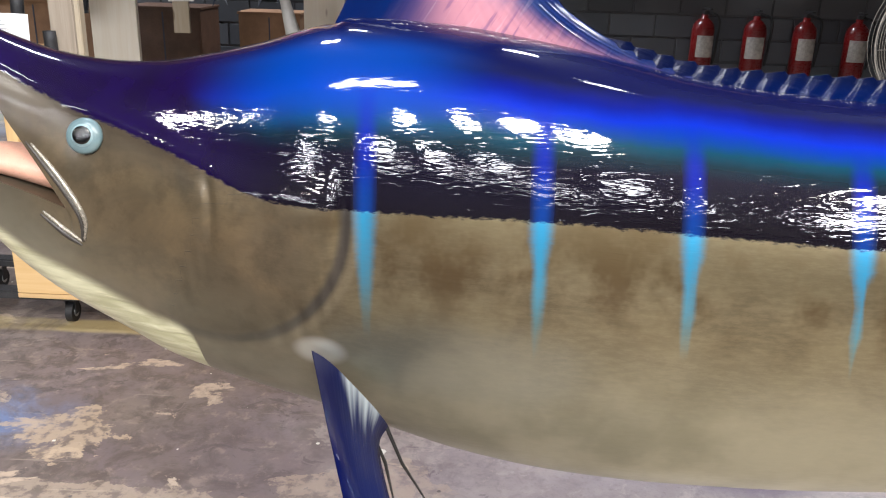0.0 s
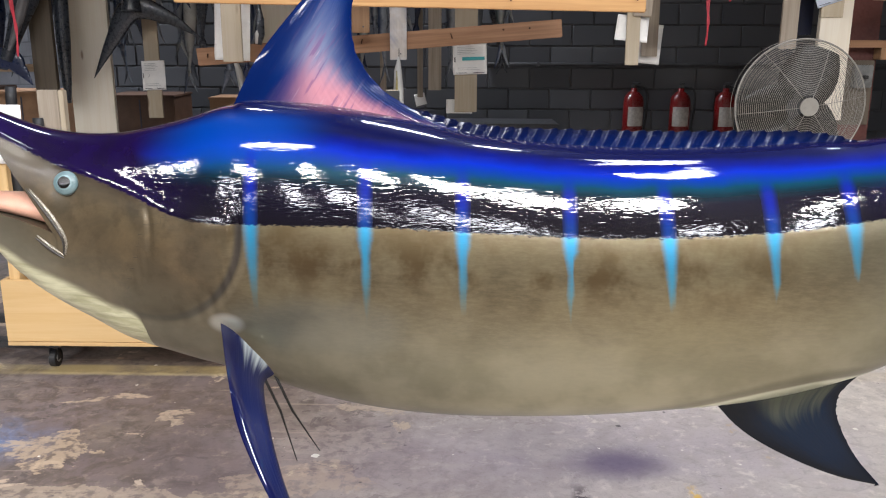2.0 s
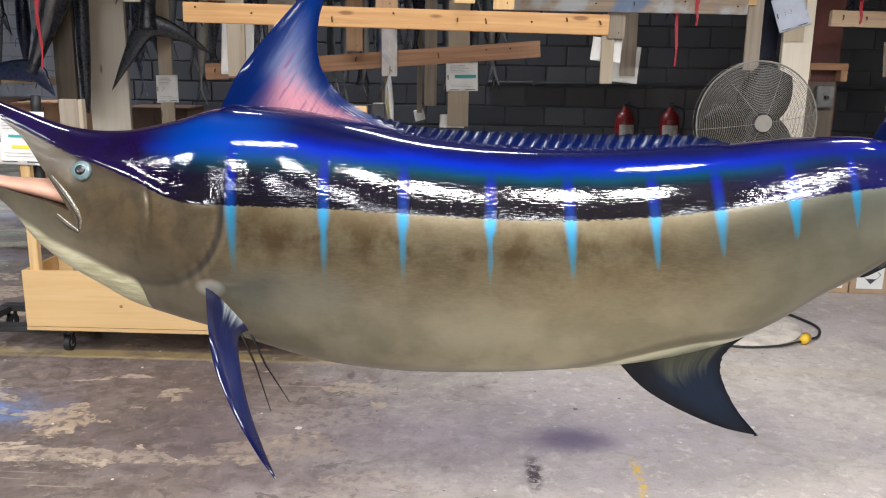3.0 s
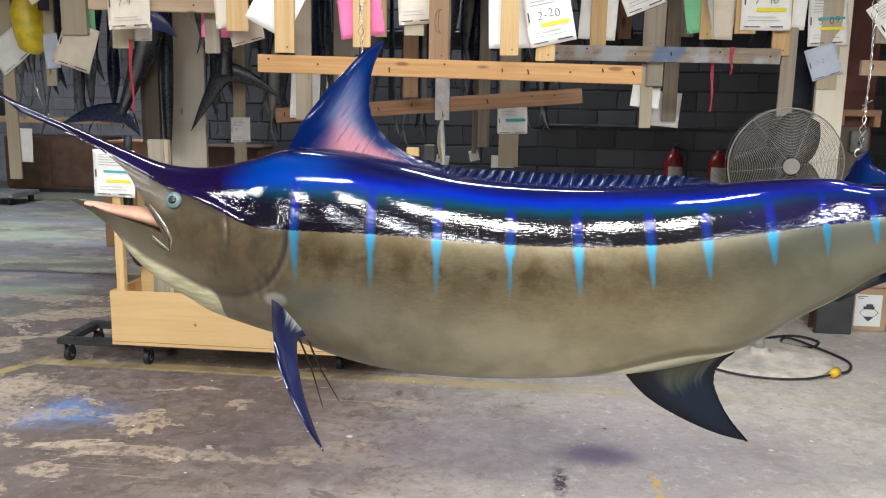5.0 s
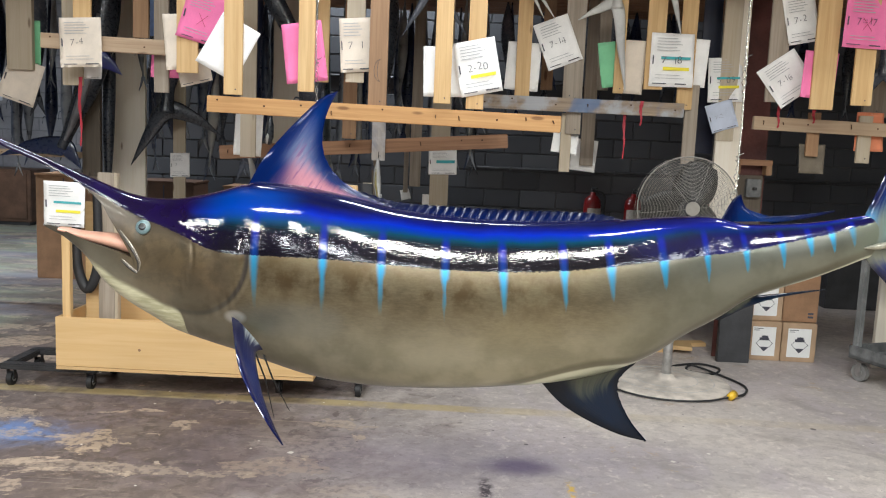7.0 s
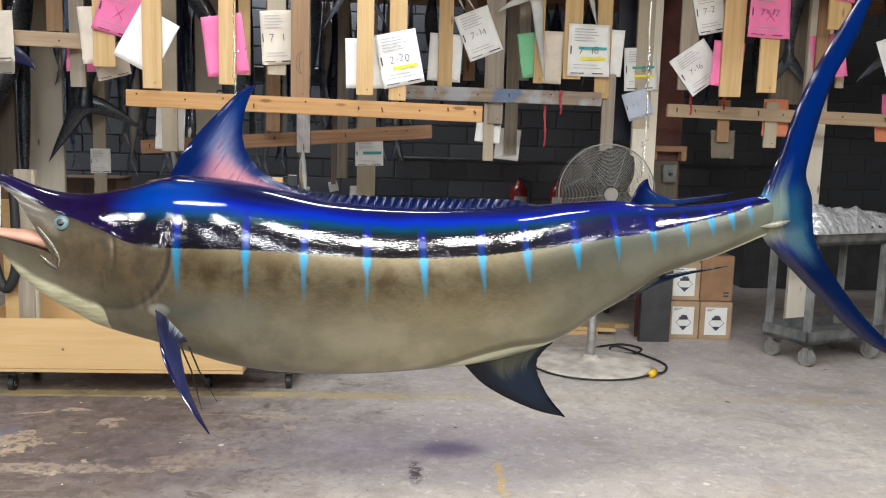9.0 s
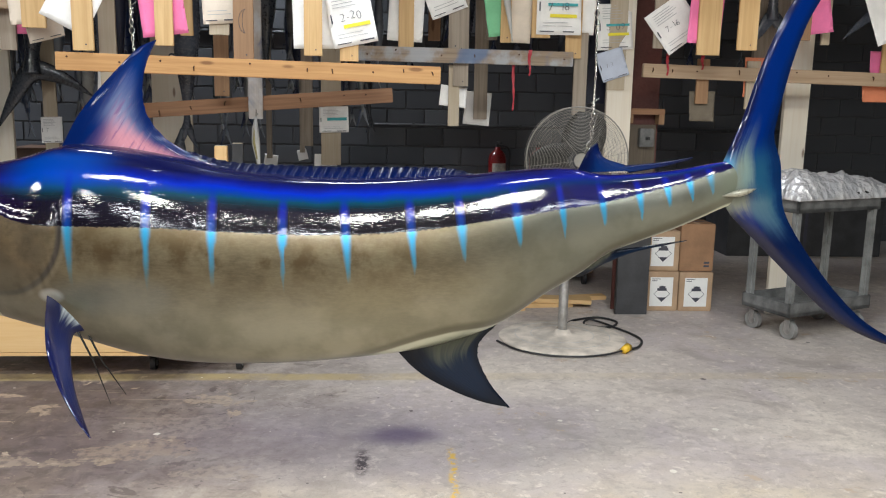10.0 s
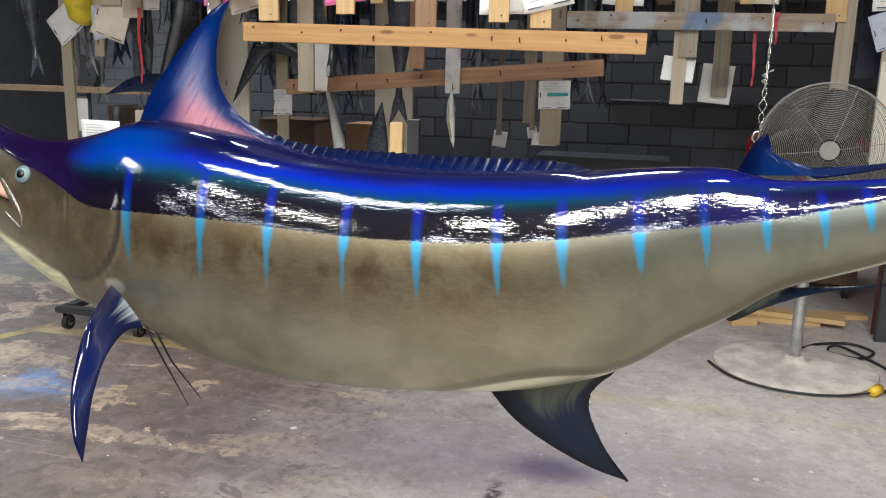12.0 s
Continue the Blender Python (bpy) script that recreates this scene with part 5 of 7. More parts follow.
def stick(x0, x1, y, z0, z1, material, name="hanging_stick", label="", group="hanging sticks"):
    """One sawn stick with eased edges, a little out of plumb."""
    wide = abs(x1 - x0)
    ob = thing(name, ((x0 + x1) / 2, y, z0), label, "wooden stick", group)
    part("board", block(-wide / 2, wide / 2, -0.01 if wide < 0.14 else -0.02, 0.01 if wide < 0.14 else 0.02, 0, z1 - z0, 0.002), material, ob)
    seed = int(1000 * abs(x0 + y)) % 7
    for k in range(2 if seed == 0 else 1 if seed in (2, 5) else 0):
        part("screw", rod((wide * (0.15 - 0.3 * k), -0.024 if wide >= 0.14 else -0.0135, 0.03 + 0.015 * k), (wide * (0.15 - 0.3 * k), -0.009, 0.03 + 0.015 * k), 0.004, sides=6), "ink", ob)
    return ob


WOOD_WORDS = {"cream": "wide cream-coloured plank", "pine": "fresh yellow pine stick", "pale": "pale pine stick", "grey_wood": "dusty grey-brown wooden stick", "brown_wood": "brown stained wooden stick", "navy": "dark navy painted board", "sky": "thin pale blue painted stick", "shaded_wood": "wooden board darkened in colour for shade", "spray": "white stick with blue overspray"}
for x0, x1, y, z0, z1, m in FRONT:
    board = stick(x0, x1, y, z0, z1, m, label=WOOD_WORDS[m] + " hanging down at the front rack")
    if x0 == 0.010:
        for k, bulge in enumerate((0.034, 0.016)):
            arc = [(0.012 - bulge * math.sin(math.pi * j / 12), -0.0108, 0.2 + 0.06 * math.cos(math.pi * j / 12)) for j in range(13)]
            part("pen_mark", pipe(arc, 0.0012, 5), "ink", board, "crescent drawn in pen")
for x0, x1, y, z0, z1, m in SECOND:
    stick(x0, x1, y, z0, z1, m, label=WOOD_WORDS[m] + " hanging among the order sheets")
for x0, x1, y, z0, z1, m in BACK:
    stick(x0, x1, y, z0, z1, m, label=WOOD_WORDS[m] + " hanging in the dim back rack")
for x0, x1, y, z0, z1, m in WIDE:
    stick(x0, x1, y, 1.02 if 2 < x0 < 2.28 else z0, TOP, m, "rack_post", "wide pale plank post of the rack under the ceiling", "rack posts")

SHEETS_FRONT = [
    (-1.736, 3.362, 1.976, 0.250, 0.288, -3, "paper_warm", "date"),
    (-0.983, 3.282, 2.134, 0.247, 0.282, 15, "pink", "cross"),
    (-0.772, 3.068, 1.952, 0.238, 0.310, 28, "paper", "plain"),
    (-1.138, 3.318, 1.998, 0.163, 0.319, -4, "paper_warm", "plain"),
    (-1.089, 3.447, 1.864, 0.203, 0.201, -14, "paper_warm", "foot"),
    (-0.348, 3.068, 1.941, 0.227, 0.327, -8, "pink", "plain"),
    (-0.079, 3.182, 2.004, 0.181, 0.302, -4, "paper_warm", "date"),
    (0.616, 3.1, 1.902, 0.234, 0.299, -12, "paper", "marker"),
    (0.454, 3.138, 1.874, 0.285, 0.280, -2, "paper", "plain"),
    (-1.283, 3.518, 1.874, 0.184, 0.149, 0, "pink", "plain"),
    (-0.855, 3.843, 1.485, 0.184, 0.295, 2, "paper", "plain"),
]
SHEETS_RIGHT = [
    (0.921, 3.968, 1.995, 0.221, 0.314, 3, "paper", "plain"),
    (1.137, 3.932, 2.154, 0.235, 0.309, -22, "paper", "date"),
    (1.478, 3.968, 2.028, 0.115, 0.292, -8, "green_paper", "plain"),
    (1.629, 3.968, 2.019, 0.169, 0.344, 2, "paper_warm", "plain"),
    (1.872, 3.902, 2.066, 0.281, 0.340, 0, "paper", "marker"),
    (2.027, 3.968, 2.062, 0.184, 0.307, 3, "paper", "plain"),
    (2.282, 4.092, 1.971, 0.229, 0.293, -3, "paper", "marker"),
    (2.274, 4.082, 1.730, 0.182, 0.19, -18, "blue_paper", "foot"),
    (2.556, 3.732, 1.964, 0.268, 0.274, -36, "paper", "date"),
    (2.695, 3.588, 1.979, 0.204, 0.282, 4, "pink", "plain"),
    (2.611, 3.732, 2.326, 0.200, 0.291, -12, "paper", "date"),
    (2.898, 3.482, 2.287, 0.262, 0.306, 2, "pink", "cross"),
    (3.308, 3.482, 2.438, 0.256, 0.115, 8, "pink", "foot"),
    (3.19, 3.926, 1.662, 0.18, 0.251, 0, "orange_paper", "plain"),
    (3.405, 3.7, 2.06, 0.225, 0.28, -8, "pink", "plain"),
    (3.83, 3.6, 2.04, 0.24, 0.32, -20, "paper", "plain"),
    (3.975, 3.93, 1.77, 0.085, 0.15, 0, "pink", "plain"),
    (3.99, 3.935, 1.575, 0.18, 0.11, 0, "orange_paper", "plain"),
    (1.229, 4.011, 1.506, 0.171, 0.131, 6, "paper", "plain"),
]
SHEETS_BACK = [
    (0.388, 5.2, 1.317, 0.229, 0.201, -2, "paper", "teal"),
    (-1.853, 5.442, 1.191, 0.166, 0.205, -2, "paper", "date"),
    (-2.659, 4.418, 1.789, 0.270, 0.310, 18, "paper_warm", "foot"),
    (-3.668, 5.182, 1.798, 0.324, 0.264, -38, "paper", "foot"),
    (-3.125, 4.878, 1.779, 0.125, 0.261, -8, "blue_paper", "plain"),
    (-3.641, 5.218, 1.035, 0.186, 0.276, 0, "paper", "plain"),
    (0.319, 5.258, 0.997, 0.180, 0.095, 0, "paper", "plain"),
    (-0.330, 6.808, 0.860, 0.129, 0.147, 8, "paper", "plain"),
    (-0.012, 6.708, 0.943, 0.094, 0.102, -14, "paper", "plain"),
    (1.462, 4.73, 1.426, 0.192, 0.239, 5, "paper", "plain"),
    (2.836, 3.93, 1.473, 0.168, 0.192, 0, "shaded_paper", "plain"),
    (-2.57, 4.432, 2.065, 0.1, 0.31, 0, "green_paper", "plain"),
    (-3.118, 4.8, 2.2, 0.085, 0.26, 0, "navy_paper", "patch"),
    (-2.93, 4.386, 2.21, 0.2, 0.22, -35, "paper_warm", "plain"),
    (-1.783, 3.568, 1.833, 0.165, 0.109, 0, "paper", "foot"),
]


def strokes(parent, x0, x1, z, high, material, y=-0.0016):
    part("print_bar", block(x0, x1, y - 0.0006, y, z - high / 2, z + high / 2), material, parent)


def lettering(text, size, parent, x, z, material, y=-0.0018):
    """Written characters, each a thin mesh of its own."""
    for k, sign in enumerate(text):
        if sign == " ":
            x += 0.28 * size
            continue
        data = bpy.data.curves.new("character", "FONT")
        data.body, data.size, data.extrude = sign, size, 0.0003
        data.offset = -0.0013
        tmp = bpy.data.objects.new("character", data)
        scene.collection.objects.link(tmp)
        bpy.context.view_layer.update()
        me = bpy.data.meshes.new_from_object(tmp.evaluated_get(bpy.context.evaluated_depsgraph_get()))
        bpy.data.objects.remove(tmp)
        wide = max(v.co.x for v in me.vertices)
        me.transform(pose(x, y, z + size * (0.06 * ((k * 7) % 3) - 0.05), 90, 0, 0) @ Matrix.Shear("XY", 4, (0.25, 0.0)))
        me.materials.clear()
        part("character", me, material, parent)
        x += wide + 0.1 * size


SHEET_WORDS = {"paper": "white order sheet", "paper_warm": "yellowed white order sheet", "pink": "bright pink order sheet", "green_paper": "green paper sheet", "orange_paper": "orange-red paper sheet", "blue_paper": "bluish white paper sheet", "navy_paper": "dark navy card", "shaded_paper": "brownish paper sheet darkened in colour for shade"}
STYLE_WORDS = {"patch": "with a white patch hanging on the rack", "plain": "stapled blank side out to a stick", "date": "with a date written by hand", "marker": "with yellow and teal marker lines", "cross": "with a crossed mark in red", "foot": "with small print along its foot", "teal": "with one teal marker line"}
DATES = {0: "7-4", 6: "7  1", 7: "2-20", 101: "7-14", 104: "7  18", 106: "5  09", 107: "7-2", 108: "7-16", 110: "7-2", 111: "7=17", 201: "7"}


def sheet(index, x, y, z, wide, high, turn, material, style):
    """A curled paper sheet with its print."""
    rng = random.Random(index * 7 + 3)
    ob = thing("order_sheet", (x, y, z), SHEET_WORDS[material] + " " + STYLE_WORDS[style], "paper sheet", "order sheets")
    ob.rotation_euler = (radians(rng.uniform(-2, 2)), radians(turn), radians(rng.uniform(-3, 3)))
    n = 10
    bend, twist = rng.uniform(0.008, 0.03), rng.uniform(-0.02, 0.02)
    verts, faces = [], []
    for side in (0, 1):
        for j in range(n + 1):
            for i in range(n + 1):
                u, v = i / n - 0.5, j / n - 0.5
                edge = max(0, abs(u) - 0.36) * max(0, -v) * rng.choice((0.0, 0.5)) * 0.2
                verts.append((u * wide, -bend * 4 * u * u * (0.4 - v) * 0.6 + twist * u * v * 2 - edge + side * 0.0008, v * high))
    row, half = n + 1, (n + 1) ** 2
    for j in range(n):
        for i in range(n):
            a = j * row + i
            faces += [(a, a + 1, a + row + 1, a + row), (half + a, half + a + row, half + a + row + 1, half + a + 1)]
    rim = list(range(row)) + [j * row + n for j in range(1, row)] + [n * row + i for i in range(n - 1, -1, -1)] + [j * row for j in range(n - 1, 0, -1)]
    faces += [(a, half + a, half + b, b) for a, b in zip(rim, rim[1:] + rim[:1])]
    part("sheet", mesh_of("sheet", verts, faces, True), material, ob)
    front = -bend * 0.35 - 0.0035
    if style in ("date", "marker", "cross", "foot", "teal"):
        strokes(ob, 0.1 * wide, 0.42 * wide, -0.44 * high, 0.02 * high, "ink", front)
        strokes(ob, -0.42 * wide, -0.1 * wide, -0.44 * high, 0.015 * high, "ink", front)
        strokes(ob, -0.45 * wide, -0.42 * wide, 0.0, 0.16 * high, "ink", front)
    if style in ("date", "marker", "cross", "teal"):
        for k in range(5):
            strokes(ob, -0.36 * wide, (0.1 + 0.06 * (k % 3)) * wide, (0.4 - 0.055 * k) * high, 0.012 * high, "faint_ink", front)
        for k in range(2):
            strokes(ob, -0.36 * wide, (0.2 + 0.1 * k) * wide, (-0.28 - 0.06 * k) * high, 0.01 * high, "faint_ink", front)
    if style == "marker":
        strokes(ob, -0.2 * wide, 0.4 * wide, -0.16 * high, 0.06 * high, "yellow_ink", front)
        if index % 2 == 0:
            strokes(ob, -0.25 * wide, 0.42 * wide, 0.04 * high, 0.05 * high, "teal_ink", front + 0.0002)
    if style == "patch":
        strokes(ob, -0.44 * wide, 0.44 * wide, 0.38 * high, 0.2 * high, "label", front)
    if style == "teal":
        strokes(ob, -0.22 * wide, 0.44 * wide, 0.02 * high, 0.11 * high, "teal_ink", front + 0.0002)
    if style == "cross":
        for s in (-1, 1):
            part("pen_stroke", rod((-0.1 * wide, front, -0.05 * high - s * 0.12 * high), (0.12 * wide, front, -0.05 * high + s * 0.12 * high), 0.0012, sides=5), "red_tape", ob)
    if index in DATES:
        lettering(DATES[index], 0.2 * high, ob, -0.25 * wide, -0.06 * high, "ink", front - 0.0004)
    part("staple", block(-0.006, 0.006, front - 0.002, front, 0.455 * high, 0.46 * high), "steel", ob)


for k, row in enumerate(SHEETS_FRONT):
    sheet(k, *row)
for k, row in enumerate(SHEETS_RIGHT):
    sheet(100 + k, *row)
for k, row in enumerate(SHEETS_BACK):
    sheet(200 + k, *row)


# ---- pedestal fan with its cord ----
def pedestal_fan(x, y, hub_z, r):
    ob = thing("pedestal_fan", (x, y, 0), "dusty industrial pedestal fan with a round wire guard", "fan")
    part("base", lathe([(0.0, 0.0), (0.4, 0.0), (0.404, 0.006), (0.398, 0.012), (0.37, 0.017), (0.3, 0.022), (0.2, 0.026), (0.09, 0.03), (0.065, 0.034), (0.052, 0.04), (0.046, 0.06), (0.0, 0.06)], 56), "cast", ob, "wide dusty disc base")
    for q, z in ((0.3, 0.0222), (0.2, 0.0262)):
        part("base_groove", pipe([(q * math.cos(a), q * math.sin(a), z) for a in [2 * math.pi * k / 56 for k in range(56)]], 0.0014, 4, True), "faint_ink", ob)
    part("pole", rod((0, 0, 0.05), (0, 0, hub_z - 0.06), 0.03, sides=20), "steel", ob, smooth=False)
    part("collar", rod((0, 0, hub_z - 0.24), (0, 0, hub_z - 0.16), 0.038, sides=20), "steel", ob)
    part("motor", rod((0, -0.12, hub_z), (0, 0.16, hub_z), 0.09, 0.075, sides=24), "dark_grey", ob)
    part("yoke", block(-0.03, 0.03, -0.03, 0.03, hub_z - 0.12, hub_z, 0.008), "dark_grey", ob)
    front = -0.3
    guard = part("guard", pipe([(r * math.cos(a), front + 0.1, hub_z + r * math.sin(a)) for a in [2 * math.pi * k / 64 for k in range(64)]], 0.0036, 8, True), "wire", ob, "round wire guard")
    for k in range(32):
        q = 0.055 + (r - 0.06) * k / 31
        dish = front + 0.1 * (q / r) ** 2
        ring = pipe([(q * math.cos(a), dish, hub_z + q * math.sin(a)) for a in [2 * math.pi * j / 48 for j in range(48)]], 0.0011, 4, True)
        part("guard_ring", ring, "wire", guard)
    for k in range(14):
        q = 0.06 + (r - 0.06) * k / 13
        back = front + 0.21 - 0.04 * (q / r) ** 2
        ring = pipe([(q * math.cos(a), back, hub_z + q * math.sin(a)) for a in [2 * math.pi * j / 40 for j in range(40)]], 0.0011, 4, True)
        part("rear_ring", ring, "wire", guard)
    for k in range(6):
        a = 2 * math.pi * k / 6 + 0.15
        spoke = [(q * math.cos(a), front - 0.003 + 0.1 * (q / r) ** 2, hub_z + q * math.sin(a)) for q in [r * j / 8 for j in range(9)]]
        part("spoke", pipe(spoke, 0.0015, 5), "wire", guard)
    part("hub_cap", rod((0, front - 0.012, hub_z), (0, front + 0.004, hub_z), 0.043, 0.04, 24), "wire", guard, "round pale hub plate")
    for k in range(3):
        verts, faces = [], []
        for j in range(9):
            q = 0.05 + (r - 0.075) * j / 8
            half = 0.05 + 0.085 * math.sin(math.pi * min(1, 0.15 + 0.75 * j / 8))
            for s in range(5):
                f = s / 4 - 0.5
                a = 2 * math.pi * k / 3 + 1.25 + f * 2 * half / max(q, 0.09)
                for d in (0, 0.003):
                    verts.append((q * math.cos(a), front + 0.14 + f * 0.09 + d, hub_z + q * math.sin(a)))
        for j in range(8):
            for s in range(4):
                a, b = (j * 5 + s) * 2, ((j + 1) * 5 + s) * 2
                faces += [(a, a + 2, b + 2, b), (a + 1, b + 1, b + 3, a + 3)]
        for j in range(8):
            for s in (0, 4):
                a, b = (j * 5 + s) * 2, ((j + 1) * 5 + s) * 2
                faces.append((a, b, b + 1, a + 1))
        part("blade", mesh_of("blade", verts, faces, True), "blade", ob, "pale metal fan blade")
    return ob


pedestal_fan(1.93, 3.65, 1.15, 0.305)
cord_line = [(1.93, 3.7, 0.3), (1.97, 3.76, 0.14), (2.0, 3.9, 0.03), (2.1, 4.05, 0.012), (2.28, 4.12, 0.012), (2.38, 4.0, 0.012), (2.28, 3.86, 0.012), (2.14, 3.92, 0.014), (2.2, 4.02, 0.024), (2.34, 3.84, 0.012), (2.42, 3.6, 0.012), (2.36, 3.42, 0.012), (2.25, 3.325, 0.02)]
cord = thing("power_cord", (2.25, 3.325, 0), "black power cord with a yellow plug looped on the floor", "cord")
cord_turn = cord.matrix_basis.inverted()
for name, pts, r, m in (("cable", [spline(cord_line, k / 90) for k in range(91)], 0.0075, "rubber"), ("cable_tail", [spline([(2.235, 3.315, 0.018), (2.1, 3.25, 0.012), (1.93, 3.215, 0.012), (1.75, 3.25, 0.012), (1.6, 3.36, 0.012), (1.5, 3.55, 0.012)], k / 50) for k in range(51)], 0.0065, "rubber")):
    part(name, pipe(pts, r, 8), m, cord).matrix_parent_inverse = cord_turn
part("plug", rod((2.275, 3.36, 0.026), (2.235, 3.3, 0.026), 0.026, 0.022, 14), "yellow_plug", cord, "yellow plug body", True).matrix_parent_inverse = cord_turn


# ---- cartons ----
def carton(x, y, z, w, d, h, material, label, marked=True, turn=0.0):
    ob = thing("carton", (x, y, z), label, "cardboard box", "stacked cartons", turn)
    part("box_body", block(0, w, 0, d, 0, h, 0.004), material, ob)
    part("tape", block(w * 0.44, w * 0.56, -0.0015, d, h, h + 0.0015), "card", ob, "strip of packing tape")
    part("flap_seam", block(0.004, w - 0.004, d / 2 - 0.002, d / 2 + 0.002, h, h + 0.0025), "ink", ob)
    if marked:
        lab = part("label", block(w * 0.16, w * 0.84, -0.002, 0.0, h * 0.12, h * 0.86), "label", ob, "white hazard label with a black diamond")
        cx, cz, s = w * 0.52, h * 0.44, w * 0.24
        for a, b in (((cx, cz - s), (cx + s, cz)), ((cx + s, cz), (cx, cz + s)), ((cx, cz + s), (cx - s, cz)), ((cx - s, cz), (cx, cz - s))):
            part("diamond_line", rod((a[0], -0.003, a[1]), (b[0], -0.003, b[1]), 0.0016, sides=4), "ink", lab)
        tri = mesh_of("foot", [(cx - s * 0.55, -0.004, cz - s * 0.45), (cx + s * 0.55, -0.004, cz - s * 0.45), (cx, -0.004, cz - s), (cx - s * 0.55, -0.0025, cz - s * 0.45), (cx + s * 0.55, -0.0025, cz - s * 0.45), (cx, -0.0025, cz - s)], [(0, 2, 1), (3, 4, 5), (0, 1, 4, 3), (1, 2, 5, 4), (2, 0, 3, 5)])
        part("diamond_foot", tri, "ink", lab)
        part("symbol", block(cx - s * 0.62, cx + s * 0.55, -0.004, -0.0025, cz + s * 0.38, cz + s * 0.72, bm=block(cx - s * 0.35, cx + s * 0.4, -0.0042, -0.0026, cz + s * 0.72, cz + s * 0.96)), "ink", lab)
        for k, (a, b) in enumerate(((0.2, 0.46), (0.2, 0.36))):
            part("print_bar", block(w * a, w * b, -0.003, -0.002, h * (0.81 - 0.045 * k), h * (0.825 - 0.045 * k)), "ink", lab)
    else:
        for k in range(2):
            part("print_bar", block(w * 0.72, w * 0.88, -0.0015, 0.0, 0.03 + 0.025 * k, 0.045 + 0.025 * k), "ink", ob)
    return ob


carton(2.675, 4.36, 0, 0.247, 0.25, 0.29, "card", "brown carton with a white hazard label on the floor")
carton(2.928, 4.355, 0, 0.247, 0.25, 0.287, "card", "brown carton with a white hazard label on the floor")
carton(2.672, 4.375, 0.294, 0.247, 0.25, 0.29, "card", "brown carton with a white hazard label stacked on another")
carton(2.926, 4.38, 0.292, 0.25, 0.25, 0.345, "brown_card", "plain dark brown carton stacked beside a labelled one", False)
panel = thing("leaning_panel", (2.44, 4.25, 0), "dark grey sheet panel standing beside the cartons", "panel")
part("sheet", block(0, 0.225, 0, 0.03, 0, 0.66, 0.003), "dark_grey", panel)
part("rim", block(-0.006, 0.0, -0.004, 0.034, 0, 0.66, 0.002), "black", panel)


# ---- utility cart with a foil-covered moulding ----
def utility_cart():
    ob = thing("utility_cart", (3.36, 3.56, 0), "scuffed grey plastic two-shelf utility cart on casters", "cart", turn=22)
    length, wide = 0.76, 0.4

    def tray(name, z0, z1):
        bm = bmesh.new()
        for x0, x1, y0, y1, a, b in ((0, length, 0, wide, z0, z0 + 0.03), (0, length, 0, 0.022, z0, z1), (0, length, wide - 0.022, wide, z0, z1), (0, 0.022, 0, wide, z0, z1), (length - 0.022, length, 0, wide, z0, z1)):
            block(x0, x1, y0, y1, a, b, 0.005, bm)
        part(name, bm, "cart_dark", ob)

    tray("lower_shelf", 0.155, 0.245)
    tray("upper_shelf", 0.825, 0.905)
    part("deck", block(0.02, length - 0.02, 0.02, wide - 0.02, 0.87, 0.9, 0.003), "cart_dark", ob)
    for cx, cy in ((0.035, 0.035), (length - 0.035, 0.035), (0.035, wide - 0.035), (length - 0.035, wide - 0.035)):
        part("leg", block(cx - 0.024, cx + 0.024, cy - 0.024, cy + 0.024, 0.17, 0.85, 0.01), "cart_grey", ob)
        wx, wy = 0.07 if cx < 0.4 else length - 0.07, 0.05 if cy < 0.2 else wide - 0.05
        wheel = part("caster", rod((wx - 0.016, wy, 0.06), (wx + 0.016, wy, 0.06), 0.06, sides=28), "caster_grey", ob, "grey rubber caster wheel")
        part("hub", rod((wx - 0.019, wy, 0.06), (wx + 0.019, wy, 0.06), 0.028, sides=16), "steel", wheel)
        for fx in (-0.0215, 0.0215):
            part("fork", block(wx + fx - 0.0025, wx + fx + 0.0025, wy - 0.02, wy + 0.02, 0.05, 0.13, 0.001), "steel", wheel)
    return ob


utility_cart()


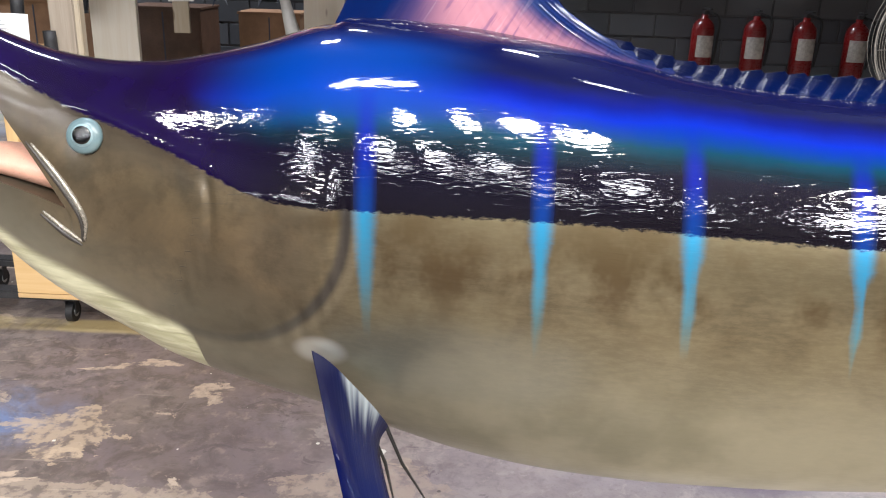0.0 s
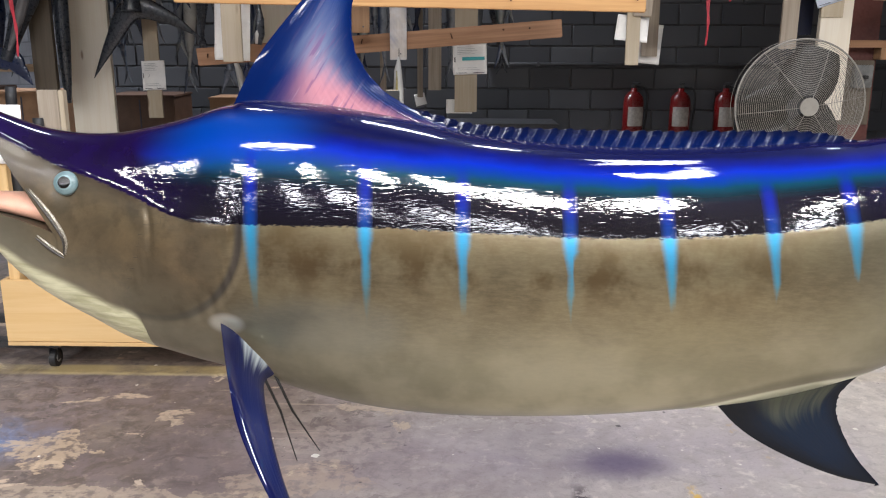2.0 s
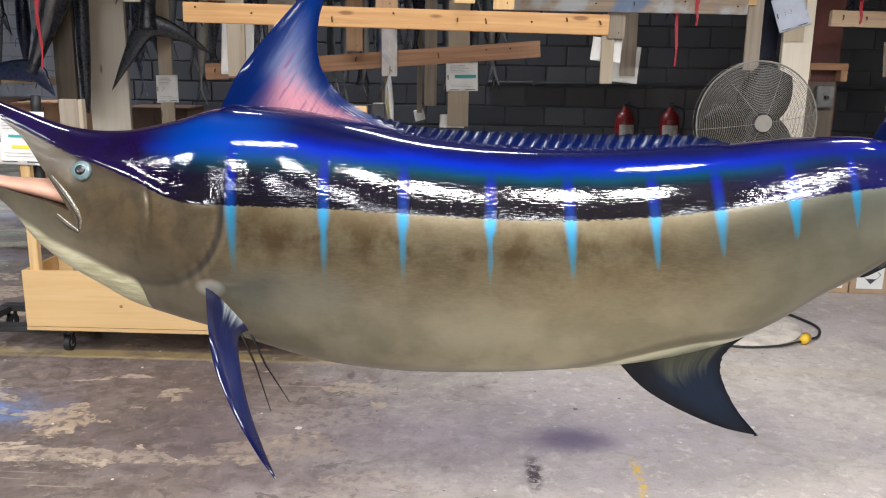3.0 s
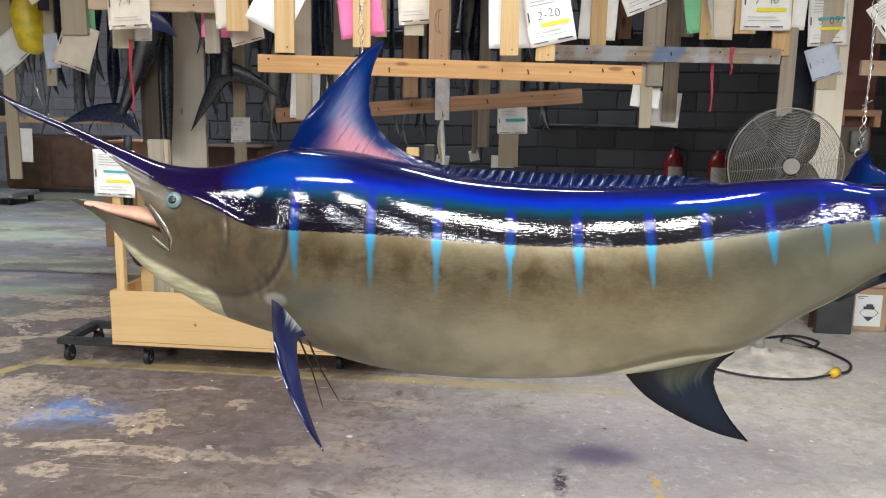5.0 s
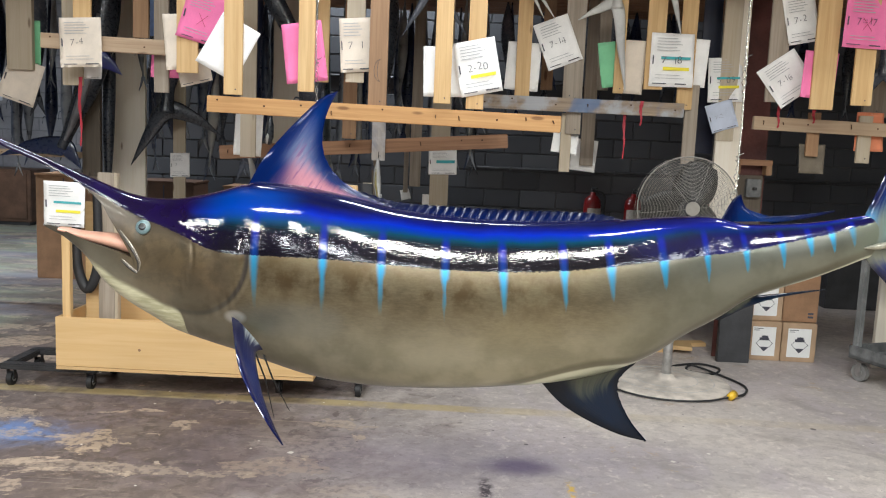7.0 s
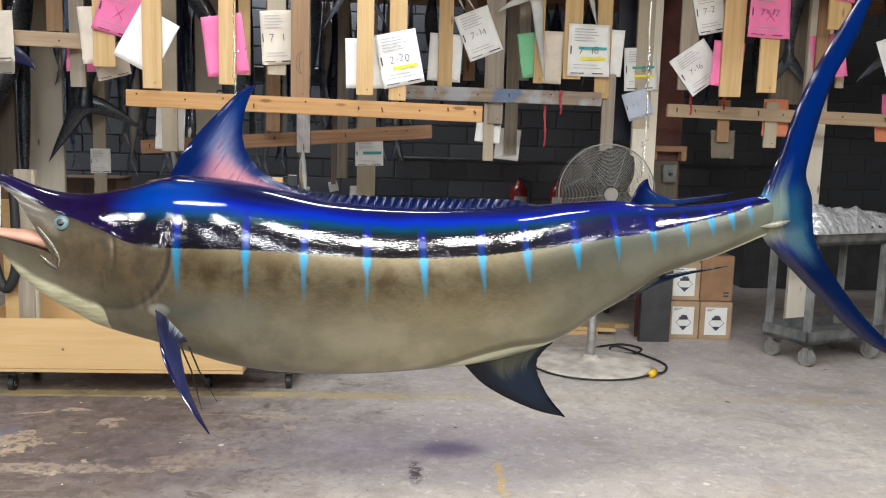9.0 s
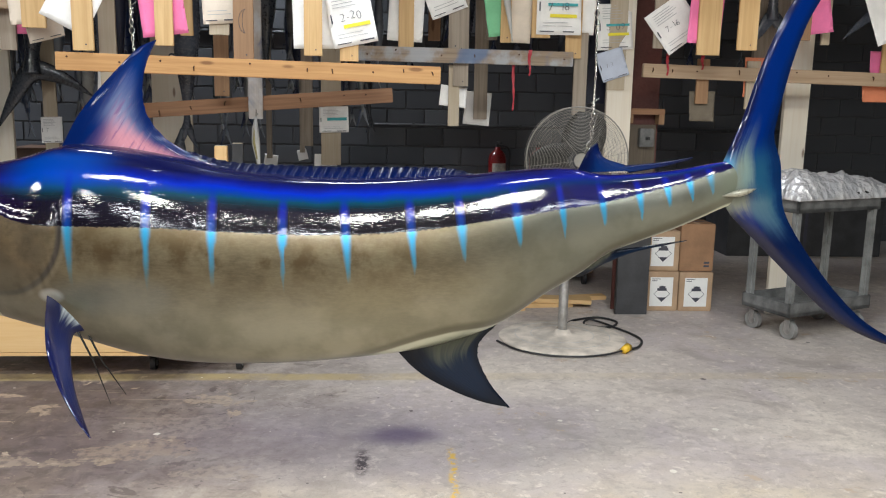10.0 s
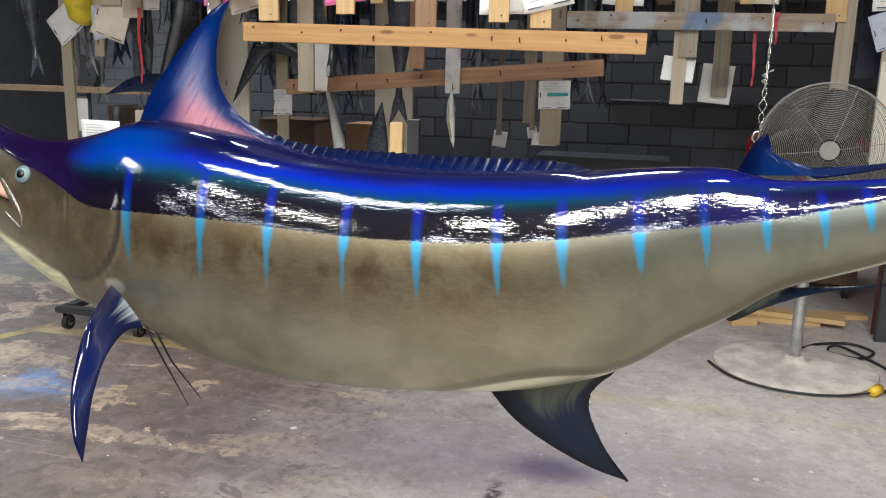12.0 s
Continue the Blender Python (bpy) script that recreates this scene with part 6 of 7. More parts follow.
def foil_heap():
    """A long moulding under crumpled foil."""
    n, m = 70, 34
    verts, faces = [], []
    for j in range(m + 1):
        for i in range(n + 1):
            u, v = i / n, j / m
            x, y = -0.03 + 1.0 * u, -0.03 + 0.44 * v
            dome = max(0.0, 1 - (2 * v - 1) ** 4) * max(0.0, 1 - (2 * u - 1) ** 8)
            hgt = 0.012 + dome * (0.17 - 0.08 * u + 0.04 * noise.noise((u * 5, v * 3, 0)) + 0.026 * noise.noise((u * 14, v * 9, 3)) + 0.009 * noise.noise((u * 38, v * 24, 7)))
            verts.append((x + 0.01 * noise.noise((u * 20, v * 20, 1)), y + 0.01 * noise.noise((u * 20, v * 20, 5)), max(0.004, hgt)))
    row = n + 1
    for j in range(m):
        for i in range(n):
            a = j * row + i
            faces.append((a, a + 1, a + row + 1, a + row))
    base = len(verts)
    rim = list(range(row)) + [j * row + n for j in range(1, m + 1)] + [m * row + i for i in range(n - 1, -1, -1)] + [j * row for j in range(m - 1, 0, -1)]
    verts += [(verts[a][0], verts[a][1], 0.0) for a in rim]
    k = len(rim)
    faces += [(rim[a], base + a, base + (a + 1) % k, rim[(a + 1) % k]) for a in range(k)]
    faces.append(tuple(range(base + k - 1, base - 1, -1)))
    ob = thing("foil_covered_mould", (3.36, 3.56, 0.906), "crumpled silver foil over a long moulding on the cart", "foil heap", turn=22)
    part("foil", mesh_of("foil", verts, faces, True), "foil", ob)
    part("dark_edge", pipe([(0.02 + 0.9 * k / 40, 0.0 + 0.01 * noise.noise((k * 0.7, 0, 0)), 0.03 + 0.012 * noise.noise((k * 0.9, 2, 0))) for k in range(41)], [0.016 + 0.007 * noise.noise((k * 1.1, 5, 0)) for k in range(41)], 8), "rubber", ob, "ragged black edging")


foil_heap()


# ---- pine crate on two dollies ----
crate = thing("pine_crate", (-1.66, 2.84, 0.135), "open shallow fresh pine crate standing on two dollies", "crate")
LONG, WIDE_BOX = 1.44, 0.46
part("front_panel", block(0, LONG, 0, 0.02, 0.02, 0.298, 0.002), "ply_x", crate, "smooth pale pine front panel")
part("back_panel", block(0, LONG, WIDE_BOX - 0.02, WIDE_BOX, 0.02, 0.36, 0.002), "ply_x", crate)
part("end_panel", block(0.0, 0.02, 0.02, WIDE_BOX - 0.02, 0.02, 0.298, 0.002), "ply_x", crate)
part("end_panel", block(LONG - 0.02, LONG, 0.02, WIDE_BOX - 0.02, 0.02, 0.298, 0.002), "ply_x", crate)
part("bottom", block(0.0, LONG, 0.0, WIDE_BOX, 0.0, 0.018, 0.001), "ply_x", crate)
part("upright", block(0.03, 0.075, 0.022, 0.06, 0.02, 0.98, 0.003), "pine", crate)
part("upright", block(0.1, 0.25, 0.16, 0.18, 0.02, 0.93, 0.003), "ply_x", crate)
# one stake: grey wood for its shaded face, pale wood for its lit edge
part("upright", block(0.2, 0.29, 0.1, 0.138, 0.02, 1.1, 0.003), "grey_wood", crate, "upright stake, shaded face coloured grey and lit edge pale")
part("upright", block(0.292, 0.312, 0.098, 0.138, 0.02, 1.1, 0.003), "pale", crate)
for k, sx in enumerate((0.47,)):
    part("knot", rod((sx, -0.001, 0.13 + 0.05 * (k % 2)), (sx, 0.004, 0.13 + 0.05 * (k % 2)), 0.008 + 0.002 * k, sides=12), "brown_card", crate)
sheet(300, -1.6, 2.845, 1.06, 0.225, 0.245, 1, "paper", "marker")
band = thing("black_strap", (-1.5, 2.93, 0.5), "black rubber strap hanging in a loop on the crate upright", "strap")
part("loop", pipe([spline([(-0.06, 0, 0.75), (-0.075, 0, 0.4), (-0.07, 0, 0.2), (-0.02, 0, 0.08), (0.035, 0, 0.18), (0.045, 0, 0.4), (0.04, 0, 0.62)], k / 40) for k in range(41)], [0.022 + 0.006 * math.sin(k / 40 * math.pi) for k in range(41)], 10), "rubber", band)


def dolly(x, y):
    ob = thing("dolly", (x, y, 0), "flat black four-wheel moving dolly under the crate", "dolly", "dollies")
    w, d = 0.56, 0.4
    bm = bmesh.new()
    for a in ((0, w, 0, 0.07), (0, w, d - 0.07, d), (0, 0.07, 0.07, d - 0.07), (w - 0.07, w, 0.07, d - 0.07)):
        block(a[0], a[1], a[2], a[3], 0.1, 0.133, 0.006, bm)
    part("frame", bm, "black", ob)
    for cx, cy in ((0.05, 0.045), (w - 0.05, 0.045), (0.05, d - 0.045), (w - 0.05, d - 0.045)):
        wheel = part("caster", rod((cx - 0.014, cy, 0.04), (cx + 0.014, cy, 0.04), 0.04, sides=24), "rubber", ob, "black caster wheel")
        part("hub", rod((cx - 0.016, cy, 0.04), (cx + 0.016, cy, 0.04), 0.019, sides=14), "steel", wheel)
        for fx in (-0.019, 0.019):
            part("fork", block(cx + fx - 0.002, cx + fx + 0.002, cy - 0.016, cy + 0.016, 0.035, 0.1, 0.001), "black", wheel)
    return ob


dolly(-2.02, 2.9)
dolly(-0.5, 2.99)
for sx, wide, top, m, words in ((-0.09, 0.065, 1.22, "pine", "short fresh pine stake standing on a dolly"), (0.0, 0.058, 1.235, "black", "black painted stake standing on a dolly")):
    stake = thing("stake", (sx, 3.01, 0.133), words, "stake", "stakes on the dolly")
    part("post", block(0, wide, 0, 0.038, 0, top - 0.133, 0.003), m, stake)
    part("top_cut", block(0.004, wide - 0.004, 0.004, 0.034, top - 0.133, top - 0.131), "pale", stake)

# ---- steel column, bracket, switch box ----
column = thing("steel_column", (2.56, 4.36, 0), "dark red painted steel I-column", "column")
part("flange", block(-0.115, 0.115, -0.06, -0.045, 0, TOP, 0.002), "oxide", column)
part("flange", block(-0.115, 0.115, 0.045, 0.06, 0, TOP, 0.002), "oxide", column)
part("web", block(-0.006, 0.006, -0.045, 0.045, 0, TOP), "oxide", column)
bracket = thing("wooden_bracket", (2.59, 4.26, 1.35), "small tan wooden shelf bracket, coloured brown as in shade, on the steel column", "bracket")
# tan bracket; the darker brown woods carry its shade
part("top_board", block(-0.165, 0.1, -0.06, 0.035, 0.06, 0.1, 0.003), "old_x", bracket)
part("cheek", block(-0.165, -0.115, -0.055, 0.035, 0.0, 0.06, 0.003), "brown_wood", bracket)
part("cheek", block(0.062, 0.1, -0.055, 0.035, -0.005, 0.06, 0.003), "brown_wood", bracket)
# tan board, its material darkened to look shaded
backer = thing("backing_board", (2.563, 4.285, 0.98), "tan board on the steel column, darkened in colour for shade", "board")
part("board", block(-0.095, 0.095, -0.009, 0.014, 0, 0.36, 0.003), "shaded_wood", backer)
switch = thing("switch_box", (2.582, 4.22, 1.19), "grey electrical switch box on the steel column", "switch box")
part("box_body", block(-0.05, 0.05, 0, 0.055, 0, 0.125, 0.006), "cart_dark", switch)
part("lever", block(-0.012, 0.012, -0.03, 0.0, 0.05, 0.07, 0.003), "black", switch)


# ---- fire extinguishers ----
def extinguisher(x, turn):
    ob = thing("fire_extinguisher", (x, 7.42, 0.48), "red fire extinguisher with a white label on the back wall", "fire extinguisher", "extinguishers on the wall", turn)
    part("cylinder", lathe([(0.0, 0.0), (0.085, 0.0), (0.095, 0.02), (0.095, 0.4), (0.085, 0.45), (0.05, 0.49), (0.03, 0.5), (0.03, 0.53), (0.0, 0.53)], 28), "red_paint", ob)
    verts = []
    for k in range(9):
        a = math.radians(-140 + 100 * k / 8)
        verts += [(0.0965 * math.cos(a), 0.0965 * math.sin(a), 0.18), (0.0965 * math.cos(a), 0.0965 * math.sin(a), 0.36)]
    faces = [(2 * k, 2 * k + 2, 2 * k + 3, 2 * k + 1) for k in range(8)]
    part("label", mesh_of("label", verts, faces, True), "dim_label", ob, "white wraparound label")
    part("valve", block(-0.02, 0.02, -0.03, 0.03, 0.53, 0.56, 0.004), "black", ob)
    part("handle", block(-0.012, 0.012, -0.12, 0.03, 0.57, 0.585, 0.003), "black", ob)
    part("hose", pipe([spline([(0.03, 0, 0.545), (0.12, -0.02, 0.5), (0.125, -0.02, 0.3), (0.11, -0.02, 0.12)], k / 20) for k in range(21)], 0.011, 8), "rubber", ob)
    part("wall_hook", block(-0.02, 0.02, 0.06, 0.18, 0.4, 0.44, 0.003), "steel", ob)
    return ob


for ex, et in ((1.97, 10), (2.41, -6), (2.83, 4), (3.27, -3)):
    extinguisher(ex, et)
for pz, px0, px1 in ((1.22, 0.6, 5.2), (2.15, -3.4, 5.0)):
    run = thing("wall_conduit", (px0, 7.58, pz), "thin dark conduit running along the block wall", "conduit", "wall conduits")
    part("tube", rod((0, 0, 0), (px1 - px0, 0, 0), 0.017, sides=10), "dark_grey", run)
    for k in range(4):
        part("clip", block((px1 - px0) * (0.1 + 0.25 * k), (px1 - px0) * (0.1 + 0.25 * k) + 0.03, -0.022, 0.022, -0.022, 0.022, 0.002), "dark_grey", run)


# ---- hanging fish blanks ----
def blade_arc(points, widths, thick):
    """A flattened tapering blade along points that lie in the x-z plane."""
    n = 40
    verts, faces = [], []
    for k in range(n + 1):
        p = Vector(spline(points, k / n))
        q = Vector(spline(points, min(1, k / n + 0.01))) - Vector(spline(points, max(0, k / n - 0.01)))
        q.normalize()
        side = Vector((-q.z, 0, q.x))
        w = curve_at([(j / (len(widths) - 1), v) for j, v in enumerate(widths)], k / n)
        for j in range(10):
            a = 2 * math.pi * j / 10
            verts.append(p + side * (w * math.cos(a)) + Vector((0, thick * math.sin(a) * min(1, w / max(widths) + 0.15), 0)))
    for k in range(n):
        for j in range(10):
            l = (j + 1) % 10
            faces.append((k * 10 + j, k * 10 + l, (k + 1) * 10 + l, (k + 1) * 10 + j))
    faces += [tuple(range(10))[::-1], tuple(n * 10 + j for j in range(10))]
    return mesh_of("blade", verts, faces, True)


def hung_fish(x, y, z, left, right, stem, girth, material, label, lean=0.0, top=2.75):
    """A fish blank hung head up: tail fork at z, blades to left and right (dx, dz), body rising to the ceiling hooks."""
    ob = thing("hanging_fish", (x, y, z), label, "fish replica", "hanging fish")
    part("tail_fin", blade_arc([left, (left[0] * 0.5, 0, left[2] * 0.5 + abs(left[0]) * 0.12), (0, 0, 0.02), (right[0] * 0.5, 0, right[2] * 0.5 + abs(right[0]) * 0.12), right], [0.002, girth * 0.45, girth * 0.75, girth * 0.45, 0.002], 0.012), material, ob)
    hgt = top - z
    pts = [(0, 0, 0), (lean * 0.1, 0, stem * 0.5), (lean * 0.3, 0, stem), (lean * 0.6, 0, stem * 2.2), (lean * 0.9, 0, stem * 3.6), (lean, 0, hgt)]
    rad = [girth * 0.7, girth * 0.5, girth * 0.85, girth * 1.9, girth * 2.2, girth * 0.3]
    n = 40
    part("body", pipe([spline(pts, k / n) for k in range(n + 1)], [max(0.006, curve_at([(j / 5, v) for j, v in enumerate(rad)], k / n)) for k in range(n + 1)], 14), material, ob)
    fin = [(lean * 0.5, -girth, stem * 2.0), (lean * 0.5 - girth * 2.4, -girth * 0.5, stem * 2.2), (lean * 0.5 - girth * 3.0, -girth * 0.5, stem * 1.7)]
    part("side_fin", pipe([spline(fin, k / 12) for k in range(13)], [max(0.002, girth * 0.28 * (1 - k / 12)) for k in range(13)], 8), material, ob)
    return ob


hung_fish(-1.9, 5.25, 1.62, (-0.3, 0, -0.44), (0.46, 0, -0.17), 0.35, 0.105, "dark_fish", "black fish blank with a wide sickle tail hanging down", 0.1)
billfish = thing("hanging_fish", (-2.58, 4.85, 1.33), "large silver-sided billfish blank with a dark blue tail hanging down", "fish replica", "hanging fish")
part("body", pipe([spline([(0, 0, -0.02), (0.06, 0, 0.12), (0.13, 0, 0.28), (0.22, 0, 0.48), (0.3, 0, 0.75), (0.36, 0, 1.05), (0.38, 0, 1.42)], k / 40) for k in range(41)], [max(0.02, curve_at([(0, 0.042), (0.15, 0.045), (0.35, 0.068), (0.55, 0.092), (0.75, 0.105), (1, 0.09)], k / 40)) for k in range(41)], 18), "dark_fish", billfish)
part("flank", pipe([spline([(0.04, -0.035, 0.04), (0.12, -0.052, 0.2), (0.2, -0.07, 0.4), (0.29, -0.095, 0.7), (0.34, -0.1, 1.0)], k / 24) for k in range(25)], [0.012 + 0.022 * math.sin(math.pi * k / 24) for k in range(25)], 12), "silver_skin", billfish, "silver-grey flank")
part("tail_fin", blade_arc([(-0.5, 0, -0.1), (-0.25, 0, -0.02), (0.0, 0, -0.01), (0.08, 0, -0.08), (0.15, 0, -0.18)], [0.002, 0.055, 0.075, 0.045, 0.002], 0.012), "blue_fish", billfish, "dark blue swept tail")
part("fin", blade_arc([(0.24, -0.14, 0.7), (0.33, -0.14, 0.675), (0.43, -0.13, 0.63), (0.525, -0.12, 0.55)], [0.09, 0.085, 0.05, 0.002], 0.01), "blue_fin", billfish, "deep blue pointed fin")
gloss = thing("hanging_fish", (-2.32, 5.1, 1.02), "slim glossy black fish blank hanging beside the post", "fish replica", "hanging fish")
part("body", pipe([(0, 0, 0), (-0.005, 0, 0.12), (0.0, 0, 0.4), (0.01, 0, 0.8), (0.012, 0, 1.2), (0.012, 0, 1.73)], [0.012, 0.03, 0.045, 0.05, 0.05, 0.03], 14), "dark_fish", gloss)
black_blank = thing("hanging_fish", (-0.67, 4.2, 2.2), "thick black fin blank hanging slantwise in the rack", "fish replica", "hanging fish")
part("body", blade_arc([(0.0, 0, 0.0), (-0.05, 0, 0.09), (-0.11, 0, 0.19), (-0.28, 0, 0.55)], [0.058, 0.062, 0.068, 0.07], 0.03), "dark_fish", black_blank)
sprayed_fish = thing("hanging_fish", (-0.94, 4.3, 1.66), "slim fish blank sprayed blue and yellow hanging in the rack", "fish replica", "hanging fish")
part("body", pipe([(0, 0, 0), (-0.005, 0, 0.1), (0.0, 0, 0.35), (0.008, 0, 0.7), (0.008, 0, 1.09)], [0.006, 0.024, 0.046, 0.052, 0.03], 14), "navy", sprayed_fish)
part("flank", pipe([(-0.026, -0.03, 0.12), (-0.03, -0.04, 0.3), (-0.022, -0.045, 0.55)], [0.008, 0.016, 0.012], 8), "yellow_skin", sprayed_fish, "yellow sprayed flank")
for cx in (-0.05, 0.05):
    part("fin", pipe([(0.0, -0.02, 0.34), (cx, -0.03, 0.36)], [0.008, 0.002], 6), "navy", sprayed_fish)
small_black = thing("hanging_fish", (-0.685, 3.7, 1.42), "small black fish blank with a white belly under the board", "fish replica", "hanging fish")
part("body", pipe([(-0.01, 0, 0), (0, 0, 0.05), (0.006, 0, 0.12), (0.004, 0, 0.19), (0, 0, 0.3), (0, 0, 1.33)], [0.02, 0.028, 0.022, 0.008, 0.003, 0.002], 12), "dark_fish", small_black)
part("belly", pipe([(-0.012, -0.016, 0.004), (-0.006, -0.022, 0.05), (-0.002, -0.018, 0.075)], [0.008, 0.012, 0.004], 8), "pale_fish", small_black)
hung_fish(0.34, 3.52, 2.38, (-0.19, 0, -0.28), (0.2, 0, -0.25), 0.25, 0.045, "dull_fish", "grey fish blank with a forked tail hanging down")
hung_fish(0.86, 3.84, 2.56, (0.17, 0, -0.27), (0.24, 0, -0.27), 0.2, 0.035, "pale_fish", "white unpainted fish tail hanging down")
hung_fish(1.49, 3.86, 2.37, (-0.24, 0, -0.08), (0.09, 0, -0.52), 0.25, 0.055, "pale_fish", "white unpainted fish tail hanging down")
hung_fish(1.79, 3.78, 2.58, (0.1, 0, -0.37), (0.3, 0, -0.12), 0.2, 0.045, "pale_fish", "white unpainted fish tail hanging down")
hung_fish(3.47, 4.4, 2.07, (-0.17, 0, -0.22), (0.2, 0, -0.2), 0.3, 0.065, "dull_fish", "dark grey fish blank hanging beside the pink sheet")
hung_fish(4.12, 4.2, 2.1, (-0.237, 0, -0.162), (0.22, 0, -0.2), 0.3, 0.06, "dull_fish", "dark grey fish blank hanging tail down")
rng = random.Random(11)
kinds = (("dull_fish", "dusty grey fish blank hanging in the dim rack"), ("dark_fish", "near-black fish blank hanging in the dim rack"), ("blue_fish", "dark blue fish blank hanging in the dim rack"))
for k in range(48):
    fx = -4.4 + 8.6 * (k * 17 % 48 + 0.5) / 48 + rng.uniform(-0.12, 0.12)
    fy = rng.choice((4.8, 5.2, 5.7, 6.1, 6.35, 6.65)) if fx < 0.0 else rng.choice((6.1, 6.4, 6.7))
    if -2.45 < fx < -1.3 and fy < 5.4:
        fy = 6.3
    fz = rng.uniform(1.75, 2.1) if fx > 0.9 else rng.uniform(1.2, 1.85)
    m, words = kinds[rng.randrange(3)]
    s = rng.uniform(0.45, 0.85) if fx < 0.0 else rng.uniform(0.4, 0.6)
    hung_fish(fx, fy, fz, (-0.09 * s, 0, -0.2 * s), (0.09 * s, 0, -0.18 * s), 0.3 * s, 0.055 * s, m, words, rng.uniform(-0.1, 0.1))

for k in range(46):
    fx = -4.2 + 5.0 * (k * 19 % 46 + 0.5) / 46 + rng.uniform(-0.06, 0.06)
    s = rng.uniform(0.28, 0.5)
    hung_fish(fx, rng.choice((5.3, 5.8, 6.2, 6.5, 6.7)), rng.uniform(1.1, 1.9), (-0.12 * s, 0, -0.3 * s), (0.12 * s, 0, -0.27 * s), 0.35 * s, 0.05 * s, "slim_fish", "slim two-tone fish blank hanging tail down in the back", rng.uniform(-0.05, 0.05))

# ---- ribbons, bag, small hanging things ----
for x, y, z0, z1 in ((1.61, 3.96, 1.42, 1.8), (1.70, 3.9, 1.64, 1.8), (2.571, 3.853, 1.66, 1.815), (2.795, 3.853, 1.70, 1.795), (-1.823, 3.532, 1.36, 1.785)):
    tie = thing("ribbon", (x, y, z0), "red plastic ribbon tied to the rack", "ribbon", "red ribbons")
    h = z1 - z0
    strip = []
    for k in range(13):
        f = k / 12
        w, cx, cy = 0.004 + 0.008 * f + 0.002 * math.sin(k * 2.1), 0.004 * math.sin(k * 0.6), 0.003 * math.sin(k * 0.9 + x)
        strip += [(cx - w, cy, h * f), (cx + w, cy, h * f), (cx + w, cy + 0.0015, h * f), (cx - w, cy + 0.0015, h * f)]
    skin = [(4 * k + j, 4 * k + (j + 1) % 4, 4 * k + 4 + (j + 1) % 4, 4 * k + 4 + j) for k in range(12) for j in range(4)] + [(3, 2, 1, 0), (48, 49, 50, 51)]
    part("strip", mesh_of("strip", strip, skin), "red_tape", tie)
bag = thing("yellow_bag", (-3.3, 4.9, 1.76), "yellow plastic bag hanging from the rack", "bag")
part("bag_body", pipe([(0, 0, 0), (0.01, 0, 0.04), (0.0, 0, 0.16), (-0.02, 0, 0.3), (0, 0, 0.5), (0, 0, 1.0)], [0.05, 0.1, 0.12, 0.125, 0.08, 0.02], 16), "yellow_bag", bag)
part("tie", rod((0, 0, 1.0), (0, 0, 2.75 - 1.76), 0.004, sides=6), "rubber", bag)
lure = thing("painted_bait", (0.0, 3.81, 1.04), "small silver bait fish hanging on a stick", "fish replica")
part("body", pipe([(0.02, 0, 0), (0.014, 0, 0.04), (0.0, 0, 0.16), (-0.002, 0, 0.25), (0.004, 0, 0.32)], [0.003, 0.012, 0.026, 0.02, 0.004], 12), "pale_fish", lure)
part("flank", pipe([(0.008, -0.017, 0.06), (-0.006, -0.022, 0.16), (-0.006, -0.016, 0.25)], [0.004, 0.008, 0.004], 8), "yellow_skin", lure, "yellow-green stripe along the flank")
part("line", rod((0.004, 0, 0.31), (0.004, 0.012, 0.36), 0.002, sides=5), "rubber", lure)
dark_fin = thing("black_fin", (-0.52, 4.1, 0.43), "black curved fin blank standing behind the crate", "fin")
part("fin", blade_arc([(-0.06, 0, 0), (-0.05, 0, 0.3), (-0.03, 0, 0.6), (0.0, 0, 0.84)], [0.09, 0.085, 0.07, 0.004], 0.02), "dark_fish", dark_fin)
part("foot", block(-0.14, 0.1, -0.1, 0.1, -0.43, 0.02, 0.01), "dresser", dark_fin)
tip = thing("striped_bill", (-0.95, 4.3, 1.1), "black and white bill tip leaning behind the marlin", "fish replica")
part("bill", pipe([(0.1, 0, -0.5), (0.06, 0, -0.1), (0.0, 0, 0.16), (-0.04, 0, 0.3)], [0.05, 0.04, 0.02, 0.003], 10), "pale_fish", tip)
part("stand", block(-0.1, 0.25, -0.1, 0.1, -1.1, -0.45, 0.01), "dresser", tip)

# ---- boxes and benches behind ----
for bx, by, w, d, h, m, words in ((-3.55, 6.3, 0.55, 0.5, 1.0, "brown_card", "dim brown carton stack in the back"), (-2.75, 6.7, 0.6, 0.5, 0.95, "dresser", "brown wooden chest in the back"), (-1.9, 6.9, 0.5, 0.4, 0.92, "brown_card", "closed brown carton on the back floor"), (-1.2, 6.6, 0.8, 0.5, 0.6, "dresser", "low brown bench in the back"), (0.0, 6.9, 1.2, 0.5, 0.7, "dark_grey", "dark storage chest in the back"), (4.2, 6.6, 1.6, 0.6, 0.55, "dark_grey", "low dark bench against the wall")):
    ob = thing("storage_box", (bx, by, 0), words, "storage box", "boxes along the wall")
    part("box_body", block(0, w, 0, d, 0, h, 0.006), m, ob)
    part("lid", block(-0.01, w + 0.01, -0.01, d + 0.01, h, h + 0.02, 0.004), m, ob)
    part("seam", block(w * 0.49, w * 0.51, -0.003, 0.0, 0.02, h - 0.02), "ink", ob)
chest = thing("wheeled_chest", (1.95, 5.2, 0), "small brown chest on black casters behind the fan", "chest")
part("box_body", block(0, 0.55, 0, 0.4, 0.1, 0.42, 0.006), "dresser", chest)
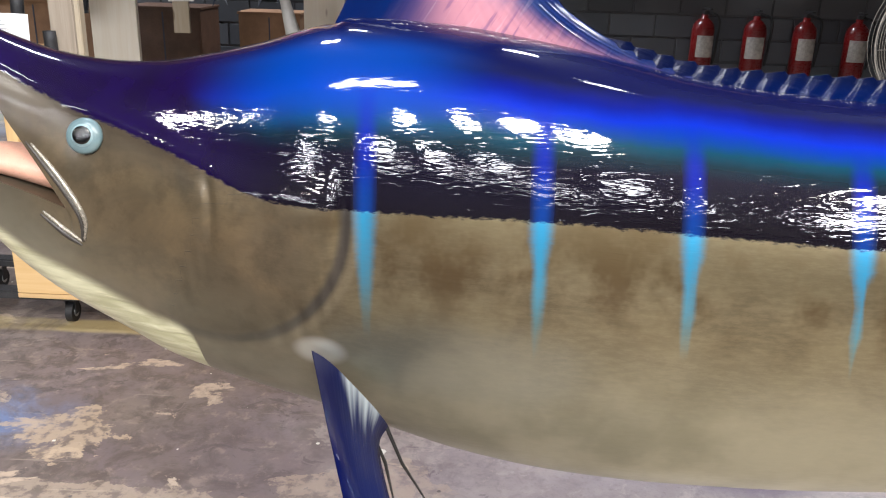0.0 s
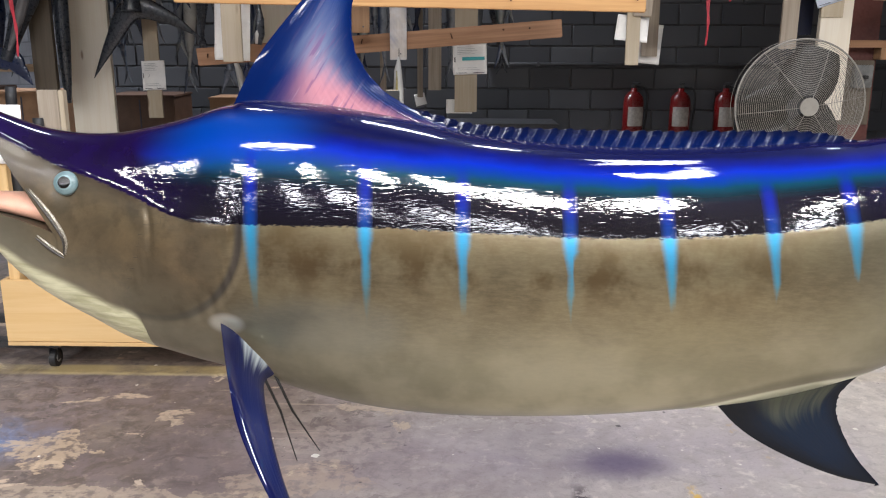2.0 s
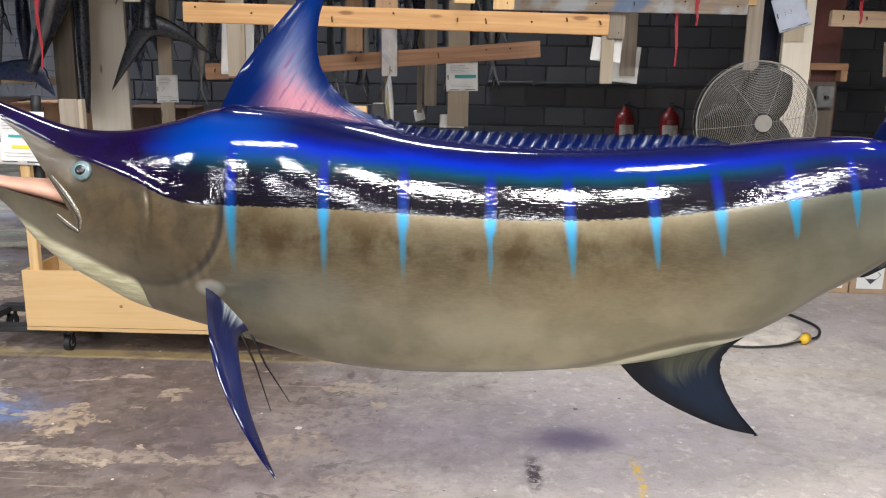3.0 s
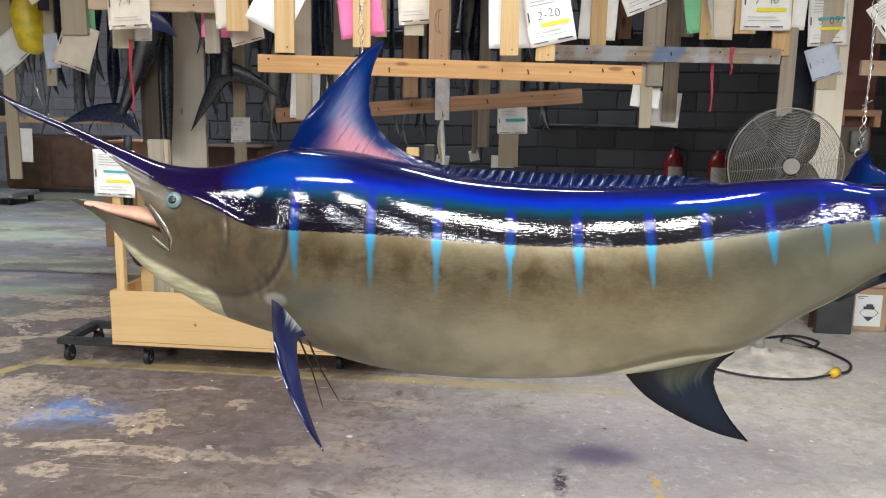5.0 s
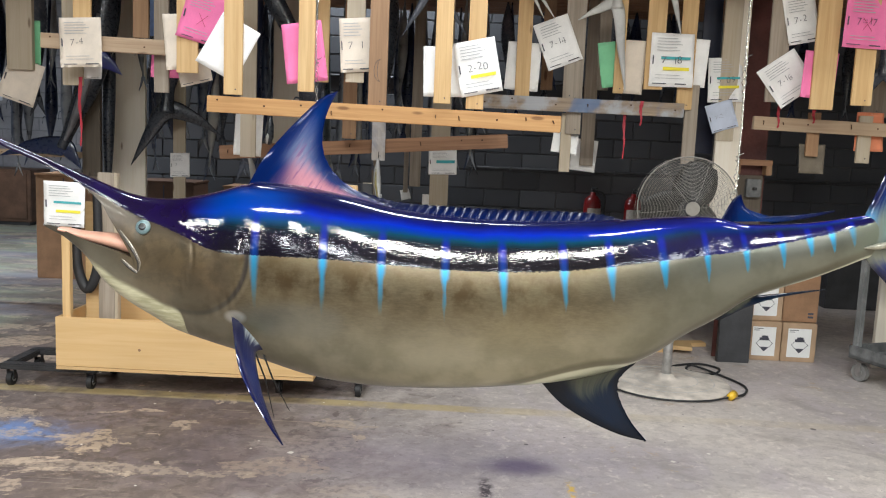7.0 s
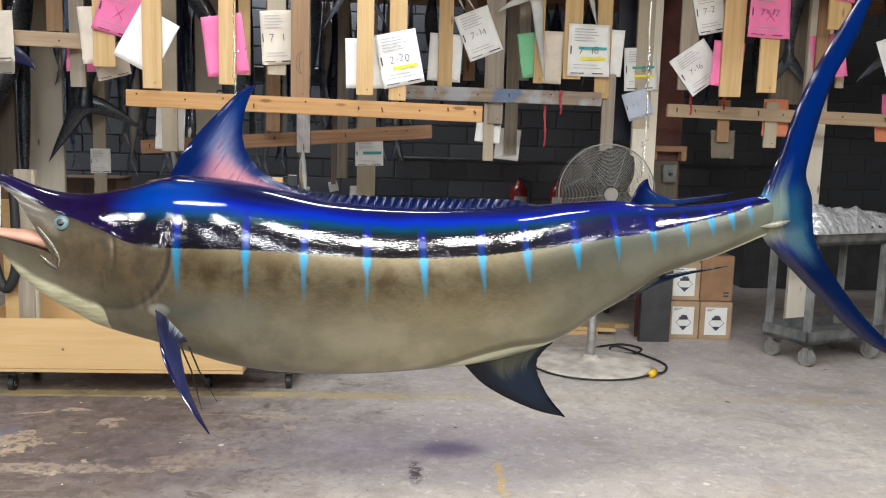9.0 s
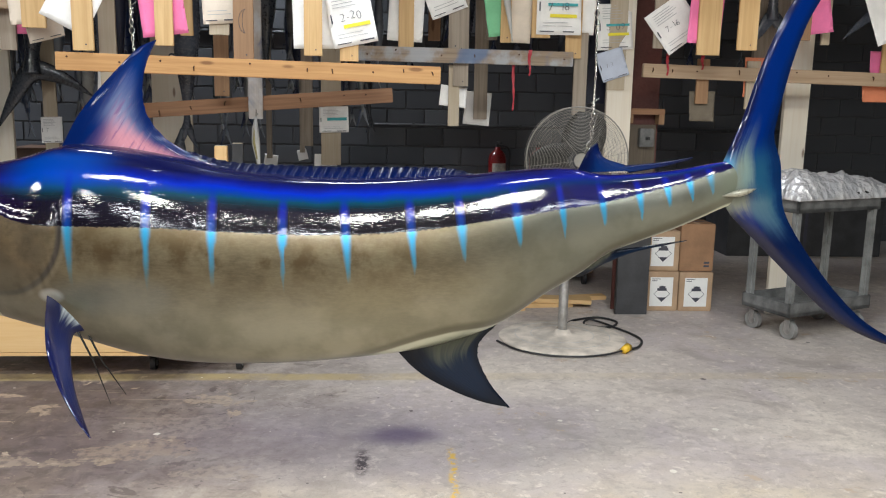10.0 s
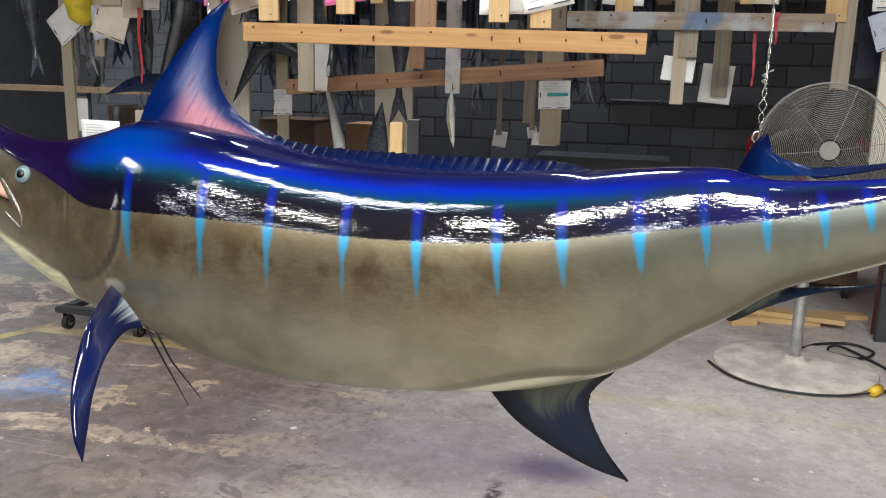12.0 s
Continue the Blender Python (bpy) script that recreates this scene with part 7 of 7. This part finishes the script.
for cx in (0.06, 0.49):
    part("caster", rod((cx - 0.015, 0.05, 0.05), (cx + 0.015, 0.05, 0.05), 0.05, sides=18), "rubber", chest)
    part("caster", rod((cx - 0.015, 0.35, 0.05), (cx + 0.015, 0.35, 0.05), 0.05, sides=18), "rubber", chest)
for k, (wx, wy, w, d, h, t, z) in enumerate(((1.68, 4.42, 0.5, 0.12, 0.03, 4, 0), (1.76, 4.5, 0.55, 0.14, 0.03, -10, 0.031), (1.66, 4.3, 0.16, 0.09, 0.05, 20, 0), (2.1, 4.62, 0.4, 0.09, 0.03, 12, 0))):
    ob = thing("wood_offcut", (wx, wy, z), "fresh pine offcut lying on the floor behind the fan", "offcut", "pine offcuts", t)
    part("board", block(0, w, 0, d, 0, h, 0.003), "ply_x", ob)

# ---- deep end on the far side ----
old_chest = thing("brown_chest", (-7.3, 10.4, 0), "large brown wooden chest at the deep end", "chest")
part("carcass", block(0, 1.55, 0, 0.6, 0.05, 0.82, 0.01), "dresser", old_chest)
part("door", block(0.05, 0.74, -0.02, 0, 0.1, 0.77, 0.006), "dresser", old_chest)
part("door", block(0.8, 1.5, -0.02, 0, 0.1, 0.77, 0.006), "dresser", old_chest)
part("plinth", block(0.03, 1.52, 0.02, 0.58, 0, 0.05), "black", old_chest)
stand = thing("floor_fan", (-6.6, 9.1, 0), "black floor fan on a small wheeled platform", "fan")
part("platform", block(-0.45, 0.45, -0.3, 0.3, 0.1, 0.16, 0.01), "cart_grey", stand)
for cx in (-0.36, 0.36):
    for cy in (-0.22, 0.22):
        part("caster", rod((cx - 0.015, cy, 0.05), (cx + 0.015, cy, 0.05), 0.05, sides=16), "rubber", stand)
part("pole", rod((0, 0, 0.16), (0, 0, 1.3), 0.028), "black", stand)
part("fan_head", rod((-0.05, -0.12, 1.3), (-0.05, 0.1, 1.3), 0.27, 0.25, 28), "dark_grey", stand)
part("fan_rim", pipe([(-0.05 + 0.275 * math.cos(a), -0.12, 1.3 + 0.275 * math.sin(a)) for a in [2 * math.pi * k / 36 for k in range(36)]], 0.012, 8, True), "black", stand)


# ---- block courses of the back wall ----
def courses():
    one = mesh_of("block", [(x, y, z) for y, g in ((0.0, 0.0), (-0.012, 0.006)) for x, z in ((0.005 + g, 0.005 + g), (0.393 - g, 0.005 + g), (0.393 - g, 0.193 - g), (0.005 + g, 0.193 - g))], [(4, 5, 6, 7), (0, 1, 5, 4), (1, 2, 6, 5), (2, 3, 7, 6), (3, 0, 4, 7)])
    g = Graph("painted_block_piece")
    own = g.node("ShaderNodeObjectInfo").outputs["Random"]
    grain = g.noise(40, 3.0)
    g.set(Base_Color=g.mix(own, (0.065, 0.068, 0.076), (0.11, 0.115, 0.125)), Roughness=0.8)
    g.bump(grain, 0.3, 0.004)
    one.materials.append(g.mat)
    rest_v, rest_f = [], []
    for row in range(21):
        for col in range(-10, 20):
            x = col * 0.398 + (0.199 if row % 2 else 0)
            if x < -3.7 or x > EAST - 0.4:
                continue
            if -2.6 < x < 4.0 and row < 17:
                ob = new("block", one)
                ob.parent = wall_north
                ob.location = (x, NORTH + 0.012, row * 0.198)
            else:
                n = len(rest_v)
                rest_v += [(v.co.x + x, v.co.y + NORTH + 0.012, v.co.z + row * 0.198) for v in one.vertices]
                rest_f += [tuple(n + i for i in p.vertices) for p in one.polygons]
    tagged(part("block_field", mesh_of("block_field", rest_v, rest_f), g.mat, wall_north), kind="stuff")
    deep_v, deep_f = [], []
    for row in range(18):
        for col in range(14):
            x = WEST + col * 0.398 + (0.0 if row % 2 else -0.199)
            if x < WEST or x > -4.0:
                continue
            n = len(deep_v)
            deep_v += [(v.co.x + x, v.co.y + DEEP, v.co.z + row * 0.198) for v in one.vertices]
            deep_f += [tuple(n + i for i in p.vertices) for p in one.polygons]
    tagged(part("block_field", mesh_of("deep_field", deep_v, deep_f), "pale_block", wall_deep), kind="stuff")


courses()
